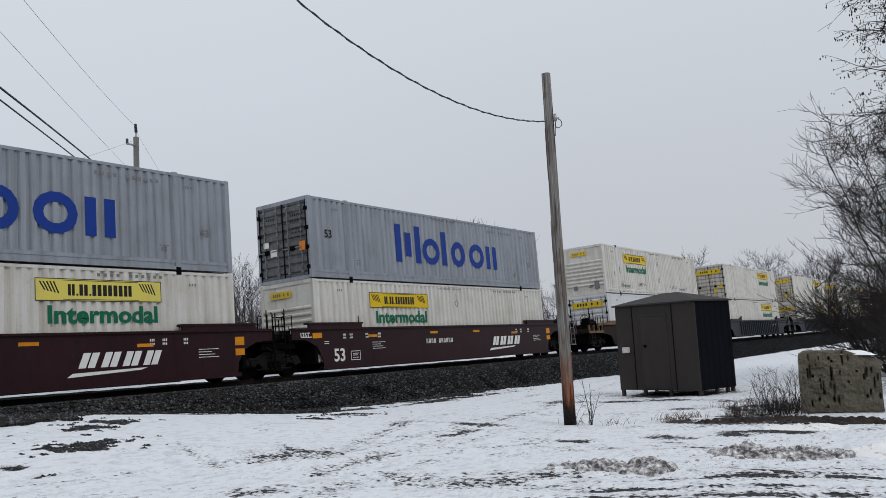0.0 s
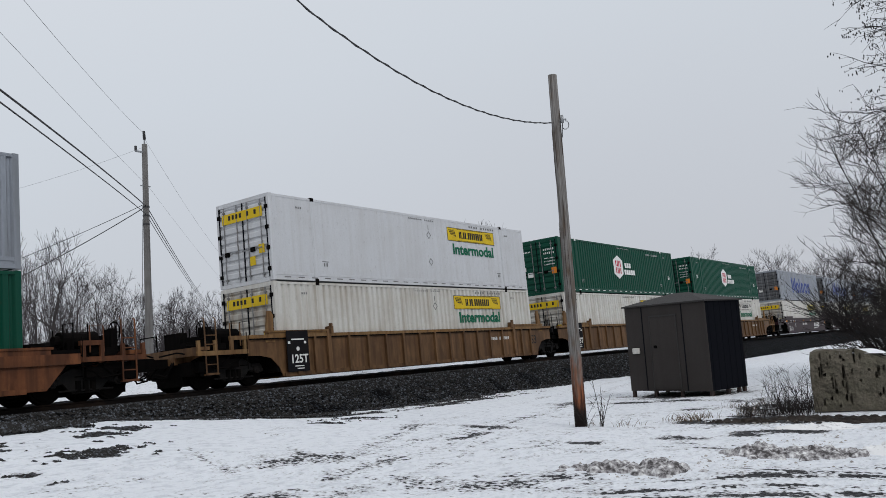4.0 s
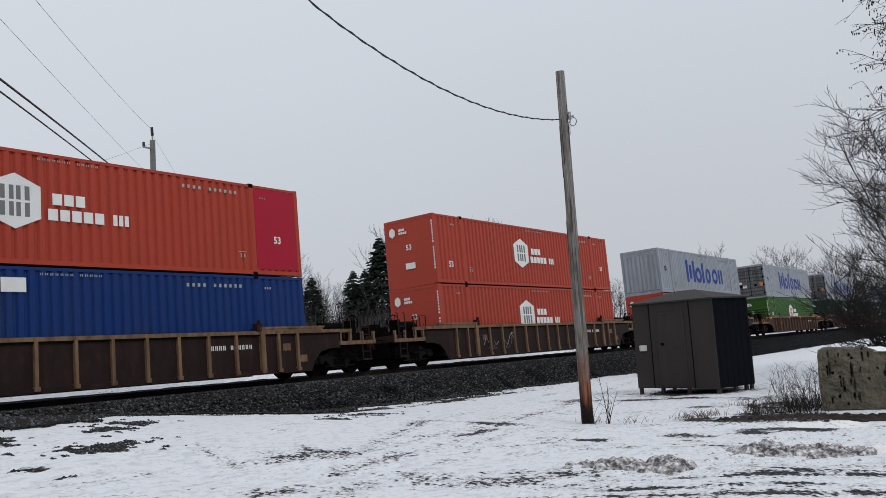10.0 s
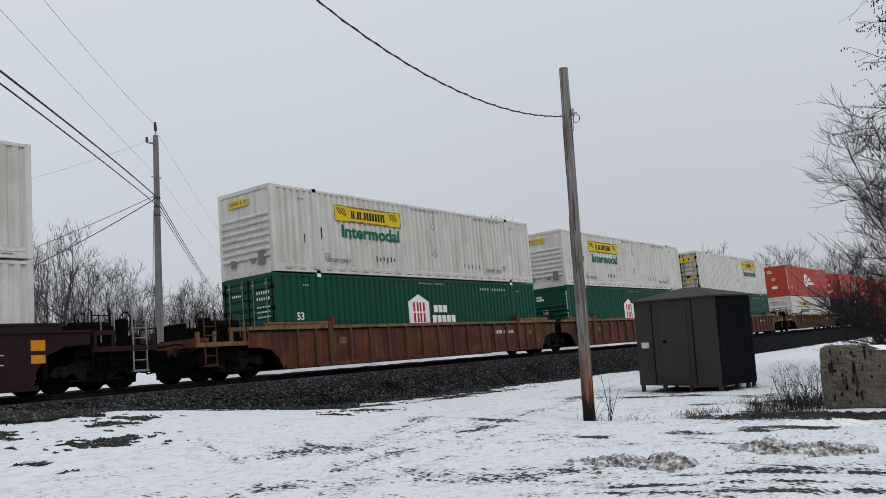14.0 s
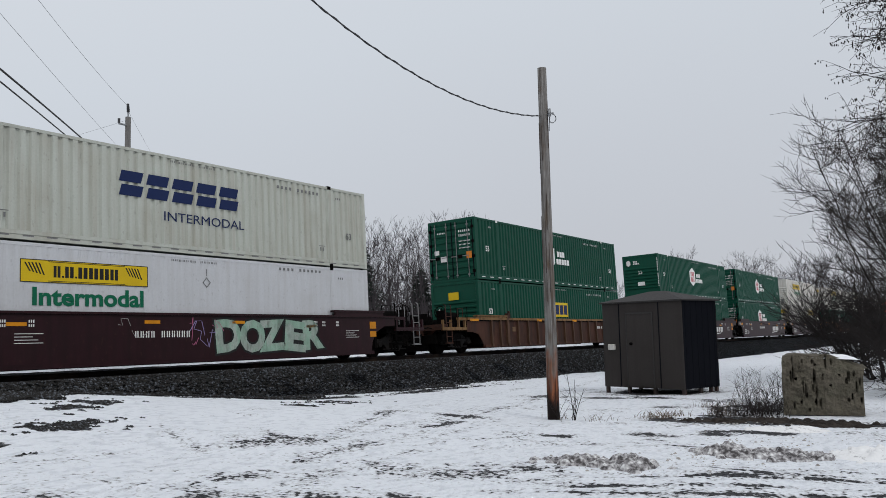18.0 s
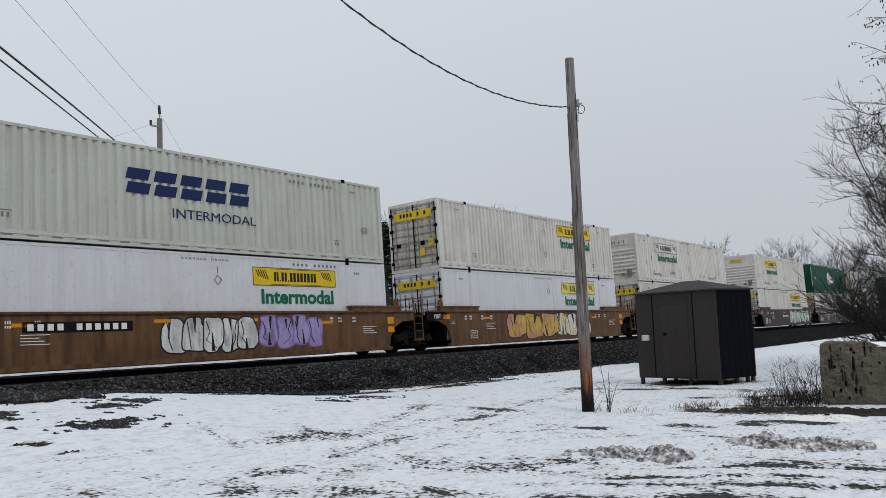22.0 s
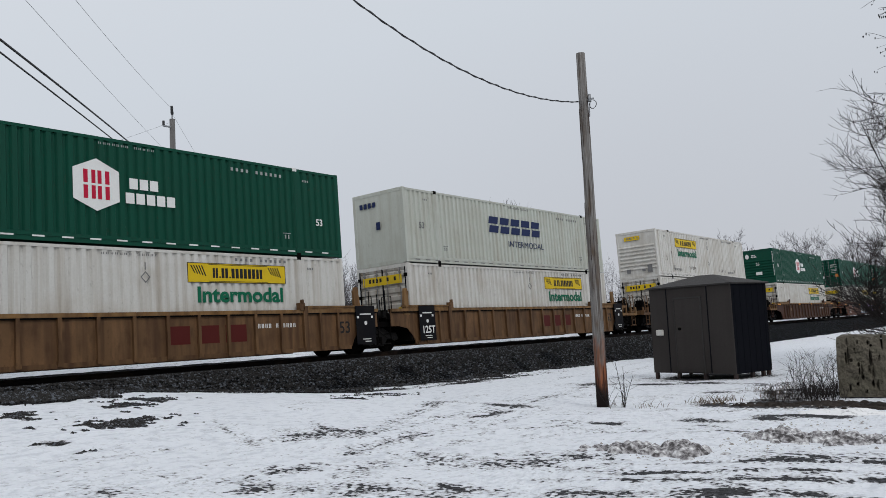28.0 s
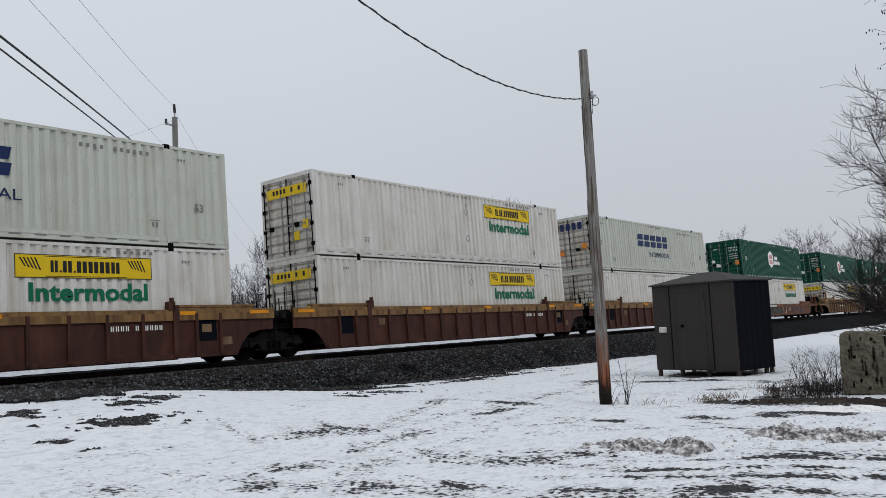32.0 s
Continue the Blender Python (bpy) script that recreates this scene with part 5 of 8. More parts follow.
# heaps of ploughed, dirty snow
def heap_material(name, dirty):
    m = bpy.data.materials.new(name)
    m.use_nodes = True
    n, l = m.node_tree.nodes, m.node_tree.links
    b = n["Principled BSDF"]
    b.inputs["Roughness"].default_value, b.inputs["Specular IOR Level"].default_value = 0.85, 0.2
    co = n.new("ShaderNodeTexCoord")
    t1, t2 = n.new("ShaderNodeTexNoise"), n.new("ShaderNodeTexNoise")
    t1.inputs["Scale"].default_value, t1.inputs["Detail"].default_value = 7.0, 8
    t2.inputs["Scale"].default_value, t2.inputs["Detail"].default_value = 20.0, 6
    r = n.new("ShaderNodeValToRGB")
    e = r.color_ramp.elements
    e[0].color, e[0].position = (0.068, 0.063, 0.064, 1), 0.40 + dirty
    e[1].color, e[1].position = (0.80, 0.80, 0.80, 1), 0.62 + dirty
    q = e.new(0.47 + dirty)
    q.color = (0.245, 0.234, 0.238, 1)
    mx = n.new("ShaderNodeMath")
    mx.operation = "MULTIPLY_ADD"
    mx.inputs[1].default_value = 0.5
    half = n.new("ShaderNodeMath")
    half.operation = "MULTIPLY"
    half.inputs[1].default_value = 0.5
    l.new(co.outputs["Object"], t1.inputs["Vector"])
    l.new(co.outputs["Object"], t2.inputs["Vector"])
    l.new(t2.outputs["Fac"], half.inputs[0])
    l.new(t1.outputs["Fac"], mx.inputs[0])
    l.new(half.outputs[0], mx.inputs[2])
    l.new(mx.outputs[0], r.inputs[0])
    l.new(r.outputs[0], b.inputs["Base Color"])
    bp = n.new("ShaderNodeBump")
    bp.inputs["Strength"].default_value, bp.inputs["Distance"].default_value = 0.8, 0.02
    l.new(t2.outputs["Fac"], bp.inputs["Height"])
    l.new(bp.outputs[0], b.inputs["Normal"])
    return m


HEAP_DIRTY, HEAP_CLEAN = heap_material("dirty_ploughed_snow", 0.010), heap_material("lightly_soiled_snow", -0.16)


def snow_heap(cx, cy, ax, ay, h, lumps, mat, label, turn=0.0, name="snow_mound", kind="snow mound"):
    """A low heap of rounded clods whose rim sinks into the ground."""
    rg = random.Random(int(cx * 1000 - cy * 100))
    balls = []
    for i in range(int(90 * lumps)):
        u, w = rg.gauss(0, 0.55), rg.gauss(0, 0.55)
        r = rg.uniform(0.025, 0.10) * (0.5 + lumps * 0.5)
        balls.append((u * ax * 1.2, w * ay * 1.2, r, rg.uniform(0.25, 1.0) * math.exp(-(u * u + w * w)) * h * 0.62))
    d = 0.024
    nx, ny = int(ax * 4.0 / d), int(ay * 4.0 / d)
    cw, sw = math.cos(turn), math.sin(turn)
    s = Shape()
    for j in range(ny + 1):
        for i in range(nx + 1):
            u, w = (i / nx - 0.5) * 4.0, (j / ny - 0.5) * 4.0
            lx, ly = u * ax, w * ay
            x, y = cx + lx * cw - ly * sw, cy + lx * sw + ly * cw
            n1 = noise.noise(Vector((x * 2.6, y * 2.6, 6.0)))
            n2 = noise.noise(Vector((x * 11, y * 11, 3.0)))
            n3 = noise.noise(Vector((x * 26, y * 26, 1.0)))
            g = math.exp(-((u * u + w * w) * (1.0 + 0.5 * n1)) ** 1.5)
            z = h * g * (0.55 + 0.45 * n1 + lumps * (0.42 * n2 + 0.24 * n3))
            for bx, by, r, bz in balls:
                q = r * r - (lx - bx) ** 2 - (ly - by) ** 2
                if q > 0:
                    z = max(z, bz + 0.75 * math.sqrt(q) + 0.02 * n3)
            s.v.append((x - cx, y - cy, surface(x, y)[0] - 0.035 + z))
    s.f = [(j * (nx + 1) + i, j * (nx + 1) + i + 1, (j + 1) * (nx + 1) + i + 1, (j + 1) * (nx + 1) + i) for j in range(ny) for i in range(nx)]
    ob = tagged(new(name, s.mesh(name, mat, smooth=True)), label, kind)
    ob.matrix_basis = pose(cx, cy, 0)


snow_heap(9.42, -15.32, 0.24, 0.36, 0.16, 0.9, HEAP_DIRTY, "low lumpy heap of dirty ploughed snow")
snow_heap(9.48, -15.92, 0.26, 0.30, 0.19, 1.0, HEAP_DIRTY, "low lumpy heap of dirty ploughed snow")
snow_heap(10.95, -16.70, 0.28, 0.30, 0.20, 0.9, HEAP_DIRTY, "broken heap of dirty ploughed snow in clean snow")
snow_heap(11.05, -17.35, 0.30, 0.42, 0.19, 0.9, HEAP_DIRTY, "broken heap of dirty ploughed snow in clean snow")
snow_heap(13.65, -16.85, 0.30, 0.65, 0.17, 0.12, HEAP_CLEAN, "smooth drift of snow before the concrete block", 0.1)
snow_heap(11.5, -18.3, 0.5, 0.5, 0.22, 0.3, HEAP_CLEAN, "smooth drift of snow beside the lane")

SOIL = material("bare_dark_soil", (0.030, 0.025, 0.022), 0.95, 0, 0.7, 0.5, (0.010, 0.008, 0.007), 0, 9.0, 0.9, 26, spec=0.12, bloom=0.5, bloom_colour=(0.075, 0.062, 0.052))
for x, y, ax, ay, h in ((14.45, -15.45, 0.26, 0.55, 0.10), (14.9, -16.4, 0.34, 0.55, 0.12), (14.55, -17.35, 0.36, 0.55, 0.17)):
    snow_heap(x, y, ax, ay, h, 0.6, SOIL, "low bank of bare dark soil before the concrete block", 0.2, "soil_bank", "soil bank")

# crumbs of snow and grit round the heaps
CLOD = material("snow_crumb", (0.42, 0.40, 0.37), 0.85, 0, 0.6, 0.5, (0.12, 0.105, 0.09), 0, 9, 0.8, 25, spec=0.2)
clods = Shape()
rc = random.Random(12)
for i in range(420):
    px, py, ax, ay = rc.choice(((9.4, -15.8, 0.5, 0.6), (10.8, -17.1, 0.6, 0.7), (12.3, -16.9, 0.5, 0.6), (10.4, -16.6, 0.5, 0.5), (14.3, -15.8, 0.4, 1.0)))
    x, y = rc.gauss(px, ax * 0.8), rc.gauss(py, ay * 0.8)
    z, _ = surface(x, y)
    r = 0.006 + 0.026 * rc.random() ** 3
    k = [(rc.uniform(0.8, 1.1) * r) for _ in range(6)]
    clods.add([(x + k[0], y, z), (x, y + k[1], z), (x - k[2], y, z), (x, y - k[3], z), (x, y, z + 0.7 * k[4]), (x, y, z - k[5])],
              [(0, 1, 4), (1, 2, 4), (2, 3, 4), (3, 0, 4), (1, 0, 5), (2, 1, 5), (3, 2, 5), (0, 3, 5)])
tagged(new("snow_crumbs", clods.mesh("snow_crumbs", CLOD)), "crumbs of dirty snow and grit", "snow", kind="stuff")
# ---------- containers ----------
CL, CW, CH = 16.154, 2.59, 2.896
YN = -CW / 2
POST_A, POST_B = 1.98, 14.17
SHARED = {}


def shared(key, build):
    if key not in SHARED:
        SHARED[key] = build()
    return SHARED[key]


def wall_shape(z0, z1, ridge, pitch=0.279, depth=0.062):
    """A side sheet with upright corrugations between the end posts, flat at the two lifting posts."""
    s = Shape()
    xs = []
    for a, b in ((0.16, POST_A - 0.09), (POST_A + 0.09, POST_B - 0.09), (POST_B + 0.09, CL - 0.16)):
        n = max(1, round((b - a) / pitch))
        p = (b - a) / n
        for i in range(n):
            x = a + i * p
            xs += [(x, 0), (x + p * 0.46, 0), (x + p * 0.60, ridge * depth), (x + p * 0.84, ridge * depth), (x + p, 0)]
    s.v = [(x, YN + 0.008 + d, z) for x, d in xs for z in (z0, z1)]
    s.f = [(2 * i, 2 * i + 2, 2 * i + 3, 2 * i + 1) for i in range(len(xs) - 1)]
    return s


def bars(rows, y=-0.004):
    s = Shape()
    for x0, x1, z0, z1 in rows:
        s.box(x0, x1, YN + y, YN + y + 0.006, z0, z1)
    return s


def slanted(rows, lean, y=-0.005):
    s = Shape()
    for x0, x1, z0, z1 in rows:
        s.slab([(x0, z0), (x1, z0), (x1 + lean * (z1 - z0), z1), (x0 + lean * (z1 - z0), z1)], YN + y, YN + y + 0.006)
    return s


def words(parent, txt, mat, h, x, z, name="lettering", centre=False, y=YN - 0.006, squeeze=1.0, bold=0.03):
    me = text_mesh(txt, mat, h, bold)
    ob = part(name, me, None, parent)
    ob.matrix_basis = Matrix.Translation((x - (words_width(me) * squeeze / 2 if centre else 0), y, z)) @ Matrix.Diagonal((squeeze, 1, 1, 1))
    return ob


def end_words(parent, txt, mat, h, y, z):
    """Lettering on the end sheet at x = 0, read from -x."""
    ob = part("lettering", text_mesh(txt, mat, h), None, parent)
    ob.matrix_basis = Matrix.Translation((-0.012, y, z)) @ Matrix.Rotation(radians(-90), 4, "Z")
    return ob


def end_box(rows, x=-0.008):
    s = Shape()
    for y0, y1, z0, z1 in rows:
        s.box(x, x + 0.010, y0, y1, z0, z1)
    return s


# colour, lower rail height, ridge depth, corrugated, look of the lower rail, words for the label
KINDS = {
    "silver": (P_SILVER, 0.32, 1, True, "silver-grey corrugated steel"), "white": (P_WHITE, 0.30, 1, True, "white corrugated steel"),
    "plain": (P_PLAIN, 0.30, 0.12, True, "smooth white"), "bone": (P_BONE, 0.26, 1, True, "off-white corrugated steel"),
    "green": (P_GREEN, 0.26, 1, True, "dark green corrugated steel"), "empgreen": (P_GREEN, 0.26, 1, True, "dark green corrugated steel"),
    "lime": (P_LIME, 0.26, 1, True, "lime green corrugated steel"), "orange": (P_ORANGE, 0.16, 1, True, "orange-red corrugated steel"),
    "patched": (P_ORANGE, 0.16, 1, True, "orange-red corrugated steel"), "red": (P_RED, 0.16, 1, True, "red corrugated steel"),
    "blue": (P_BLUE, 0.20, 1, True, "blue corrugated steel"),
}


def small_marks(c, kind, mat):
    """Painted numbers and small notices as plain bars, and the length mark."""
    dark = kind in ("silver", "white", "plain", "bone")
    col = I_GREY if dark else I_FAINT
    key = ("marks", kind)

    def build():
        rows = []
        x, up = 11.6, 0.15 if kind in ("white", "plain") else 0.0
        for i, w in enumerate((0.16, 0.16, 0.16, 0.10, 0, 0.14, 0.14, 0.14, 0.14, 0.14, 0.14)):
            if w:
                rows.append((x, x + 0.085, 2.49 + up, 2.59 + 0.9 * up))
            x += 0.19
        for i in range(13):
            if i != 7:
                rows += [(7.35 + i * 0.13, 7.35 + i * 0.13 + 0.020, 2.67, 2.73), (7.40 + i * 0.13, 7.40 + i * 0.13 + 0.020, 2.67, 2.73)]
        for i in range(3):
            rows += [(1.2 + i * 0.10, 1.25 + i * 0.10, 2.46, 2.53), (14.5 + i * 0.10, 14.55 + i * 0.10, 2.46, 2.53)]
        for i in range(2):
            rows += [(2.37 + i * 0.13, 2.42 + i * 0.13, 0.54, 0.66), (13.62 + i * 0.13, 13.67 + i * 0.13, 0.54, 0.66)]
        rows.append((2.3, 2.62, 0.70, 0.72))
        rows.append((13.55, 13.87, 0.70, 0.72))
        return bars(rows).mesh("marking", col)

    part("marking", shared(key, build), None, c, "small illegible painted marks")
    if kind in ("green", "empgreen", "lime", "silver", "orange", "patched", "red", "bone", "blue"):
        words(c, "53", I_WHITE if not dark else I_GREY, 0.22, 15.0, 1.05, "length_mark")
        if kind == "silver":
            words(c, "53", I_BLACK, 0.28, 0.72, 1.45, "length_mark")
        else:
            words(c, "53", I_WHITE if not dark else I_GREY, 0.24, 0.85, 1.35 if kind != "orange" else 0.7, "length_mark")


def logo_panel(c, x, z, style):
    """The haulier's panel: a bordered plate with dark blocks, and the word under it."""
    mat = {"yellow": I_YELLOW, "faded": I_FADED, "pale": P_WHITE}[style]
    lw, lh = 3.62, 0.57
    part("logo_panel", shared(("panel", style), lambda: bars([(0, lw, 0, lh)], -0.004).mesh("logo_panel", mat)), None, c,
         {"yellow": "yellow panel", "faded": "faded yellow panel", "pale": "white panel"}[style]).matrix_basis = Matrix.Translation((x, 0, z))

    def build():
        s = bars([(0, lw, 0, 0.018), (0, lw, lh - 0.018, lh), (0, 0.018, 0, lh), (lw - 0.018, lw, 0, lh), (0.72, 2.9, 0.035, 0.05), (0.72, 2.9, lh - 0.05, lh - 0.035)], -0.008)
        for a in (0.05, 2.86):
            for k in range(5):
                s.slab([(a + 0.05 + k * 0.09, lh - 0.08), (a + 0.09 + k * 0.09, lh - 0.08), (a + 0.22 + k * 0.09, lh - 0.3 - 0.02 * k), (a + 0.18 + k * 0.09, lh - 0.3 - 0.02 * k)], YN - 0.008, YN - 0.002)
        return s.mesh("panel_border", I_BLACK)

    part("panel_border", shared("panel_border", build), None, c, "dark border and stripes").matrix_basis = Matrix.Translation((x, 0, z))

    def blocks():
        rows, q = [], 0.86
        for w in (0.19, 0.05, 0.24, 0.05, 0.27, 0.27, 0.28, 0.24):
            rows.append((q, q + w * 0.40, 0.14, 0.43) if w > 0.1 else (q, q + 0.05, 0.14, 0.19))
            if w > 0.1:
                rows.append((q + w * 0.55, q + w * 0.95, 0.14, 0.43))
            q += w + 0.035
        return bars(rows, -0.009).mesh("logo", I_BLACK)

    part("logo_text_block", shared("logo", blocks), None, c, "row of dark blocks").matrix_basis = Matrix.Translation((x, 0, z))


def big_logo(c, kind):
    if kind == "silver":
        def ring(cx, cz, rx, rz, w):
            s, k = Shape(), 14
            a = [(cx + rx * math.cos(6.2832 * i / k), cz + rz * math.sin(6.2832 * i / k)) for i in range(k)]
            b = [(cx + (rx - w) * math.cos(6.2832 * i / k), cz + (rz - w) * math.sin(6.2832 * i / k)) for i in range(k)]
            for i in range(k):
                m = (i + 1) % k
                s.slab([a[i], a[m], b[m], b[i]], YN - 0.005, YN + 0.001)
            return s

        at = Matrix.Translation((4.72, 0, 0.80))
        for x0, x1, z0, z1 in ((0, 0.36, 0, 1.5), (0.62, 1.0, 0.25, 1.2), (1.26, 1.62, 0, 1.5), (3.12, 3.44, 0, 1.42), (6.58, 6.90, 0, 1.04), (7.14, 7.46, 0, 1.04)):
            part("logo_stroke", shared(("silver_stroke", x0), lambda: Shape().box(x0, x1, YN - 0.005, YN + 0.001, z0, z1).mesh("logo_stroke", I_BLUE)), None, c, "large blue painted stroke").matrix_basis = at
        for cx in (2.34, 4.32, 5.78):
            part("logo_ring", shared(("silver_ring", cx), lambda: ring(cx, 0.53, 0.60 if cx != 4.32 else 0.52, 0.55, 0.27).mesh("logo_ring", I_BLUE)), None, c, "large blue painted ring").matrix_basis = at
    elif kind in ("green", "lime", "orange", "patched", "red"):
        old = kind != "green" and kind != "lime"

        def hexagon():
            return Shape().slab([(0, -0.69), (0.64, -0.40), (0.64, 0.40), (0, 0.69), (-0.64, 0.40), (-0.64, -0.40)], YN - 0.006, YN).mesh("logo_badge", I_WHITE)

        def strokes():
            return bars([(-0.36, -0.24, 0.03, 0.38), (-0.36, -0.24, -0.38, -0.03), (0.24, 0.36, 0.03, 0.38), (0.24, 0.36, -0.38, -0.03), (-0.14, -0.03, -0.38, -0.03), (0.03, 0.14, 0.03, 0.38), (-0.14, -0.03, 0.03, 0.38), (0.03, 0.14, -0.38, -0.03)], -0.010).mesh("badge_stroke", I_GREY if old else I_RED)

        def side_words():
            rows = [(0.12 + i * 0.31, 0.37 + i * 0.31, 0.04, 0.33) for i in range(3)]
            rows += [(i * 0.315, 0.255 + i * 0.315, -0.36, -0.07) for i in range(5)]
            if old:
                rows += [(1.78 + i * 0.17, 1.90 + i * 0.17, -0.36, -0.07) for i in range(3)]
            return bars(rows, -0.006).mesh("logo_text", I_WHITE)

        x, z = (7.27, 1.575) if not old else (6.77, 1.575)
        part("logo_badge", shared("hexagon", hexagon), None, c, "white six-sided badge").matrix_basis = Matrix.Translation((x, 0, z))
        part("badge_stroke", shared(("strokes", old), strokes), None, c, "upright strokes on the badge").matrix_basis = Matrix.Translation((x, 0, z))
        part("logo_text_block", shared(("hubwords", old), side_words), None, c, "two rows of white blocks").matrix_basis = Matrix.Translation((x + 0.82, 0, z - 0.05))
    elif kind == "bone":
        def build():
            rows = [(0.02 + i * 0.87, 0.72 + i * 0.87, 0.0, 0.31) for i in range(5)] + [(0.02 + i * 0.87, 0.72 + i * 0.87, 0.39, 0.70) for i in range(5)]
            return slanted(rows, 0.28).mesh("logo", I_NAVY)

        part("logo", shared("logo_bone", build), None, c, "slanting navy lettering blocks").matrix_basis = Matrix.Translation((5.62, 0, 1.50))
        words(c, "INTERMODAL", I_NAVY, 0.27, 7.07, 0.93, squeeze=3.05 / words_width(text_mesh("INTERMODAL", I_NAVY, 0.27, 0.0)), bold=0.0)
    elif kind in ("empgreen", "blue"):
        part("logo_panel", shared("emp", lambda: bars([(0, 1.56, 0, 0.75)], -0.004).mesh("logo_panel", I_YELLOW)), None, c, "yellow square panel").matrix_basis = Matrix.Translation((2.6 if kind == "blue" else 7.5, 0, 1.26))
        part("logo_text_block", shared("emp_b", lambda: bars([(0.12, 0.50, 0.12, 0.62), (0.60, 0.98, 0.12, 0.62), (1.08, 1.46, 0.12, 0.62)], -0.008).mesh("logo", I_NAVY)), None, c, "dark blocks").matrix_basis = Matrix.Translation((2.6 if kind == "blue" else 7.5, 0, 1.26))


def container(kind, end, logo="", style="yellow"):
    """One 53-foot container. end: what the trailing end shows, doors ("D") or the ribbed front ("F"). logo: where the panel stands."""
    mat, zr, ridge, corr, desc = KINDS[kind]
    c = thing("shipping_container", desc + (" container with closed doors on a rail car" if end == "D" else " container, front wall to the rear"), "shipping container", "containers on the train")
    wall = shared(("wall", kind), lambda: wall_shape(zr, CH - 0.10, ridge).mesh("side_wall", mat))
    part("side_wall", wall, None, c)
    ob = part("side_wall", wall, None, c)
    ob.matrix_basis = Matrix.Translation((CL, 0, 0)) @ Matrix.Rotation(math.pi, 4, "Z")
    for s in (-1, 1):
        y0, y1 = sorted((s * CW / 2, s * (CW / 2 - 0.07)))
        part("bottom_rail", shared(("brail", kind, s), lambda: Shape().box(0.14, CL - 0.14, y0, y1, 0.035, 0.075 + 0.4 * (zr - 0.16)).box(0.14, CL - 0.14, y0 + 0.03 * (s < 0), y1 - 0.03 * (s > 0), 0.075 + 0.4 * (zr - 0.16), zr - 0.10).box(0.14, CL - 0.14, y0 + 0.012 * (s < 0), y1 - 0.012 * (s > 0), zr - 0.10, zr).mesh("bottom_rail", mat)), None, c)
        part("top_rail", shared(("trail", kind, s), lambda: Shape().box(0.14, CL - 0.14, y0, y1, CH - 0.11, CH - 0.03).mesh("top_rail", mat)), None, c)
    post = shared(("post", kind), lambda: Shape().box(0, 0.16, 0, 0.14, 0.02, CH - 0.01).mesh("corner_post", mat, 0.012))
    for x, y in ((0, -CW / 2), (0, CW / 2 - 0.14), (CL - 0.16, -CW / 2), (CL - 0.16, CW / 2 - 0.14)):
        part("corner_post", post, None, c).matrix_basis = Matrix.Translation((x, y, 0))
    lift = shared(("lift", kind), lambda: Shape().box(-0.09, 0.09, 0, 0.10, 0.01, CH - 0.01).box(-0.035, 0.035, -0.006, 0, zr, CH - 0.12).mesh("lift_post", mat))
    for x in (POST_A, POST_B):
        for y in (-CW / 2 - 0.003, CW / 2 - 0.097):
            part("lift_post", lift, None, c).matrix_basis = Matrix.Translation((x, y, 0))
    roof_me = shared(("roof", kind), lambda: Shape().box(0.05, CL - 0.05, -CW / 2 + 0.06, CW / 2 - 0.06, CH - 0.06, CH - 0.035).box(0.16, CL - 0.16, -CW / 2 + 0.08, CW / 2 - 0.08, 0.06, 0.16).mesh("roof_and_floor", mat))
    part("roof_and_floor", roof_me, None, c)
    cast_mat = {"green": I_WHITE, "silver": P_SILVER}.get(kind, IRON)
    cast = shared(("cast", cast_mat.name), lambda: Shape().box(-0.09, 0.09, -0.012, 0.10, -0.012, 0.12).mesh("corner_casting", cast_mat, 0.01))
    dark = shared("cast_dark", lambda: Shape().box(-0.09, 0.09, -0.010, 0.10, -0.022, 0.11).mesh("corner_casting", IRON, 0.01))
    for x in (POST_A, POST_B):
        part("corner_casting", cast, None, c).matrix_basis = Matrix.Translation((x, -CW / 2, CH - 0.115))
        part("corner_casting", dark, None, c).matrix_basis = Matrix.Translation((x, -CW / 2, 0.0))
    part("front_wall", shared(("front", kind), lambda: Shape().box(CL - 0.05, CL - 0.02, -CW / 2 + 0.14, CW / 2 - 0.14, 0.05, CH - 0.05).mesh("front_wall", mat)), None, c)
    if end == "D":
        leaf = shared(("leaf", kind), lambda: door_leaf({"silver": P_DOOR, "white": P_WHITE_DOOR, "bone": P_WHITE_DOOR}.get(kind, mat)))
        for y in (-CW / 2 + 0.14, 0.005):
            d = part("door", leaf, None, c)
            d.matrix_basis = Matrix.Translation((0.03, y, 0.14))
            for k in (0.26, 0.90):
                part("locking_bar", shared("bar", lambda: Shape().tube([(-0.045, 0, 0.02), (-0.045, 0, 2.60)], 0.019, 6).box(-0.07, -0.02, -0.05, 0.05, 0.10, 0.16).box(-0.07, -0.02, -0.05, 0.05, 2.40, 2.46).box(-0.075, -0.05, -0.02, 0.30, 0.98, 1.02).mesh("locking_bar", STEEL_BAR)), None, d).matrix_basis = Matrix.Translation((0, k, 0))
        for side in (-1, 1):
            for k in range(4):
                part("hinge", shared("hinge", lambda: Shape().box(-0.035, 0.01, -0.075, 0.075, 0, 0.13).mesh("hinge", IRON, 0.01)), None, c).matrix_basis = Matrix.Translation((0, side * (CW / 2 - 0.13), 0.34 + k * 0.68))
        for y in (-0.46, 0.80):
            part("handle_catch", shared("catch", lambda: Shape().box(-0.06, 0.0, -0.10, 0.10, 1.05, 1.20).mesh("handle_catch", IRON, 0.01)), None, c, "dark handle catch").matrix_basis = Matrix.Translation((0, y, 0))
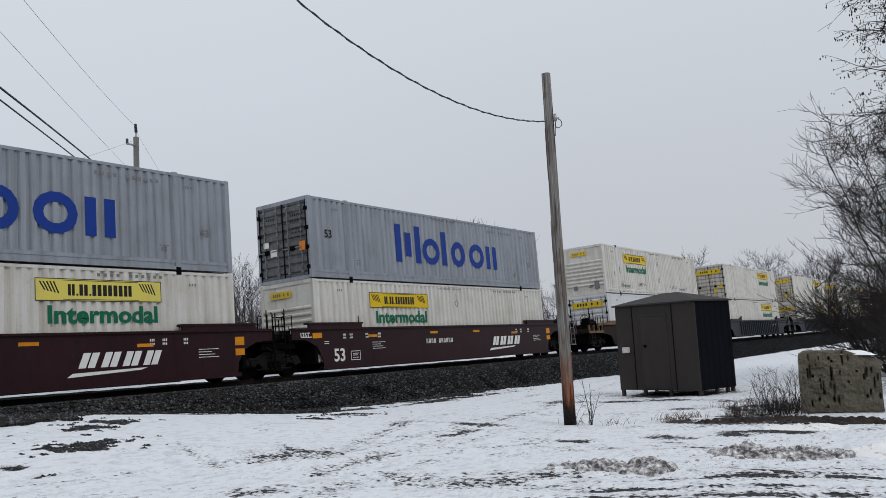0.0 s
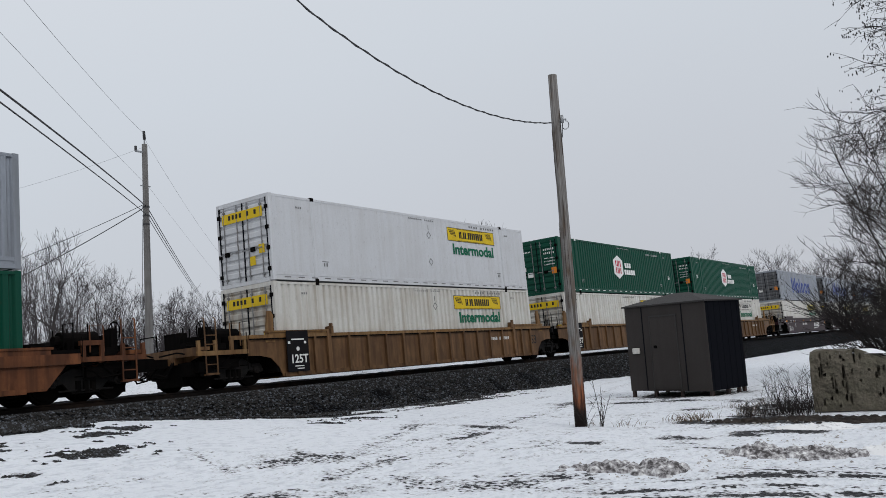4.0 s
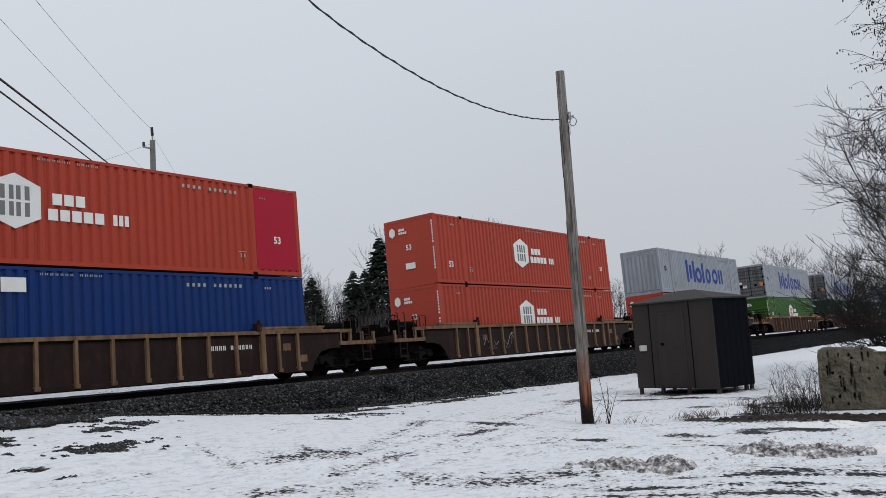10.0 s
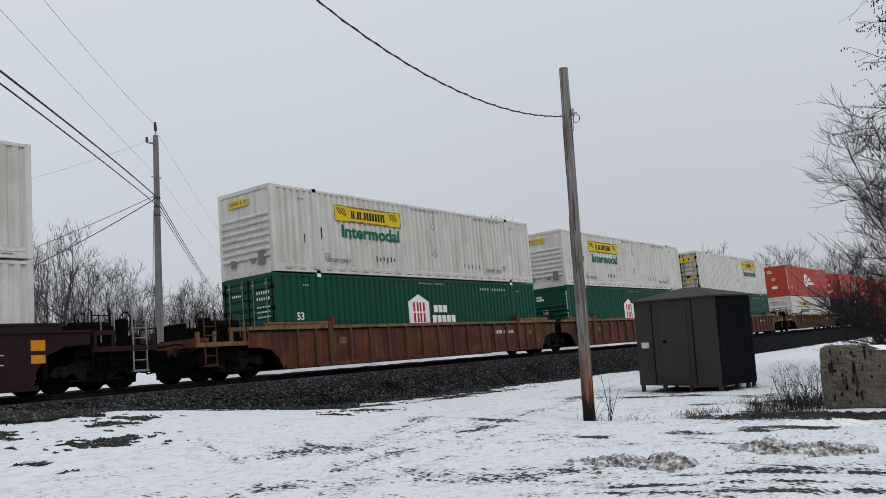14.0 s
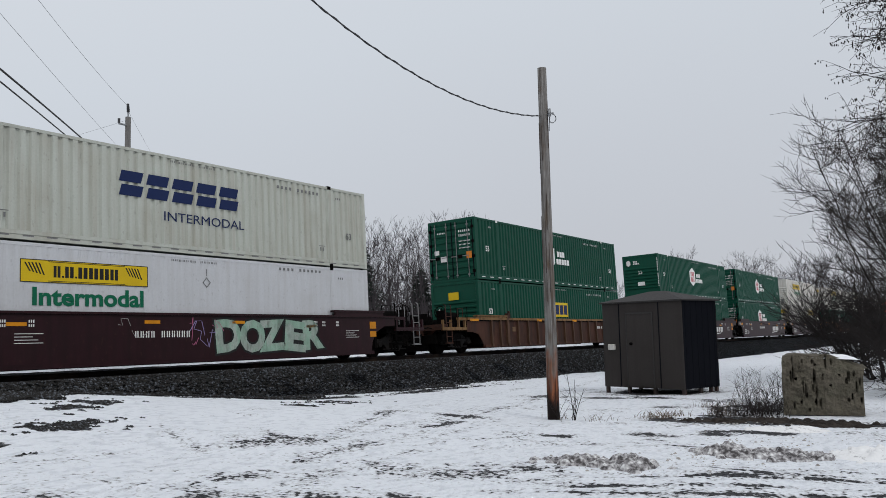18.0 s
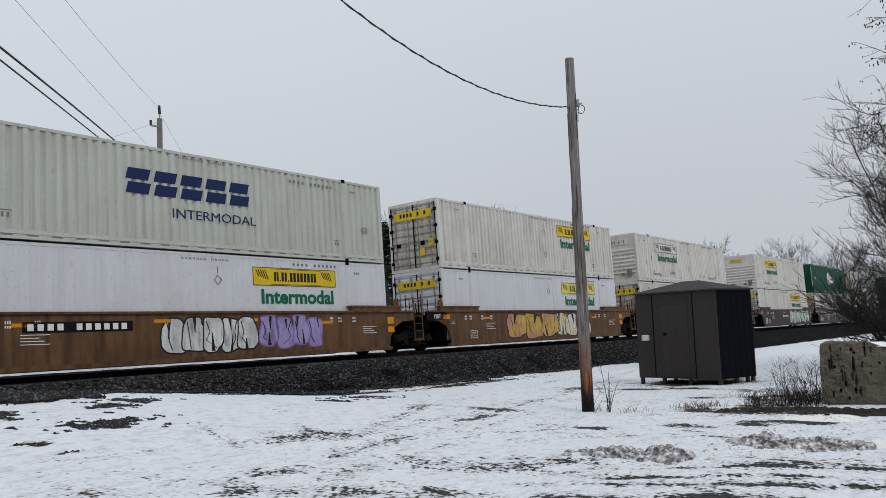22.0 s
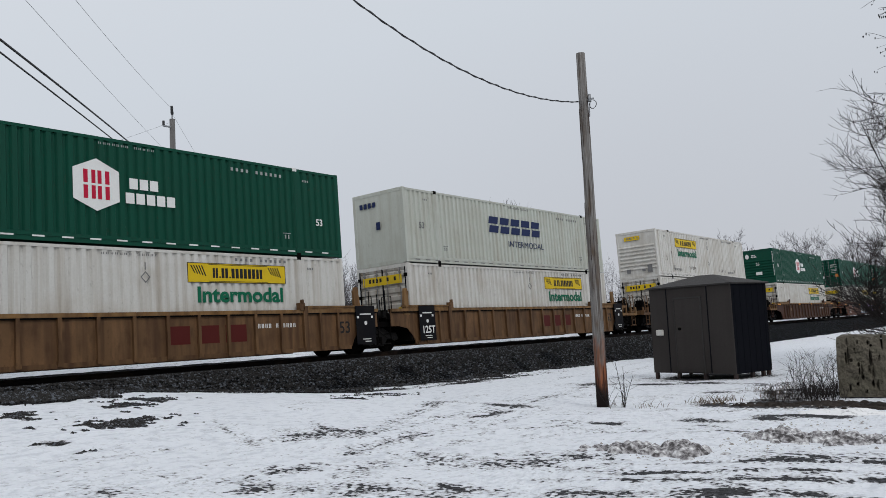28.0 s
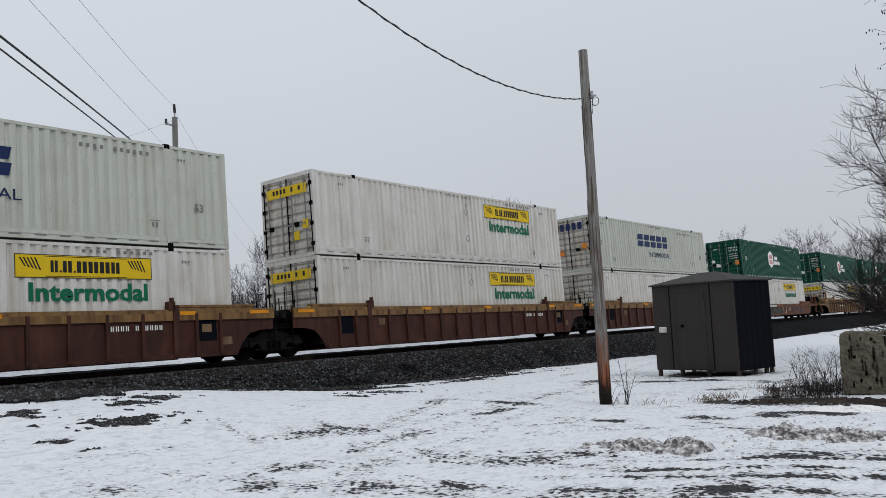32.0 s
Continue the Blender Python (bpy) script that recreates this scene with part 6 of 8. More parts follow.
        for y in (-CW / 2 + 0.145, -0.015, CW / 2 - 0.15):
            part("door_seal", shared("seal", lambda: Shape().box(-0.010, 0.016, -0.022, 0.022, 0.14, 2.76).mesh("door_seal", NEAR_BLACK)), None, c, "dark rubber seal").matrix_basis = Matrix.Translation((-0.004, y, 0))
        part("door_header", shared(("head", kind), lambda: Shape().box(0.0, 0.1, -CW / 2 + 0.14, CW / 2 - 0.14, CH - 0.15, CH - 0.01).mesh("door_header", mat)), None, c)
        part("door_sill", shared(("sillbar", kind), lambda: Shape().box(0.0, 0.1, -CW / 2 + 0.14, CW / 2 - 0.14, 0.0, 0.13).mesh("door_sill", mat)), None, c)
        if kind in ("white", "plain"):
            if style != "pale":
                part("door_panel", shared("yplate", lambda: end_box([(-0.98, 0.98, 2.16, 2.50)], -0.026).mesh("door_panel", I_YELLOW)), None, c, "yellow panel across the doors")
                part("door_logo", shared("yblocks", lambda: end_box([(-0.70 + i * 0.18, -0.60 + i * 0.18, 2.28, 2.43) for i in range(8) if i not in (1, 3)], -0.032).mesh("door_logo", I_BLACK)), None, c)
            part("door_sticker", shared("wstick", lambda: end_box([(-1.0, -0.74, 0.95, 1.25), (-0.55, -0.3, 0.6, 0.9)], -0.03).mesh("door_sticker", I_YELLOW)), None, c, "yellow door stickers")
        elif kind == "bone":
            part("door_logo", shared("bblocks", lambda: end_box([(-0.80 + i * 0.34, -0.56 + i * 0.34, 2.20, 2.56) for i in range(5)], -0.03).mesh("door_logo", I_NAVY)), None, c, "navy lettering blocks on the doors")
            part("door_sticker", shared("gstick", lambda: end_box([(-1.0, -0.72, 1.1, 1.42), (0.35, 0.6, 0.9, 1.2)], -0.03).mesh("door_sticker", I_STICKER)), None, c, "orange door sticker")
        else:
            rows = [(-1.02 + 0.11 * i, -0.975 + 0.11 * i, 2.24 - 0.20 * j, 2.34 - 0.20 * j) for i in range(6) for j in range(2)] + [(-1.02 + 0.07 * i, -0.99 + 0.07 * i, 1.80 - 0.16 * j, 1.85 - 0.16 * j) for i in range(9) for j in range(3)] + [(0.35 + 0.09 * i, 0.39 + 0.09 * i, 2.26, 2.33) for i in range(5)]
            part("door_marking", shared(("dmarks", kind), lambda: end_box(rows, -0.03).mesh("door_marking", I_BLACK if kind == "silver" else I_WHITE)), None, c, "small illegible painted marks")
            part("door_sticker", shared("ostick", lambda: end_box([(-1.08, -0.80, 1.0, 1.32)], -0.03).mesh("door_sticker", I_STICKER)), None, c, "orange door sticker")
            part("door_sticker", shared("ostick2", lambda: end_box([(0.3, 0.62, 0.95, 1.2), (0.7, 0.95, 1.3, 1.5)], -0.03).mesh("door_sticker", I_WHITE)), None, c, "white door stickers")
    else:
        part("end_wall", shared(("endw", kind), lambda: end_wall(mat, kind)), None, c, "closed end wall")
        for z0, z1 in ((0.0, 0.14), (CH - 0.14, CH - 0.01)):
            part("end_rail", shared(("ebar", kind, z0), lambda: end_bar(mat, z0, z1)), None, c)
        if kind == "silver":
            for k in range(8):
                part("end_rib", shared("silver_rib", lambda: Shape().add([(0.03, -0.11, 0), (-0.02, -0.07, 0.03), (-0.02, 0.07, 0.03), (0.03, 0.11, 0), (0.03, -0.11, 2.35), (-0.02, -0.07, 2.32), (-0.02, 0.07, 2.32), (0.03, 0.11, 2.35)],
                    [(0, 1, 5, 4), (1, 2, 6, 5), (2, 3, 7, 6), (0, 3, 2, 1), (4, 5, 6, 7)]).mesh("end_rib", mat)), None, c).matrix_basis = Matrix.Translation((0, -1.01 + k * 0.289, 0.2))
        if kind in ("white", "plain", "green", "lime", "empgreen"):
            for k in range(7):
                part("end_rib", shared(("endrib", kind), lambda: end_rib(mat)), None, c).matrix_basis = Matrix.Translation((0, 0, 0.50 + k * 0.225))
        if kind in ("white", "plain"):
            part("end_plate", shared(("eplate", style), lambda: end_box([(-0.25, 0.75, 2.34, 2.58) if style == "yellow" else (-0.85, 0.85, 2.26, 2.58)], -0.030).mesh("end_plate", I_YELLOW if style == "yellow" else P_WHITE)), None, c, "label plate")
            part("end_logo", shared(("eblocks", style), lambda: end_box([(-0.15 + i * 0.10, -0.09 + i * 0.10, 2.41, 2.52) if style == "yellow" else (-0.6 + i * 0.15, -0.51 + i * 0.15, 2.33, 2.51) for i in range(8) if i not in (1, 3)] + [(0.5, 0.75, 0.35, 0.6), (-0.9, -0.6, 0.3, 0.75), (-0.45, -0.25, 0.4, 0.55)], -0.036).mesh("end_logo", I_GREY)), None, c)
        elif kind in ("green", "lime", "orange", "patched", "red"):
            part("end_badge", shared("ebadge", lambda: end_hex().mesh("end_badge", I_WHITE)), None, c, "small white badge")
            part("end_marking", shared("emarks", lambda: end_box([(0.42 - i * 0.11, 0.50 - i * 0.11, 2.24, 2.34) for i in range(4)] + [(0.42 - i * 0.11, 0.50 - i * 0.11, 2.38, 2.48) for i in range(3)] + [(-0.25, 0.25, 0.75, 1.0)], -0.036).mesh("end_marking", I_WHITE)), None, c, "small white marks")
            end_words(c, "53", I_WHITE, 0.22, 0.2, 1.55)
            part("post_marking", shared("pmarks", lambda: end_box([(-1.25, -1.19, 0.6 + 0.12 * i, 0.68 + 0.12 * i) for i in range(17) if i != 8], -0.006).mesh("post_marking", I_WHITE)), None, c)
        elif kind == "blue":
            part("end_marking", shared("emarks_b", lambda: end_box([(-0.1, 0.35, 0.65, 1.0)], -0.036).mesh("end_marking", I_WHITE)), None, c, "white label")
            end_words(c, "53", I_WHITE, 0.36, 0.45, 1.2)
        elif kind == "empgreen":
            part("end_plate", shared("empend", lambda: end_box([(-0.25, 0.3, 2.05, 2.4)], -0.036).mesh("end_plate", I_YELLOW)), None, c, "yellow panel")
            part("end_diamond", shared("empdia", lambda: Shape().add([(-0.036, 0.85, 1.3), (-0.036, 1.05, 1.5), (-0.036, 0.85, 1.7), (-0.036, 0.65, 1.5), (-0.03, 0.85, 1.5)], [(0, 1, 2, 3), (0, 1, 4), (1, 2, 4), (2, 3, 4), (3, 0, 4)]).mesh("end_diamond", I_WHITE)), None, c, "white diamond placard")
        elif kind == "bone":
            part("end_marking", shared("bend", lambda: end_box([(0.75 - 0.22 * i, 0.90 - 0.22 * i, 2.3, 2.5) for i in range(4)] + [(-0.1, 0.1, 1.4, 1.7)], -0.036).mesh("end_marking", I_NAVY)), None, c, "navy marks")
    if kind in ("white", "plain"):
        if logo:
            x, z = (9.92, 1.98) if logo == "R" else (2.92, 1.89)
            logo_panel(c, x, z, "yellow" if style == "wordless" else style)
            me = text_mesh("Intermodal", I_GREEN, 0.43, 0.045)
            if style != "wordless":
                words(c, "Intermodal", I_GREEN, 0.43, x + 0.28, z - 0.55, squeeze=3.2 / words_width(me), bold=0.045)
            if logo == "L" and kind == "white":
                part("rust_mark", shared("rust_a", lambda: bars([(5.0 + 0.2 * i, 5.05 + 0.2 * i, 0.52 + 0.03 * (i % 3), 0.74 - 0.04 * (i % 2)) for i in range(6)] + [(10.6 + 0.28 * i, 10.64 + 0.28 * i, 0.50, 0.68) for i in range(5)] + [(1.4, 1.44, 1.0, 1.3), (2.2, 2.25, 1.2, 1.6)], -0.003).mesh("rust_mark", P_DARKBROWN)), None, c, "dark rust marks")
                words(c, "TOP LIFT ONLY", I_GREY, 0.13, 2.3, 0.42)
                words(c, "TOP LIFT ONLY", I_GREY, 0.13, 12.2, 0.42)
        part("diamond_mark", shared("diamond", lambda: diamonds().mesh("diamond_mark", I_GREY)), None, c, "faint placard holder").matrix_basis = Matrix.Translation((8.6, 0, 0))
        part("rail_slot", shared("slots_w", lambda: bars([(0.5 + 0.62 * i, 0.78 + 0.62 * i, 0.11, 0.145) for i in range(25)], -0.004).mesh("rail_slot", I_GREY)), None, c, "row of slots in the bottom rail")
    else:
        big_logo(c, kind)
        if kind == "green":
            part("rail_dash", shared("dash_g", lambda: bars([(0.4 + 0.74 * i, 0.70 + 0.74 * i, 0.13, 0.17) for i in range(21)], -0.004).mesh("rail_dash", I_WHITE)), None, c, "row of white reflective dashes")
        if kind == "bone":
            part("rail_slot", shared("slots_w", None), None, c, "row of slots in the bottom rail")
        if kind == "patched":
            part("repair_sheet", shared("patch", lambda: bars([(14.27, 15.98, 0.2, CH - 0.13)], -0.004).mesh("repair_sheet", P_CRIMSON)), None, c, "crimson repainted sheet")
        if kind == "blue":
            part("end_post_paint", shared("bluepost", lambda: Shape().box(-0.004, 0.20, YN - 0.006, YN + 0.15, 0.02, CH - 0.02).mesh("end_post_paint", P_ORANGE)), None, c, "orange corner post")
            part("white_label", bars([(6.4, 7.0, 2.25, 2.6)], -0.005), I_WHITE, c, "white label")
            part("white_label", bars([(0.7, 1.1, 0.9, 1.25)], -0.005), I_WHITE, c, "white label")
    small_marks(c, kind, mat)
    return c


def diamonds():
    s = Shape()
    for z in (1.0, 2.1):
        o = [(-0.15, z), (0, z - 0.16), (0.15, z), (0, z + 0.16)]
        k = [(-0.115, z), (0, z - 0.122), (0.115, z), (0, z + 0.122)]
        for i in range(4):
            j = (i + 1) % 4
            s.slab([o[i], o[j], k[j], k[i]], YN - 0.004, YN + 0.002)
    s.box(-0.015, 0.015, YN - 0.004, YN + 0.002, 2.3, 2.5)
    return s


def end_hex():
    s = Shape()
    k = 0.17
    ring = [(0.85 + k * math.sin(a * math.pi / 3), 2.36 + 1.25 * k * math.cos(a * math.pi / 3)) for a in range(6)]
    s.v = [(-0.036, y, z) for y, z in ring] + [(-0.028, y, z) for y, z in ring]
    s.f = [tuple(range(6)), tuple(range(11, 5, -1))] + [(i, (i + 1) % 6, (i + 1) % 6 + 6, i + 6) for i in range(6)]
    return s


def door_leaf(mat):
    """A door sheet pressed into eight shallow level swages."""
    w, h = CW / 2 - 0.145, 2.62
    out = [(0.05, 0.0), (-0.012, 0.0), (-0.012, 0.09)]
    for i in range(8):
        z = 0.12 + i * 0.305
        out += [(0.022, z), (-0.022, z + 0.05), (-0.022, z + 0.19), (0.022, z + 0.24)]
    out += [(-0.012, h - 0.07), (-0.012, h), (0.05, h)]
    return Shape().slab(out, 0.0, w).mesh("door", mat)


def end_rib(mat):
    y0, y1 = -CW / 2 + 0.14, CW / 2 - 0.14
    return Shape().add([(0.03, y0, 0), (-0.030, y0, 0.05), (-0.030, y0, 0.10), (0.03, y0, 0.15), (0.03, y1, 0), (-0.030, y1, 0.05), (-0.030, y1, 0.10), (0.03, y1, 0.15)],
                       [(0, 1, 5, 4), (1, 2, 6, 5), (2, 3, 7, 6), (0, 3, 2, 1), (4, 5, 6, 7), (0, 4, 7, 3)]).mesh("end_rib", mat)


def end_wall(mat, kind):
    y0, y1 = -CW / 2 + 0.14, CW / 2 - 0.14
    x0 = 0.012 if kind in ("orange", "patched", "red", "blue", "bone") else 0.03
    return Shape().box(x0, 0.06, y0, y1, 0.12, CH - 0.12).mesh("end_wall", mat)


def end_bar(mat, z0, z1):
    y0, y1 = -CW / 2 + 0.14, CW / 2 - 0.14
    return Shape().box(0.0, 0.05, y0, y1, z0, z1).mesh("end_rail", mat)


CONTAINERS = {}


def load(kind, end, logo, style, m):
    key = (kind, end, logo, style)
    if key not in CONTAINERS:
        c = CONTAINERS[key] = container(*key)
        c.matrix_basis = m
        return c
    return copy_thing(CONTAINERS[key], m)


# ---------- well cars: local x = 0 at the trailing end of the load, z = 0 on the rails ----------
def truck_parts(car, x):
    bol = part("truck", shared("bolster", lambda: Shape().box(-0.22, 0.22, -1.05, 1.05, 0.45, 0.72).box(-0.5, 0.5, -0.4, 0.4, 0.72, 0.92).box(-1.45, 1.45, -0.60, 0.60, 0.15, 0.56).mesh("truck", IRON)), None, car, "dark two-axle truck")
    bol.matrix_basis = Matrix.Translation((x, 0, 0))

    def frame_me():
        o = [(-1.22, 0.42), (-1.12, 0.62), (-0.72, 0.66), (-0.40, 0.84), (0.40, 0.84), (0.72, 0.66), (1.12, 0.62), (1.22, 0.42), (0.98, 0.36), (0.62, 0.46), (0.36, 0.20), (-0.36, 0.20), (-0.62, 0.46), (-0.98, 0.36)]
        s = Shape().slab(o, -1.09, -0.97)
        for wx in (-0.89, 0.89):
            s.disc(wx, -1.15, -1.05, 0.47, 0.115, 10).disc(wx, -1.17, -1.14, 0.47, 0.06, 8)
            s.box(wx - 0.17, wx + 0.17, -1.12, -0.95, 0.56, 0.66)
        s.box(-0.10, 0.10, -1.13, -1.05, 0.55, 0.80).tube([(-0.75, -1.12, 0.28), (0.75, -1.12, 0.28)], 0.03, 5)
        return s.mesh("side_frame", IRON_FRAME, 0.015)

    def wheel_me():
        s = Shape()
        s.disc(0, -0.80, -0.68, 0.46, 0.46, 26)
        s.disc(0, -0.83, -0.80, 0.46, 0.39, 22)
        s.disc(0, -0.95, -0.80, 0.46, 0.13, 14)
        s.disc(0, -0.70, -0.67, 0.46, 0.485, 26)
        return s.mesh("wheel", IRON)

    def spring_me():
        s = Shape()
        for k in (-0.2, 0, 0.2):
            s.tube([(k, -1.08, 0.24), (k, -1.08, 0.52)], 0.08, 8)
        return s.mesh("spring_nest", IRON)

    for turn in (0, math.pi):
        r = Matrix.Rotation(turn, 4, "Z")
        part("side_frame", shared("sideframe", frame_me), None, bol).matrix_basis = r
        part("spring_nest", shared("spring", spring_me), None, bol).matrix_basis = r
        for wx in (-0.89, 0.89):
            part("wheel", shared("wheel", wheel_me), None, bol).matrix_basis = r @ Matrix.Translation((wx, 0, 0))


def bounded(lo, hi, step):
    n = round((hi - lo) / step)
    return [lo + (hi - lo) * i / n for i in range(n + 1)]


SIDES = {
    # lower edge, web top, chord top, end-step top, nose x, cut
    "ribbed": dict(z0=0.20, zc=1.395, z1=1.50, zs=1.62, nose=-1.36, cut=[(0.0, 0.20), (-0.16, 0.50), (-0.46, 0.78), (-0.9, 0.87), (-1.36, 0.88)]),
    "smooth": dict(z0=0.14, zc=1.46, z1=1.52, zs=1.70, nose=-1.30, cut=[(0.15, 0.14), (0.08, 0.55), (-0.16, 0.91), (-0.66, 1.13), (-1.30, 1.16)]),
    "slim": dict(z0=0.30, zc=0.92, z1=1.18, zs=1.36, nose=-1.30, cut=[(-0.45, 0.32), (-1.0, 0.95), (-1.30, 1.0)]),
}


def side_meshes(kind, mat, rib_mat, chord_mat):
    d = SIDES[kind]
    y = -1.47
    web = Shape()
    cut = d["cut"]
    # lower edge from nose to nose, then the top back again
    lower = [(x, z) for x, z in cut[::-1]] + [(CL - x, z) for x, z in cut]
    upper = [(CL - d["nose"], d["z1"] - 0.02), (d["nose"], d["z1"] - 0.02)]
    web.slab(lower + upper, y, y + 0.03)
    chord = Shape()
    chord.box(d["nose"], CL - d["nose"], y - 0.07, y + 0.10, d["zc"], d["z1"])
    low = Shape().box(0.05, CL - 0.05, y - 0.05, y + 0.12, d["z0"] - 0.02, d["z0"] + 0.10)
    steps_ = []
    for a, b in ((-0.55, 2.12), (CL - 2.12, CL + 0.55)):
        steps_.append(Shape().box(a, b, y - 0.06, y + 0.02, d["z1"], d["zs"] - 0.06).box(a - 0.05, b + 0.05, y - 0.09, y + 0.14, d["zs"] - 0.06, d["zs"]).mesh("end_step", chord_mat))
    return web.mesh("side_plate", mat), chord.mesh("top_chord", chord_mat), low.mesh("bottom_chord", mat), steps_


def chord_paint(kind, mat):
    """The top chord of the ribbed cars is bleached lighter than the side sheets."""
    if kind != "ribbed":
        return mat
    return {P_BROWN: P_CHORD, P_OXIDE: P_CHORD, P_RUST: P_CHORD, P_TAN: P_CHORD, P_DARKBROWN: P_BEIGE}.get(mat, mat)


def well_car(kind, mat, rib_mat, front_coupler, rear_coupler, panel, tone, ribs=1.0, extra=""):
    car = thing("well_car", tone + " railway well car carrying two stacked containers", "railway car", "cars of the train")
    web, chord, low, step = shared(("sides", kind, mat.name), lambda: side_meshes(kind, mat, rib_mat, chord_paint(kind, mat)))
    d = SIDES[kind]
    for turn in (False, True):
        m = Matrix.Identity(4) if not turn else Matrix.Translation((CL, 0, 0)) @ Matrix.Rotation(math.pi, 4, "Z")
        for nm, me in (("side_plate", web), ("top_chord", chord), ("bottom_chord", low), ("end_step", step[0]), ("end_step", step[1])):
            part(nm, me, None, car).matrix_basis = m
    if kind == "ribbed":
        rib = shared(("rib", rib_mat.name), lambda: Shape().box(-0.045, 0.045, -1.56, -1.47, 0.26, 1.393).box(-0.07, 0.07, -1.58, -1.47, 0.22, 0.33).mesh("rib", rib_mat))
        for x in bounded(2.08, CL - 2.08, ribs):
            part("rib", rib, None, car).matrix_basis = Matrix.Translation((x, 0, 0))
        wide = shared(("widerib", rib_mat.name), lambda: Shape().box(-0.09, 0.09, -1.57, -1.47, 0.24, 1.62).mesh("wide_rib", rib_mat))
        for x in (2.08, CL - 2.08):
            part("wide_rib", wide, None, car).matrix_basis = Matrix.Translation((x, 0, 0))
        if mat is not P_SLATE:
            for x in (0.62, 1.42, CL - 1.42, CL - 0.62):
                part("rib", rib, None, car).matrix_basis = Matrix.Translation((x, 0, 0))
            # flat plate: the shade inside an opening is painted, nothing is cut
            pocket = shared("pocket", lambda: Shape().box(-0.30, 0.30, -1.476, -1.47, 0.62, 1.22).mesh("side_pocket", NEAR_BLACK))
            if extra == "pockets":
                part("upper_band", shared("upperband", lambda: Shape().box(-1.36, CL + 1.36, -1.540, -1.47, 1.20, 1.394).mesh("upper_band", P_CHORD)), None, car, "bleached band under the top chord")
            for x in (1.02, CL - 1.02) if extra == "pockets" else ():
                part("side_pocket", pocket, None, car, "dark plate painted as the shade of a side opening").matrix_basis = Matrix.Translation((x, 0, 0))
        if mat in (P_DARKBROWN, P_BROWN, P_RUST, P_OXIDE):
            for x, z in ((CL - 1.05, 0.98), (CL - 0.35, 0.60), (2.75, 0.98)):
                part("notice_plate", shared("notice", lambda: Shape().box(-0.16, 0.16, -1.479, -1.47, -0.11, 0.11).mesh("notice_plate", P_BEIGE)), None, car, "small pale notice plate").matrix_basis = Matrix.Translation((x, 0, z))
        if mat is P_TAN and (panel != 1 or extra == "red"):
            part("logo", shared("redblocks", lambda: Shape().add(*boxes([(9.05 + i * 0.98, 9.80 + i * 0.98, -1.477, -1.47, 0.60, 1.10) for i in range(3)])).mesh("logo", I_BRICK)), None, car, "three faded red blocks")
        # near-black strip along the whole underside of the top chord
        seam = shared(("seam", mat.name), lambda: Shape().box(-1.3, CL + 1.3, -1.535, -1.47, 1.355, 1.393).mesh("chord_lip", IRON))
        if extra != "pockets":
            part("chord_lip", seam, None, car, "near-black strip under the top chord")
        lock = shared(("locklug", mat.name), lambda: Shape().box(-0.10, 0.10, -1.57, -1.38, 1.48, 1.72).box(-0.04, 0.04, -1.60, -1.50, 1.70, 1.82).mesh("container_guide", mat))
        for x in (2.2, CL - 2.2):
            part("container_guide", lock, None, car).matrix_basis = Matrix.Translation((x, 0, 0))
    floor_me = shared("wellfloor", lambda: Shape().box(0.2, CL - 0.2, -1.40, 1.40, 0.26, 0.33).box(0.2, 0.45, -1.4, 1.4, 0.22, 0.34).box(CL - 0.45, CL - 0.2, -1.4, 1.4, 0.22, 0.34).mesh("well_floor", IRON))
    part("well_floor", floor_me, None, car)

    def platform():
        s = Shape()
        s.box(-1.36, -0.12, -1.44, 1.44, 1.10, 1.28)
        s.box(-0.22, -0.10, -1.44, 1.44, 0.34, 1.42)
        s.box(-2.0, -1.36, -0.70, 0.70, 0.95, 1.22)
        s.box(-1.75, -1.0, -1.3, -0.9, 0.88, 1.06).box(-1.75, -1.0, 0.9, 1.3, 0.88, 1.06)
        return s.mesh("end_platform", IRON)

    def tackle():
        """Brake gear, hoses and grab irons on the end platform."""
        s = Shape()
        s.tube([(-1.2, -1.40, 1.30), (-1.2, -1.40, 1.95), (-1.2, -0.95, 1.95), (-1.2, -0.95, 1.30)], 0.018, 5)
        s.tube([(-1.0, -0.9, 1.34), (-1.0, 0.9, 1.34)], 0.06, 8)
        s.box(-0.9, -0.5, -0.6, 0.1, 1.30, 1.52)
        s.tube([(-0.55, 0.2, 1.42), (-0.55, 0.95, 1.42)], 0.13, 10)
        for z in (0.62, 0.88, 1.14):
            s.tube([(-1.40, -1.46, z), (-1.40, -1.02, z)], 0.016, 5)
        s.tube([(-1.40, -1.46, 0.5), (-1.40, -1.46, 1.6)], 0.016, 5)
        s.tube([(-1.40, -1.02, 0.5), (-1.40, -1.02, 1.6)], 0.016, 5)
        return s.mesh("brake_gear", IRON)

    for turn in (False, True):
        m = Matrix.Identity(4) if not turn else Matrix.Translation((CL, 0, 0)) @ Matrix.Diagonal((-1, 1, 1, 1))
        part("end_platform", shared(("plat", kind, mat.name), platform), None, car).matrix_basis = m
        part("brake_gear", shared("tackle", tackle), None, car, "dark brake gear and grab irons").matrix_basis = m

    def draft():
        s = Shape()
        s.box(-3.25, -1.9, -0.45, 0.45, 0.78, 1.16)
        s.box(-3.20, -2.75, -1.42, 1.42, 1.12, 1.22)
        s.box(-3.24, -3.18, -1.42, 1.42, 0.98, 1.22)
        return s.mesh("draft_sill", mat)

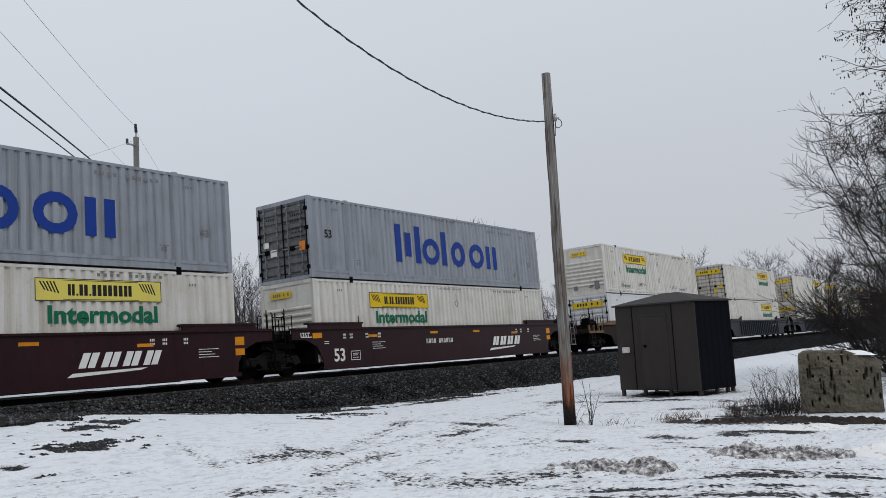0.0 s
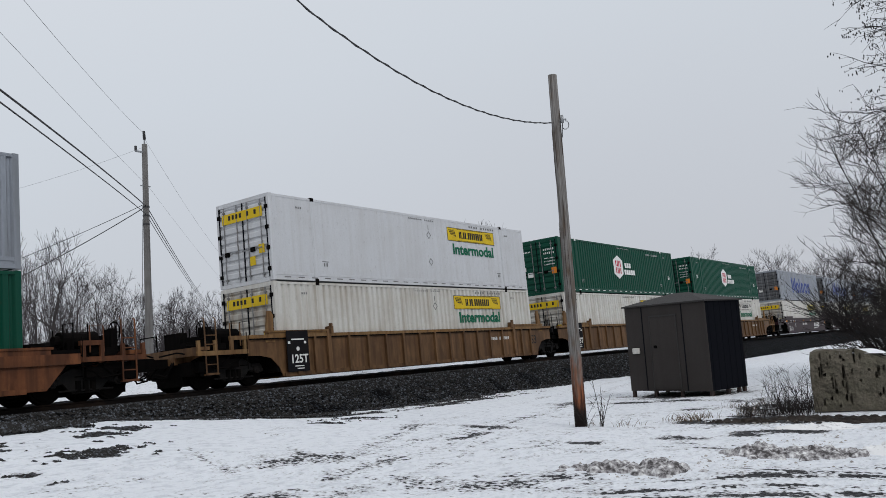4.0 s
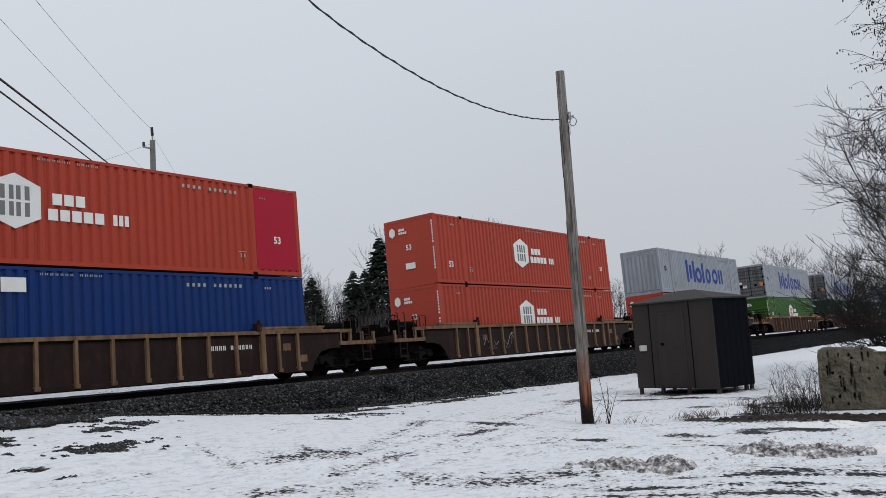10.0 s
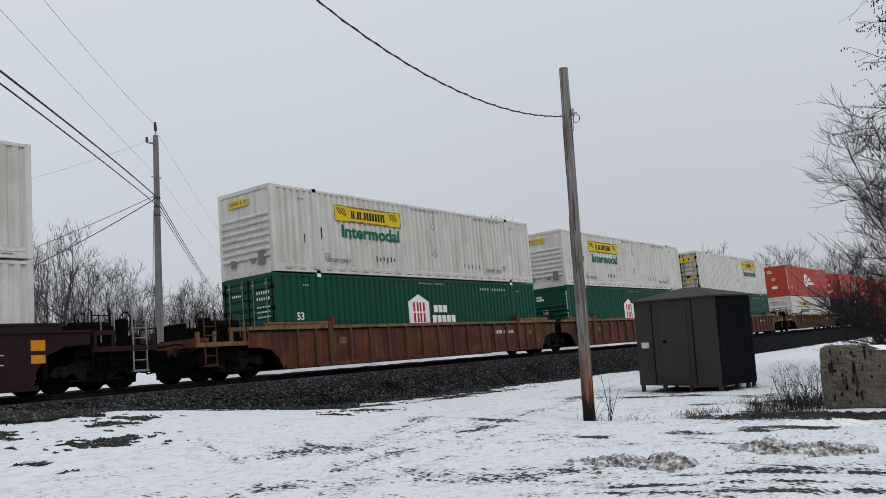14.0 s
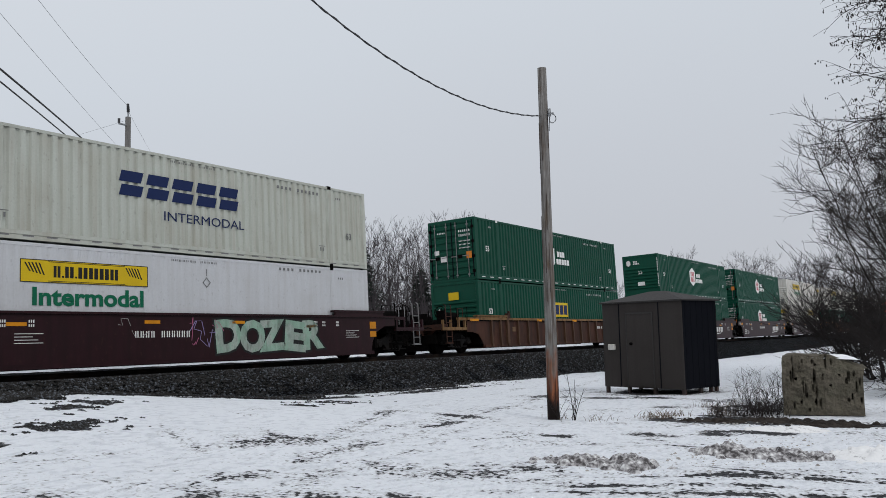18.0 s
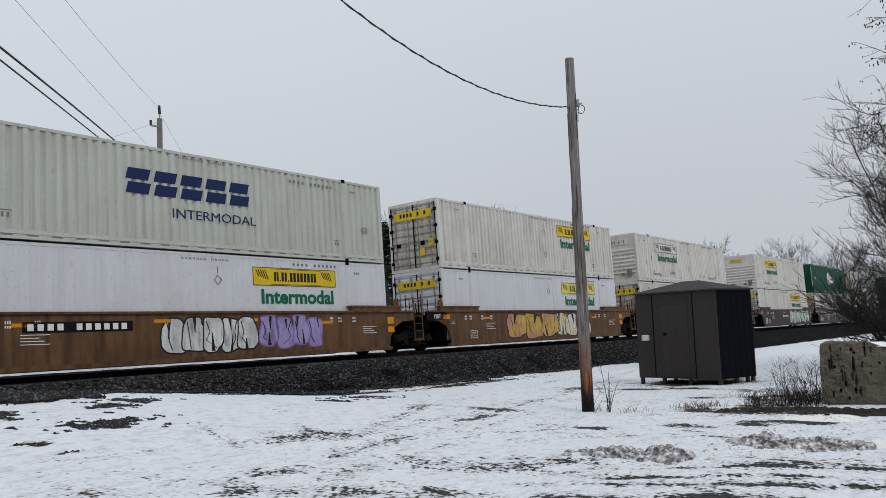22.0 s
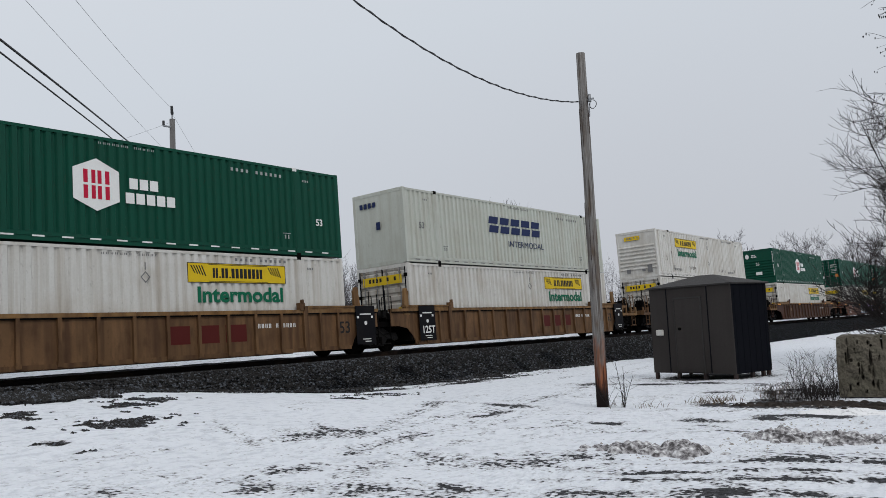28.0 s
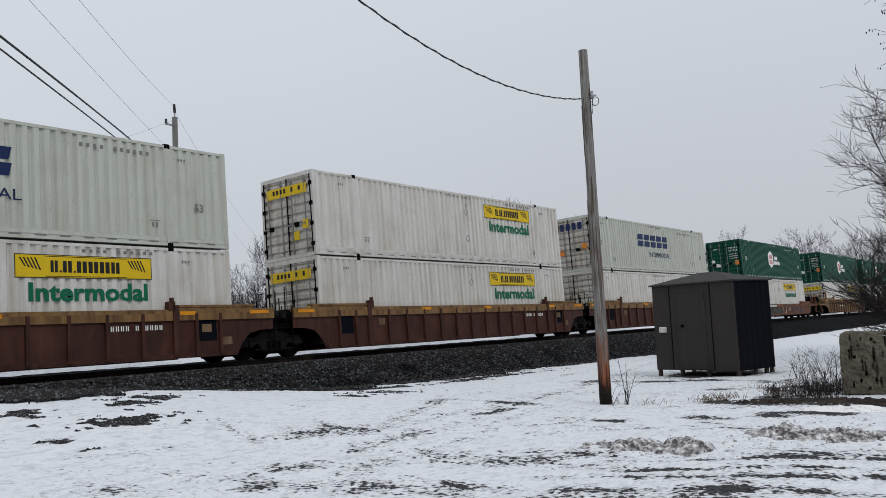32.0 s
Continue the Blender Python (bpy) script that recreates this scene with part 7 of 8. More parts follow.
    def coupler():
        s = Shape()
        s.box(-3.95, -3.25, -0.13, 0.13, 0.72, 0.98)
        s.box(-4.06, -3.75, -0.20, 0.22, 0.66, 1.02)
        s.tube([(-3.3, -0.4, 0.8), (-3.6, -0.5, 0.45), (-3.9, -0.35, 0.55)], 0.03, 6)
        return s.mesh("coupler", IRON)

    def handrail():
        return Shape().tube([(-3.1, 0.55, 1.2), (-3.1, 0.55, 1.70), (-3.1, 1.38, 1.70), (-3.1, 1.38, 1.2)], 0.02, 5).mesh("handrail", IRON)

    def side_sill():
        s = Shape()
        s.box(-3.22, -1.36, -1.47, -1.37, 0.96, 1.09)
        for x in (-3.15, -2.55, -1.95, -1.45):
            s.box(x - 0.05, x + 0.05, -1.46, -1.38, 1.08, 1.40)
        s.box(-2.0, -1.36, -1.47, -1.36, 1.38, 1.50)
        return s.mesh("side_sill", chord_paint(kind, mat))

    def gear():
        s = Shape()
        s.tube([(-2.9, -1.15, 0.80), (-2.1, -1.15, 0.80)], 0.14, 10)
        s.box(-2.0, -1.7, -1.36, -1.1, 1.12, 1.45)
        s.tube([(-3.0, -1.3, 1.1), (-2.6, -1.35, 0.62), (-2.0, -1.3, 0.55), (-1.6, -1.25, 0.9)], 0.022, 5)
        s.tube([(-3.15, -0.9, 1.3), (-2.3, -1.25, 1.2), (-1.5, -1.1, 1.35)], 0.02, 5)
        s.box(-2.45, -2.05, -1.30, -0.9, 1.12, 1.32)
        s.box(-3.15, -2.3, -1.05, 1.05, 0.42, 0.82)
        return s.mesh("air_brake_gear", IRON)

    def hand_brake():
        s = Shape()
        ring = [(-2.62, -0.95 + 0.27 * math.cos(a * 0.5236), 1.74 + 0.27 * math.sin(a * 0.5236)) for a in range(13)]
        s.tube(ring, 0.022, 5)
        for a in (0, 2, 4):
            s.tube([ring[a], ring[a + 6]], 0.014, 4)
        return s.box(-2.60, -2.42, -1.12, -0.74, 1.16, 1.82).mesh("hand_brake", IRON)

    def reservoir():
        s = Shape().tube([(-2.2, -0.72, 1.56), (-1.2, -0.72, 1.56)], 0.22, 12).tube([(-1.25, -0.72, 1.56), (-1.05, -0.72, 1.56)], 0.13, 10)
        return s.box(-2.1, -1.95, -0.95, -0.5, 1.18, 1.56).box(-1.45, -1.3, -0.95, -0.5, 1.18, 1.56).mesh("air_reservoir", IRON)

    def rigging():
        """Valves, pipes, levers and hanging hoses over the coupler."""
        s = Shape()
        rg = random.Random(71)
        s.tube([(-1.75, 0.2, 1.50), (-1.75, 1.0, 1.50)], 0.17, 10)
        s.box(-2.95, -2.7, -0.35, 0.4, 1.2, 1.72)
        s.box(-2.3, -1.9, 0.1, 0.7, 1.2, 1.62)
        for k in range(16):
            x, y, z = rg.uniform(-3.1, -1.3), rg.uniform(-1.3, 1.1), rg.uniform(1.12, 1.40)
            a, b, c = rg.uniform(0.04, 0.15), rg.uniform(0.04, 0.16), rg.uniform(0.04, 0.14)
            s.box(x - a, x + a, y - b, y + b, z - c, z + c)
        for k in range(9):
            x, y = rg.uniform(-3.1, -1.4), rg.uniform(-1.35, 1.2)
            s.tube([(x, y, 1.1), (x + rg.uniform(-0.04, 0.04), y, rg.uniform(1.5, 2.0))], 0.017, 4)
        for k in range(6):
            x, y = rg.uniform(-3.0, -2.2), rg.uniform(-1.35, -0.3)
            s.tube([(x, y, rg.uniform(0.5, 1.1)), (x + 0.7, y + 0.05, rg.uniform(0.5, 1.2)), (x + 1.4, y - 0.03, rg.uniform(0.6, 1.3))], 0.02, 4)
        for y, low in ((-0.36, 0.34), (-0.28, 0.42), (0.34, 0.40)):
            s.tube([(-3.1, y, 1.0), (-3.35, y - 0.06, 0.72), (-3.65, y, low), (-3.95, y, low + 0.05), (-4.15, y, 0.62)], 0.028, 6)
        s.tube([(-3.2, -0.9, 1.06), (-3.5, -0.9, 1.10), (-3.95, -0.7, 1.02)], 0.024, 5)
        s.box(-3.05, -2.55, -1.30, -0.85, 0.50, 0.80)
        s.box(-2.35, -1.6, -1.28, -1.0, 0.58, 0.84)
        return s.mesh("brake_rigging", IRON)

    def ladder_stand():
        """Two tall grab posts with rungs down to a stirrup step."""
        s = Shape()
        for x in (-2.92, -2.52):
            s.tube([(x, -1.45, 0.42), (x, -1.45, 1.20), (x, -1.43, 2.02), (x, -1.36, 2.06)], 0.024, 5)
        for z in (0.44, 0.70, 0.96, 1.28, 1.54):
            s.tube([(-2.92, -1.45, z), (-2.52, -1.45, z)], 0.018, 5)
        s.box(-2.96, -2.48, -1.49, -1.38, 0.40, 0.44)
        s.tube([(-2.0, -1.44, 1.2), (-2.0, -1.44, 1.88), (-1.62, -1.44, 1.88), (-1.62, -1.44, 1.2)], 0.02, 5)
        return s.mesh("ladder_stand", mat if mat not in (P_MAROON, P_SLATE) else STEEL_BAR)

    def joint_rigging():
        """Levers, pipes and valves crowded over the shared truck."""
        s = Shape()
        rg = random.Random(73)
        for k in range(22):
            x, y, z = rg.uniform(-2.2, -1.25), rg.uniform(-1.36, 0.6), rg.uniform(0.72, 1.50)
            a, b, c = rg.uniform(0.04, 0.17), rg.uniform(0.04, 0.16), rg.uniform(0.04, 0.15)
            s.box(x - a, x + a, y - b, y + b, z - c, z + c)
        for k in range(10):
            y, z = rg.uniform(-1.42, -0.5), rg.uniform(0.55, 1.5)
            s.tube([(-2.2, y, z), (-1.7, y + rg.uniform(-0.1, 0.1), z + rg.uniform(-0.2, 0.2)), (-1.15, y, z + rg.uniform(-0.3, 0.3))], 0.022, 5)
        for k in range(5):
            x, y = rg.uniform(-2.2, -1.3), rg.uniform(-1.4, 0.4)
            s.tube([(x, y, 1.1), (x, y, rg.uniform(1.7, 2.2))], 0.02, 4)
        s.tube([(-2.0, -1.30, 0.50), (-1.2, -1.30, 0.95)], 0.028, 5)
        s.tube([(-1.9, -1.05, 1.32), (-1.3, -1.05, 1.32)], 0.15, 10)
        return s.mesh("brake_rigging", IRON_FRAME)

    if not front_coupler:
        part("brake_rigging", shared("jointrigging", joint_rigging), None, car, "dark levers, pipes and valves").matrix_basis = Matrix.Translation((CL, 0, 0)) @ Matrix.Diagonal((-1, 1, 1, 1))
    for has, turn in ((rear_coupler, False), (front_coupler, True)):
        m = Matrix.Identity(4) if not turn else Matrix.Translation((CL, 0, 0)) @ Matrix.Diagonal((-1, 1, 1, 1))
        if has:
            part("draft_sill", shared(("draft", mat.name), draft), None, car).matrix_basis = m
            part("side_sill", shared(("sill", kind, mat.name), side_sill), None, car, "open side sill of the end platform").matrix_basis = m
            part("air_brake_gear", shared("airgear", gear), None, car, "dark air brake gear").matrix_basis = m
            part("coupler", shared("coupler", coupler), None, car, "dark cast coupler").matrix_basis = m
            part("handrail", shared("handrail", handrail), None, car, "dark handrail").matrix_basis = m
            part("hand_brake", shared("handbrake", hand_brake), None, car, "dark hand-brake wheel on its stand").matrix_basis = m
            part("air_reservoir", shared("reservoir", reservoir), None, car, "dark round air reservoir").matrix_basis = m
            part("brake_rigging", shared("rigging", rigging), None, car, "tangle of dark pipes, levers and hoses").matrix_basis = m
            part("ladder_stand", shared(("ladderstand", mat.name), ladder_stand), None, car, "grab posts with ladder rungs").matrix_basis = m
        else:
            part("joint_arm", shared("joint", lambda: Shape().box(-1.72, -1.3, -0.42, 0.42, 0.78, 1.05).mesh("joint_arm", IRON)), None, car).matrix_basis = m
    if kind == "smooth":
        def ladder():
            s = Shape()
            for x in (-1.88, -1.38):
                s.tube([(x, -1.44, 0.42), (x, -1.44, 1.98), (x, -1.36, 2.04)], 0.024, 5)
            for k in range(6):
                s.tube([(-1.88, -1.44, 0.48 + 0.28 * k), (-1.38, -1.44, 0.48 + 0.28 * k)], 0.018, 5)
            s.box(-1.92, -1.34, -1.48, -1.36, 0.40, 0.44)
            return s.mesh("ladder", IRON if mat is P_MAROON else mat)

        part("ladder", shared(("ladder", mat.name), ladder), None, car, "dirty steel end ladder").matrix_basis = Matrix.Translation((CL, 0, 0)) @ Matrix.Diagonal((-1, 1, 1, 1))
    if mat in (P_TAN, P_OCHRE):
        tall = 2.25 if mat is P_TAN else 1.95
        guide = shared(("guide", mat.name), lambda: Shape().slab([(-0.62, 1.26), (-0.30, 1.26), (-0.26, tall - 0.15), (-0.34, tall), (-0.48, tall)], -1.46, -1.36).box(-0.66, -0.26, -1.48, -1.34, 1.26, 1.34).mesh("guide_post", chord_paint(kind, mat) if kind == "ribbed" else mat, 0.01))
        for m in (Matrix.Identity(4), Matrix.Translation((CL, 0, 0)) @ Matrix.Diagonal((-1, 1, 1, 1))):
            part("guide_post", guide, None, car, "upright container guide").matrix_basis = m
    truck_parts(car, CL + 1.675)
    if rear_coupler:
        truck_parts(car, -1.675)
    y = -1.545 if kind == "ribbed" else -1.474

    def plate(x0, x1, z0, z1, off=0.0):
        return Shape().box(x0, x1, y - 0.006 - off, y - off, z0, z1)

    if panel:
        for x0 in (0.10, CL + 0.16) if panel > 1 else (0.10,):
            part("black_panel", plate(x0, x0 + 0.95, 0.30, 1.60, 0.045), BLACK_PANEL, car, "black stencilled panel")
            part("stencil", shared(("pm", x0), lambda: Shape().box(x0 + 0.2, x0 + 0.75, y - 0.057, y - 0.051, 1.30, 1.34).box(x0 + 0.05, x0 + 0.15, y - 0.057, y - 0.051, 1.18, 1.26).box(x0 + 0.75, x0 + 0.85, y - 0.057, y - 0.051, 1.18, 1.26).disc(x0 + 0.47, y - 0.057, y - 0.051, 1.02, 0.07, 10).box(x0 + 0.3, x0 + 0.7, y - 0.057, y - 0.051, 0.46, 0.49).box(x0 + 0.4, x0 + 0.7, y - 0.057, y - 0.051, 0.38, 0.41).mesh("stencil", I_WHITE)), None, car, "white stencilled marks")
        words(car, "125T", I_WHITE, 0.26, 0.22, 0.58, y=y - 0.058)
        words(car, "53", I_BLACK, 0.38, CL - 0.54, 0.72, y=y + 0.068, bold=0.02)
    if kind == "smooth" and extra not in ("bare", "worded"):
        words(car, "53", I_WHITE if mat is P_MAROON else I_BLACK, 0.42, 0.62, 0.38, "length_mark", y=y - 0.008)
    if kind == "smooth" and not rear_coupler:
        if mat is not P_MAROON:
            part("black_panel", shared("nosepanel", lambda: plate(-1.30, -0.10, 1.165, 1.455).mesh("black_panel", BLACK_PANEL)), None, car, "black painted end panel")
        words(car, "125T", I_WHITE, 0.15, -0.95, 1.22, y=y - 0.010)
    if kind == "smooth":
        def small():
            s = Shape()
            for a in (1.15, 1.5, 2.35, 3.05, 13.0, 13.4, 14.1):
                for k in range(3):
                    s.box(a + k * 0.055, a + k * 0.055 + 0.03, y - 0.006, y, 1.24, 1.31)
                    s.box(a + k * 0.055, a + k * 0.055 + 0.03, y - 0.006, y, 1.14, 1.20)
            for a in (14.6, 2.7):
                for k in range(4):
                    s.box(a, a + 0.72 - 0.13 * (k % 3), y - 0.006, y, 0.74 + 0.075 * k, 0.757 + 0.075 * k)
            s.box(-0.9, -0.4, y - 0.006, y, 1.21, 1.235).box(0.2, 0.42, y - 0.006, y, 0.98, 1.0).box(0.2, 0.42, y - 0.006, y, 1.05, 1.07)
            for x0, x1, z0, z1 in ((1.5, 2.0, 0.38, 0.40), (1.5, 2.0, 0.68, 0.70), (1.5, 1.52, 0.38, 0.70), (1.98, 2.0, 0.38, 0.70), (1.6, 1.9, 0.46, 0.48), (1.6, 1.85, 0.54, 0.56), (1.6, 1.9, 0.60, 0.62)):
                s.box(x0, x1, y - 0.006, y, z0, z1)
            return s.mesh("stencil", I_WHITE)

        part("stencil", shared("smallmarks", small), None, car, "small illegible white stencils")
        for a, b, c0, c1 in ((-0.35, 0.1, 1.18, 1.36), (2.5, 3.0, 1.16, 1.25), (6.3, 6.8, 1.22, 1.31), (9.4, 9.9, 1.22, 1.31), (12.6, 13.1, 1.1, 1.19), (15.95, 16.3, 1.05, 1.3), (15.95, 16.3, 0.75, 0.95)):
            part("reflector", shared(("refl", a, c0), lambda: plate(a, b, c0, c1).mesh("reflector", I_ORANGE)), None, car, "orange reflector strip")

        def number():
            rows = [(6.0 + i * 0.17 + k, 6.035 + i * 0.17 + k) for i in range(11) if i != 4 for k in (0, 0.07)]
            s = Shape()
            for a, b in rows:
                s.box(a, b, y - 0.006, y, 0.84, 1.02)
            return s.mesh("number_marking", I_WHITE)

        if mat in (P_OCHRE, P_RUST) and extra not in ("worded", "bare"):
            nx = 2.75 if extra == "low" else 9.7
            part("number_plate", shared(("oplate", nx), lambda: plate(nx, nx + 2.9, 1.02, 1.28, 0.0).mesh("number_plate", BLACK_PANEL)), None, car, "black plate with white bars")
            part("number_marking", shared(("obars", nx), lambda: Shape().add(*boxes([(nx + 0.12 + i * 0.245, nx + 0.27 + i * 0.245, y - 0.014, y - 0.008, 1.07, 1.23) for i in range(11) if i != 4])).mesh("number_marking", I_WHITE)), None, car, "row of white stencil bars")
        elif extra not in ("worded", "bare"):
            part("number_marking", shared("numberbars", number), None, car, "row of white stencil bars")
    elif kind == "slim":
        part("number_plate", shared("slimplate", lambda: plate(4.6, 6.5, 0.95, 1.15, 0.078).mesh("number_plate", BLACK_PANEL)), None, car, "black plate")
        part("number_marking", shared("slimbars", lambda: Shape().add(*boxes([(4.7 + i * 0.16, 4.81 + i * 0.16, y - 0.092, y - 0.085, 0.99, 1.11) for i in range(11) if i != 4])).mesh("number_marking", I_WHITE)), None, car, "row of white stencil bars")
    else:
        if mat is P_TAN and not panel:
            part("number_plate", Shape().box(4.05, 6.35, y + 0.066, y + 0.072, 0.72, 0.98), BLACK_PANEL, car, "black plate with white bars")
            part("number_marking", Shape().add(*boxes([(4.14 + i * 0.195, 4.26 + i * 0.195, y + 0.058, y + 0.064, 0.77, 0.93) for i in range(11) if i != 4])), I_WHITE, car, "row of white stencil bars")
        part("number_marking", shared(("ribbars", ribs), lambda: Shape().add(*boxes([(12.2 + i * 0.14 + k, 12.23 + i * 0.14 + k, y + 0.066, y + 0.073, 0.97, 1.1) for i in range(11) if i != 4 for k in (0, 0.055)])).mesh("number_marking", I_WHITE)), None, car, "row of white stencil bars")
        for a, b in ((-1.2, -0.5), (5.0, 5.5), (9.0, 9.5), (14.2, 14.7), (16.6, 17.3)) if mat in (P_TAN, P_BROWN, P_OXIDE) and not panel else ():
            part("reflector", shared(("ribrefl", a), lambda: plate(a, b, 1.35, 1.45).mesh("reflector", I_ORANGE)), None, car, "orange reflector strip")
    return car


def boxes(rows):
    s = Shape()
    for r in rows:
        s.box(*r)
    return s.v, s.f


def rail_logo(car):
    """White slanting blocks with a stroke under them."""
    y = -1.474

    def build():
        s = Shape()
        for i in range(4):
            a = 10.9 + i * 0.62
            for x0, x1, z0, z1 in ((a, a + 0.2, 0.62, 1.0), (a + 0.25, a + 0.45, 0.62, 1.0)):
                s.slab([(x0, z0), (x1, z0), (x1 + 0.16, z1), (x0 + 0.16, z1)], y - 0.006, y)
        s.slab([(10.6, 0.40), (12.7, 0.50), (12.9, 0.56), (10.75, 0.50)], y - 0.006, y)
        return s.mesh("logo", I_WHITE)

    part("logo", shared("raillogo", build), None, car, "white slanting blocks")


def graffiti(car, seed, x0, x1, z0, z1, fill, line, y=-1.474, letters=4, second="white"):
    """Swollen, overlapping sprayed bodies, each with a dark rim, hollows and a stroke; no words."""
    rg = random.Random(seed)
    h = z1 - z0
    w = (x1 - x0) / letters
    tone = two_tone(fill, second)

    def blob(cx, cz, ax, az, waves, grow=0.0):
        out = []
        for i in range(26):
            a = 2 * math.pi * i / 26
            c, q = math.cos(a), math.sin(a)
            r = 1 + sum(k * math.cos(m * a + p) for m, k, p in waves)
            sx, sz = math.copysign(abs(c) ** 0.55, c), math.copysign(abs(q) ** 0.55, q)
            out.append((cx + sx * (ax * r + grow), cz + sz * (az * (0.55 + 0.45 * r) + grow)))
        return out

    for i in range(letters):
        cx, cz = x0 + w * (i + 0.5) + rg.uniform(-0.06, 0.06) * w, (z0 + z1) / 2 + rg.uniform(-0.05, 0.05) * h
        waves = [(m, rg.uniform(0.3, 1.0) * k, rg.uniform(0, 6.28)) for m, k in ((2, 0.13), (3, 0.17), (5, 0.11), (7, 0.05))]
        dy = 0.0011 * (i % 3) + 0.0006 * i
        body = part("graffiti_letter", Shape().slab(blob(cx, cz, 0.52 * w, 0.42 * h, waves), y - 0.0040 - dy, y - 0.001), tone, car, fill + " spray-painted graffiti")
        part("letter_rim", Shape().slab(blob(cx, cz, 0.52 * w, 0.42 * h, waves, 0.045), y - 0.0032 - dy, y - 0.001), SPRAYS[line], body, line + " sprayed rim")
        cut = Shape()
        for top in rg.sample((True, False), rg.randint(1, 2)):
            nx, wide, deep = cx + rg.uniform(-0.24, 0.24) * w, rg.uniform(0.05, 0.11) * w, rg.uniform(0.28, 0.52) * h
            z2, z3 = (cz + 0.42 * h, cz + 0.42 * h - deep) if top else (cz - 0.42 * h, cz - 0.42 * h + deep)
            tip = nx + rg.uniform(-0.12, 0.12) * w
            cut.slab([(nx - wide, z2), (nx + wide, z2), (tip + 0.25 * wide, z3), (tip - 0.25 * wide, z3)], y - 0.0048 - dy, y - 0.001)
        bend = rg.uniform(-0.2, 0.2) * w
        side = rg.choice((-1, 1))
        cut.tube([(cx + side * 0.36 * w, y - 0.004 - dy, z0 + h * 0.82), (cx + side * 0.22 * w + bend * 0.3, y - 0.004 - dy, z0 + h * 0.55), (cx + side * 0.30 * w - bend * 0.4, y - 0.004 - dy, z0 + h * 0.36), (cx + bend, y - 0.004 - dy, z0 + h * 0.15)], 0.016, 4)
        part("letter_hollow", cut, SPRAYS["black" if line != "sky" else "sky"], body, "dark sprayed hollows")


def sprayed_word(car, y=-1.474):
    """Four tall angular sprayed letters over the whole height of the side, three small ones and a black tag beside them."""
    glyphs = [[(0.30, 1.66), (1.55, 1.66), (1.45, 1.18), (0.92, 1.22), (0.88, 0.97), (1.70, 1.04), (1.72, 0.60), (1.55, 0.15), (0.55, 0.17), (0.22, 0.85)],
              [(1.86, 1.66), (2.30, 1.66), (2.32, 0.72), (2.96, 0.68), (3.00, 0.22), (1.84, 0.18)],
              [(3.25, 1.46), (4.28, 1.46), (4.43, 1.0), (4.38, 0.5), (4.22, 0.20), (3.28, 0.20), (3.13, 0.6), (3.13, 1.1)],
              [(4.56, 1.46), (5.00, 1.46), (5.02, 0.98), (5.24, 1.46), (5.78, 1.46), (5.46, 0.88), (5.62, 0.62), (5.95, 1.02), (6.55, 0.86), (6.28, 0.24), (5.45, 0.24), (5.14, 0.58), (5.06, 0.22), (4.56, 0.22)]]
    hollows = [[(1.02, 0.80), (1.38, 0.80), (1.22, 0.32)], [(1.88, 0.55), (2.02, 0.55), (2.02, 0.42), (1.88, 0.42)], [(3.45, 1.40), (4.10, 1.40), (4.10, 1.37), (3.45, 1.37)], [(4.66, 1.38), (4.74, 1.38), (4.74, 0.34), (4.66, 0.34)]]
    tone = two_tone("teal", "teal")
    for g, hole in zip(glyphs, hollows):
        g, hole = [[((x - 0.22) * 1.10 - 0.05, z) for x, z in row] for row in (g, hole)]
        rim = []
        for i, (x, z) in enumerate(g):
            (ax, az), (bx, bz) = g[i - 1], g[(i + 1) % len(g)]
            n1, n2 = Vector((az - z, x - ax)).normalized(), Vector((z - bz, bx - x)).normalized()
            q = (n1 + n2) / max(0.5, 1 + n1.dot(n2))
            rim.append((x - 0.075 * q.x, z - 0.075 * q.y))
        raised = 0.07 if g[0][1] > 1.6 else 0.0
        body = part("graffiti_letter", Shape().slab(g, y - 0.012 - raised, y - 0.008), tone, car, "large teal spray-painted letter")
        part("letter_rim", Shape().slab(rim, y - 0.006 - raised, y - 0.001), SPRAYS["black"], body, "black sprayed rim")
        part("letter_hollow", Shape().slab(hole, y - 0.015 - raised, y - 0.010), SPRAYS["black"], body, "dark sprayed hollow")
    for x, letter in ((7.12, "N"), (7.76, "H"), (8.42, "D")):
        words(car, letter, SPRAYS["teal"], 0.38, x, 1.04, "graffiti_letter", y=y - 0.012, squeeze=1.5, bold=0.05)
    part("sprayed_plate", Shape().box(7.15, 9.15, y - 0.008, y - 0.002, 0.56, 1.0), BLACK_PANEL, car, "black sprayed rectangle")
    for x in (7.3, 7.9, 8.5):
        part("sprayed_bar", Shape().box(x, x + 0.46, y - 0.014, y - 0.008, 0.88, 0.95).box(x + 0.15, x + 0.31, y - 0.014, y - 0.008, 0.62, 0.89), I_WHITE, car, "white sprayed bar")


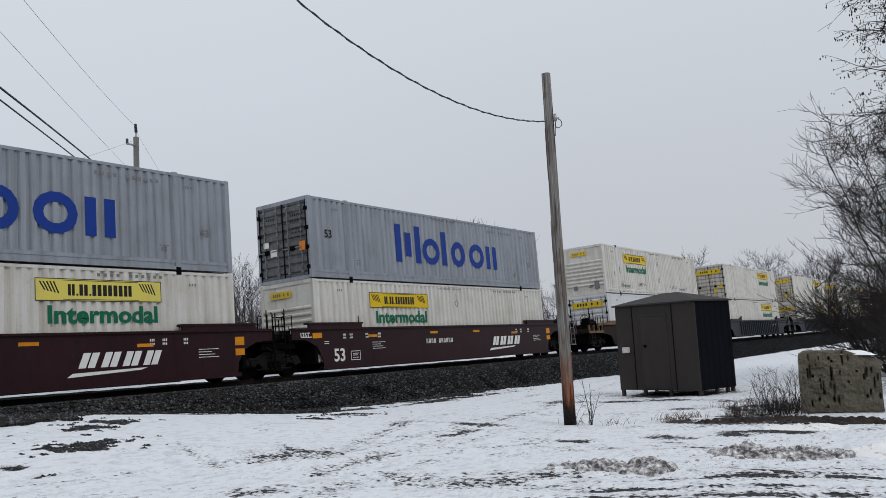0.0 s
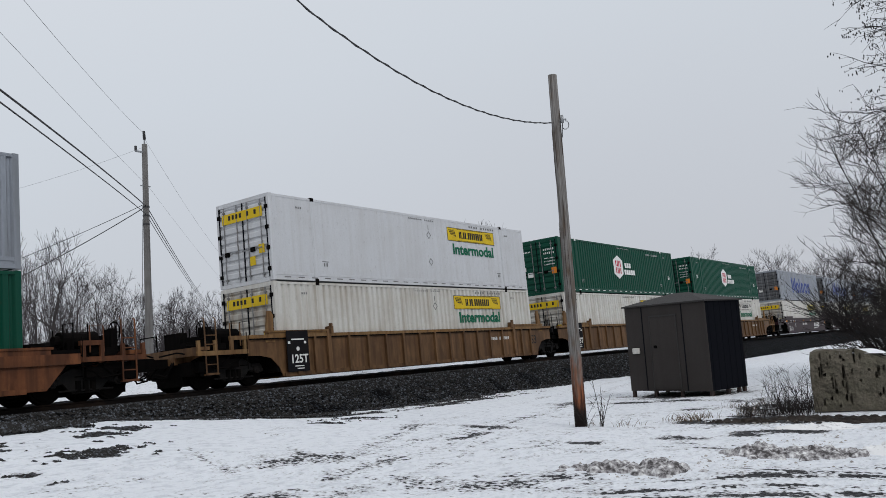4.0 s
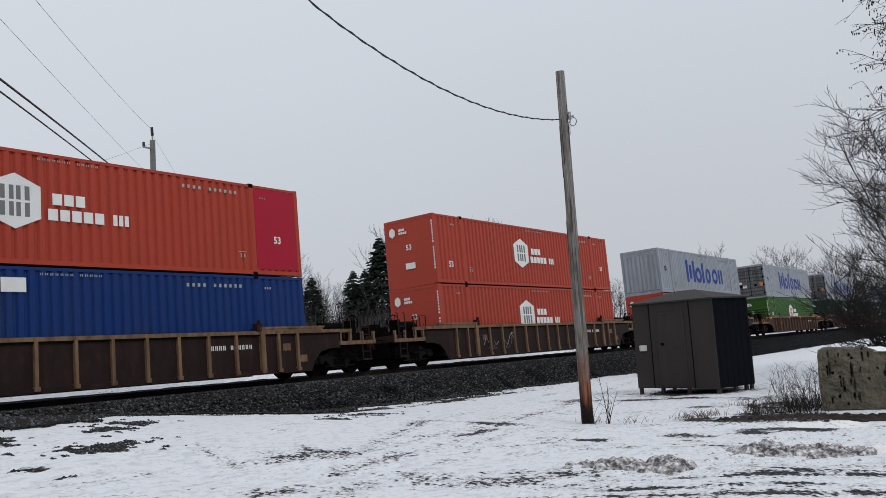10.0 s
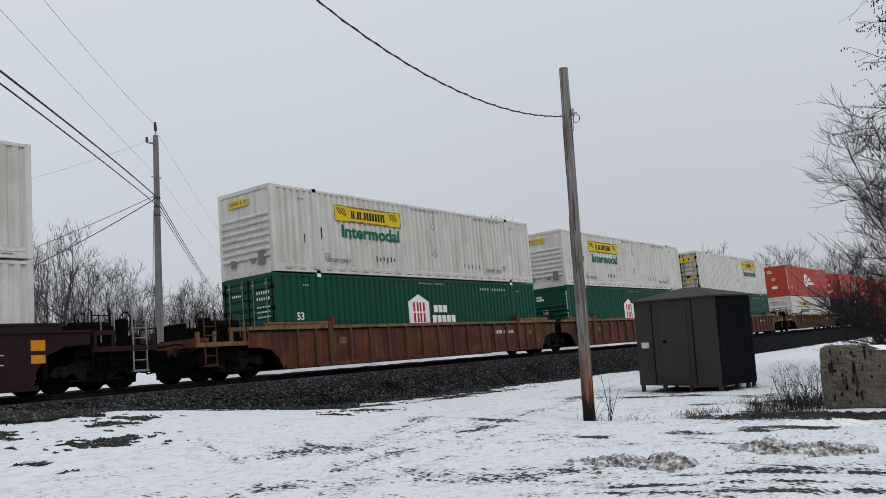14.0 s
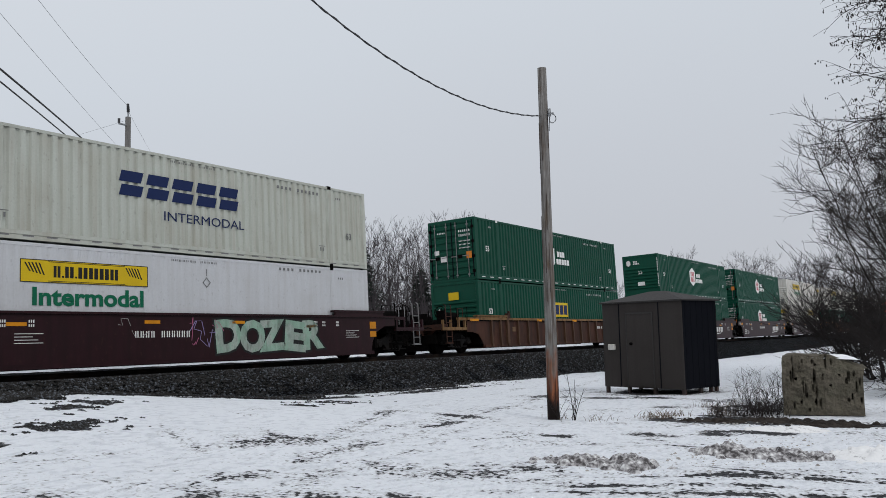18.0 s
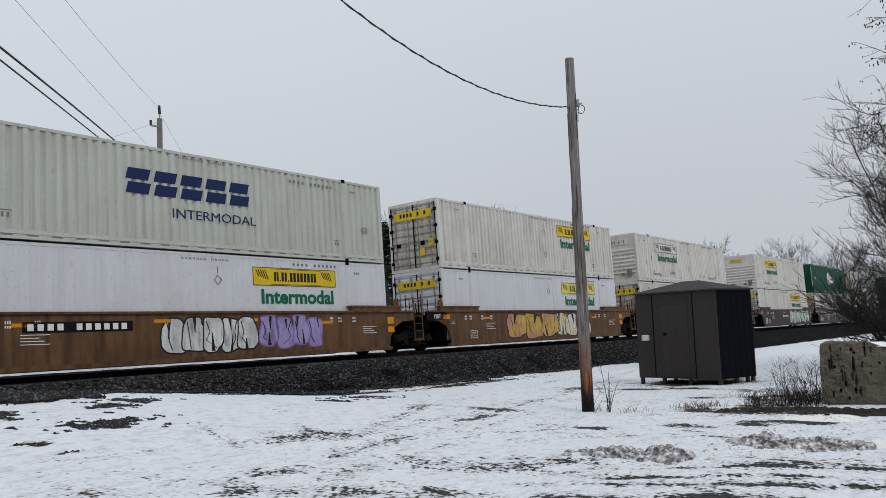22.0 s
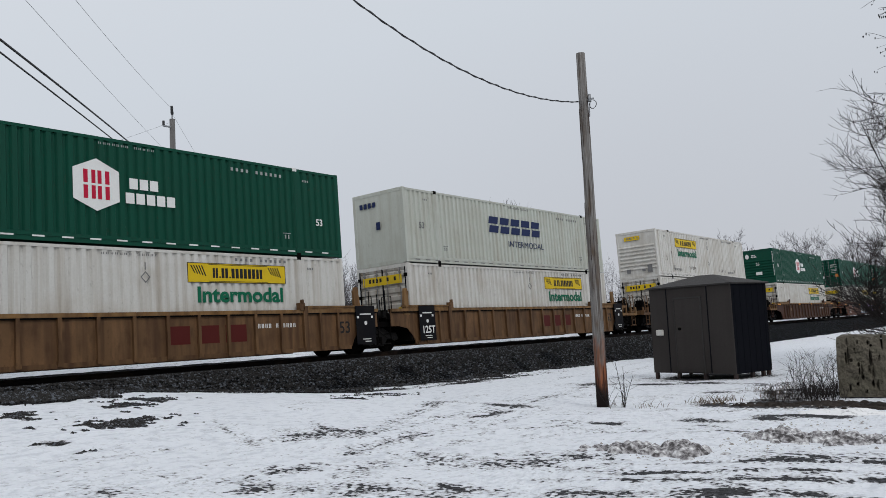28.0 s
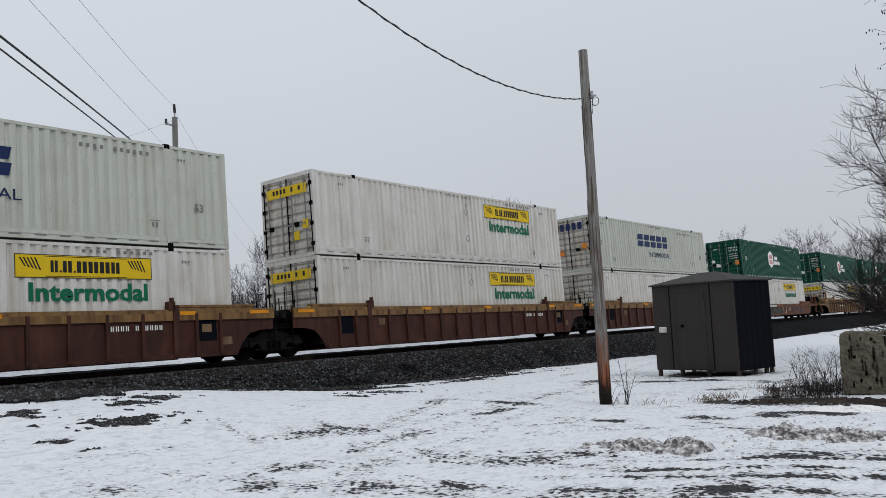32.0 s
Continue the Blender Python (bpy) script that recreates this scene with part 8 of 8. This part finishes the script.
def rounded_word(car, word, x0, pitch, z0, h, fill, line, second, y=-1.474):
    """A sprayed word of fat round letters that jostle one another, each with a dark rim."""
    for i, letter in enumerate(word):
        at = Matrix.Translation((x0 + i * pitch, y - 0.004 - 0.002 * (i % 2), z0 + 0.05 * h * (i % 2))) @ Matrix.Rotation(radians((-5, 4, -3, 6, -4)[i % 5]), 4, "Y")
        fat = text_mesh(letter, two_tone(fill, second), h, 0.075)
        grow = Matrix.Diagonal((1.3 * pitch / max(0.1, words_width(fat)) * 0.86, 1, 1, 1))
        body = part("graffiti_letter", fat, None, car, fill + " spray-painted graffiti letter")
        body.matrix_basis = at @ grow
        part("letter_rim", text_mesh(letter, SPRAYS[line], h, 0.15), None, body, line + " sprayed rim").matrix_basis = Matrix.Translation((0, 0.0025, 0))


def two_tone(fill, second):
    """Spray paint that drifts from one colour into another."""
    a = tuple(SPRAYS[fill].node_tree.nodes["RGB"].outputs[0].default_value)[:3]
    b = tuple(SPRAYS[second].node_tree.nodes["RGB"].outputs[0].default_value)[:3]
    return material("spray_%s_into_%s" % (fill, second), a, 0.55, 0.0, 0.35, 0.25, tuple(0.4 * c for c in a), 0.35, 3.0, spec=0.12, fleck=0.4, bloom=0.75, bloom_colour=b)


def scrawl(car, seed, x0, x1, z0, z1, colour, y=-1.476):
    rg = random.Random(seed)
    s = Shape()
    n = int((x1 - x0) * 2.2)
    for i in range(n):
        cx = x0 + (x1 - x0) * (i + rg.random()) / n
        pts = [(cx, y, rg.uniform(z0, z1))]
        for k in range(4):
            px, _, pz = pts[-1]
            pts.append((px + rg.uniform(-0.15, 0.3), y, min(z1, max(z0, pz + rg.uniform(-1, 1) * (z1 - z0) * 0.7))))
        s.tube(pts, 0.011, 4)
    part("scrawl", s, SPRAYS[colour], car, "thin sprayed scrawl in " + colour)


# ---------- the train, from its far end to its near end ----------
# place at 0 s, upper load, its end, lower load, its end, car, colour, coupled behind
TRAIN = [
    (211.0, "green D", "white D R", "ribbed", "slate", 1), (187.0, "green D", "white D R", "ribbed", "slate", 1),
    (163.5, "white D R", "white D R", "ribbed", "slate", 1), (139.5, "white D R", "white D R", "ribbed", "slate", 1),
    (115.5, "white D R", "white D R", "ribbed", "slate", 1), (91.5, "white D R", "white D R", "ribbed", "slate", 1),
    (67.7, "white D R", "white D R", "ribbed", "slate", 1), (44.3, "white F L", "plain D R", "ribbed", "darkbrown", 1),
    (20.18, "silver D", "white F L", "smooth", "maroon", 0), (0.57, "silver D", "white D R faded", "smooth", "maroon", 0), (-19.1, "silver D", "white D R faded", "smooth", "maroon", 1),
    (-42.97, "green D", "white D R pale", "ribbed", "tan", 0), (-62.84, "green D", "white D R", "ribbed", "tan", 0), (-82.6, "plain D R", "white D R", "ribbed", "tan", 1),
    (-106.85, "silver D", "empgreen F", "slim", "amber", 1), (-130.68, "silver D", "green F", "slim", "amber", 1),
    (-154.35, "silver D", "green F", "ribbed", "brown", 1), (-178.18, "silver D", "lime F", "ribbed", "brown", 1),
    (-201.88, "silver F", "orange F", "ribbed", "darkbrown", 1), (-225.71, "orange F", "orange F", "ribbed", "darkbrown", 1),
    (-249.37, "patched F", "blue F", "ribbed", "darkbrown", 1), (-273.01, "orange F", "white F L faded", "ribbed", "brown", 1),
    (-296.84, "white D R", "green F", "ribbed", "rust", 0), (-316.69, "white F L", "green F", "ribbed", "rust", 0), (-336.18, "white F L", "green D", "ribbed", "rust", 1),
    (-360.05, "white F L", "white D R", "smooth", "maroon", 0), (-380.08, "green D", "green D", "smooth", "maroon", 0), (-399.55, "green F", "green F", "smooth", "maroon", 1),
    (-423.31, "green D", "empgreen F", "ribbed", "brown", 1),
    (-447.25, "bone D", "plain D L", "smooth", "maroon", 0), (-466.96, "green F", "white D R", "smooth", "maroon", 0), (-486.55, "white F L", "white D R", "smooth", "maroon", 1),
    (-510.55, "white F L pale", "white D R", "smooth", "ochre", 0), (-530.13, "white D R", "plain D R faded", "smooth", "ochre", 0), (-549.8, "bone D", "plain D R", "smooth", "ochre", 1),
    (-573.8, "red F", "white D R wordless", "smooth", "rust", 0), (-593.52, "green D", "white D R", "smooth", "rust", 0), (-613.1, "green D", "white D R", "smooth", "rust", 1),
    (-636.81, "green F", "white D R", "ribbed", "brown", 1), (-660.87, "white F L", "white D R", "smooth", "ochre", 1),
    (-684.38, "bone F", "white D R", "ribbed", "tan", 0), (-703.98, "green F", "white D R", "ribbed", "tan", 0), (-723.67, "green D", "white D R", "ribbed", "tan", 1),
    (-747.34, "green D", "white D R", "slim", "amber", 1),
    (-771.03, "bone D", "white D R pale", "ribbed", "oxide", 0), (-790.58, "white D R", "white D R", "ribbed", "oxide", 0), (-810.27, "bone D", "white D R", "ribbed", "oxide", 1),
]
TONES = {"slate": (P_SLATE, P_SLATE, "dark slate"), "darkbrown": (P_DARKBROWN, P_BEIGE, "dark brown"), "maroon": (P_MAROON, P_MAROON, "maroon"), "tan": (P_TAN, P_TAN, "weathered tan"),
         "rust": (P_RUST, P_DUSTY, "rusty orange"), "brown": (P_BROWN, P_DUSTY, "rusty brown"), "ochre": (P_OCHRE, P_OCHRE, "ochre"), "amber": (P_AMBER, P_DUSTY, "weathered amber brown"), "oxide": (P_OXIDE, P_OXIDE, "dull oxide brown")}
SPEED = 25.3
# seconds, metres ahead of a perfectly steady run
SURGE = [(0, 0.41), (1, -0.16), (2, 0.08), (3, -0.29), (4.5, -0.05), (6, 0.14), (7, 0.38), (8, -0.19), (9, 0.14), (10, -0.42), (11, -0.14), (12, 0.17), (13, -0.24), (14, 0.02),
         (15.5, 0.08), (17, 0.18), (18, -0.20), (19, 0.15), (20, -0.30), (21, 0.02), (22, 0.33), (23, -0.17), (24, 0.21), (25, -0.30), (26.5, -0.22), (28, -0.15), (29, 0.16), (30, -0.33), (31, -0.12), (32, 0.09)]
MOVING = []


def build_train():
    ahead = 1
    for i, (s, up, down, kind, tone, behind) in enumerate(TRAIN):
        mat, rib_mat, word = TONES[tone]
        car = well_car(kind, mat, rib_mat, ahead, behind, (2 if s < -600 else 1) if (tone == "tan" and s != -723.67) or s == -316.69 else 0, word, 0.995 if tone != "slate" else 0.6, "red" if s == -62.84 else "worded" if s == -593.52 else "bare" if s == -530.13 else "low" if s in (-549.8, -613.1) else "pockets" if s < -760 else "")
        MOVING.append((car, s, 0.0))
        for text, z in ((down, 0.354), (up, 3.25)):
            bits = text.split()
            style = bits[3] if len(bits) > 3 else "yellow"
            c = load(bits[0], bits[1], bits[2] if len(bits) > 2 else "", style, train_at(s) @ Matrix.Translation((0, 0, z)))
            MOVING.append((c, s, z))
        if kind == "smooth" and tone == "maroon" and s > -420:
            rail_logo(car)
        if s == -447.25:
            rounded_word(car, "DOZER", 8.75, 0.92, 0.40, 0.88, "mint", "black", "grey")
            scrawl(car, 19, 7.5, 8.9, 0.6, 1.4, "pink")
            scrawl(car, 20, 7.4, 8.8, 0.4, 1.3, "lilac")
            scrawl(car, 21, 5.4, 6.4, 0.85, 1.35, "grey")
        elif s == -466.96:
            scrawl(car, 2, 3.2, 11.4, 0.35, 1.35, "white")
        elif s == -486.55:
            graffiti(car, 3, 8.4, 15.2, 0.25, 1.48, "mint", "black", letters=7, second="white")
        elif s == -510.55:
            graffiti(car, 4, 2.3, 7.6, 0.3, 1.45, "sky", "black", letters=5, second="lilac")
        elif s == -530.13:
            graffiti(car, 5, 4.4, 8.9, 0.2, 1.45, "yellow", "black", letters=3, second="pink")
            graffiti(car, 6, 8.7, 10.8, 0.2, 1.45, "white", "black", letters=2, second="yellow")
            graffiti(car, 22, 10.9, 12.4, 0.3, 0.95, "pink", "black", letters=3, second="white")
        elif s == -549.8:
            graffiti(car, 7, 6.6, 9.8, 0.3, 1.45, "white", "black", letters=5, second="grey")
            graffiti(car, 8, 10.0, 12.6, 0.35, 1.4, "lilac", "purple", letters=4, second="lilac")
        elif s == -573.8:
            graffiti(car, 9, 2.7, 8.6, 0.2, 1.45, "grey", "black", letters=4, second="grey")
        elif s == -593.52:
            sprayed_word(car)
            scrawl(car, 12, 9.8, 13.0, 0.35, 1.4, "white")
            scrawl(car, 18, 9.9, 12.8, 0.35, 1.35, "grey")
        elif s == -613.1:
            graffiti(car, 13, 7.2, 10.2, 0.2, 1.45, "white", "sky", letters=4, second="grey")
            graffiti(car, 14, 10.6, 13.8, 0.3, 1.45, "purple", "pink", letters=5, second="lilac")
        elif s == -747.34:
            graffiti(car, 15, 4.2, 8.0, 0.34, 1.14, "moss", "black", letters=4, second="moss")
            scrawl(car, 16, 8.2, 10.2, 0.4, 1.1, "white", -1.478)
            graffiti(car, 17, 11.3, 14.6, 0.34, 1.14, "plum", "black", letters=4, second="plum")
        elif s in (-201.88, -225.71, -249.37):
            scrawl(car, int(-s), 2.3, 5.2, 0.5, 1.15, "grey", -1.476)
            for k, x in enumerate((9.3, 11.3, 13.2, 15.1) if s == -201.88 else ()):
                scrawl(car, 80 + k, x, x + 0.7, 0.78, 1.12, "grey", -1.476)
        ahead = behind


build_train()


def motions():
    """The whole train runs by at an almost steady speed; every car and every container goes with it."""
    for ob, s, z in MOVING:
        up = Matrix.Translation((0, 0, z))
        walk(ob, [(t, train_at(s + SPEED * t + d) @ up) for t, d in SURGE])


motions()
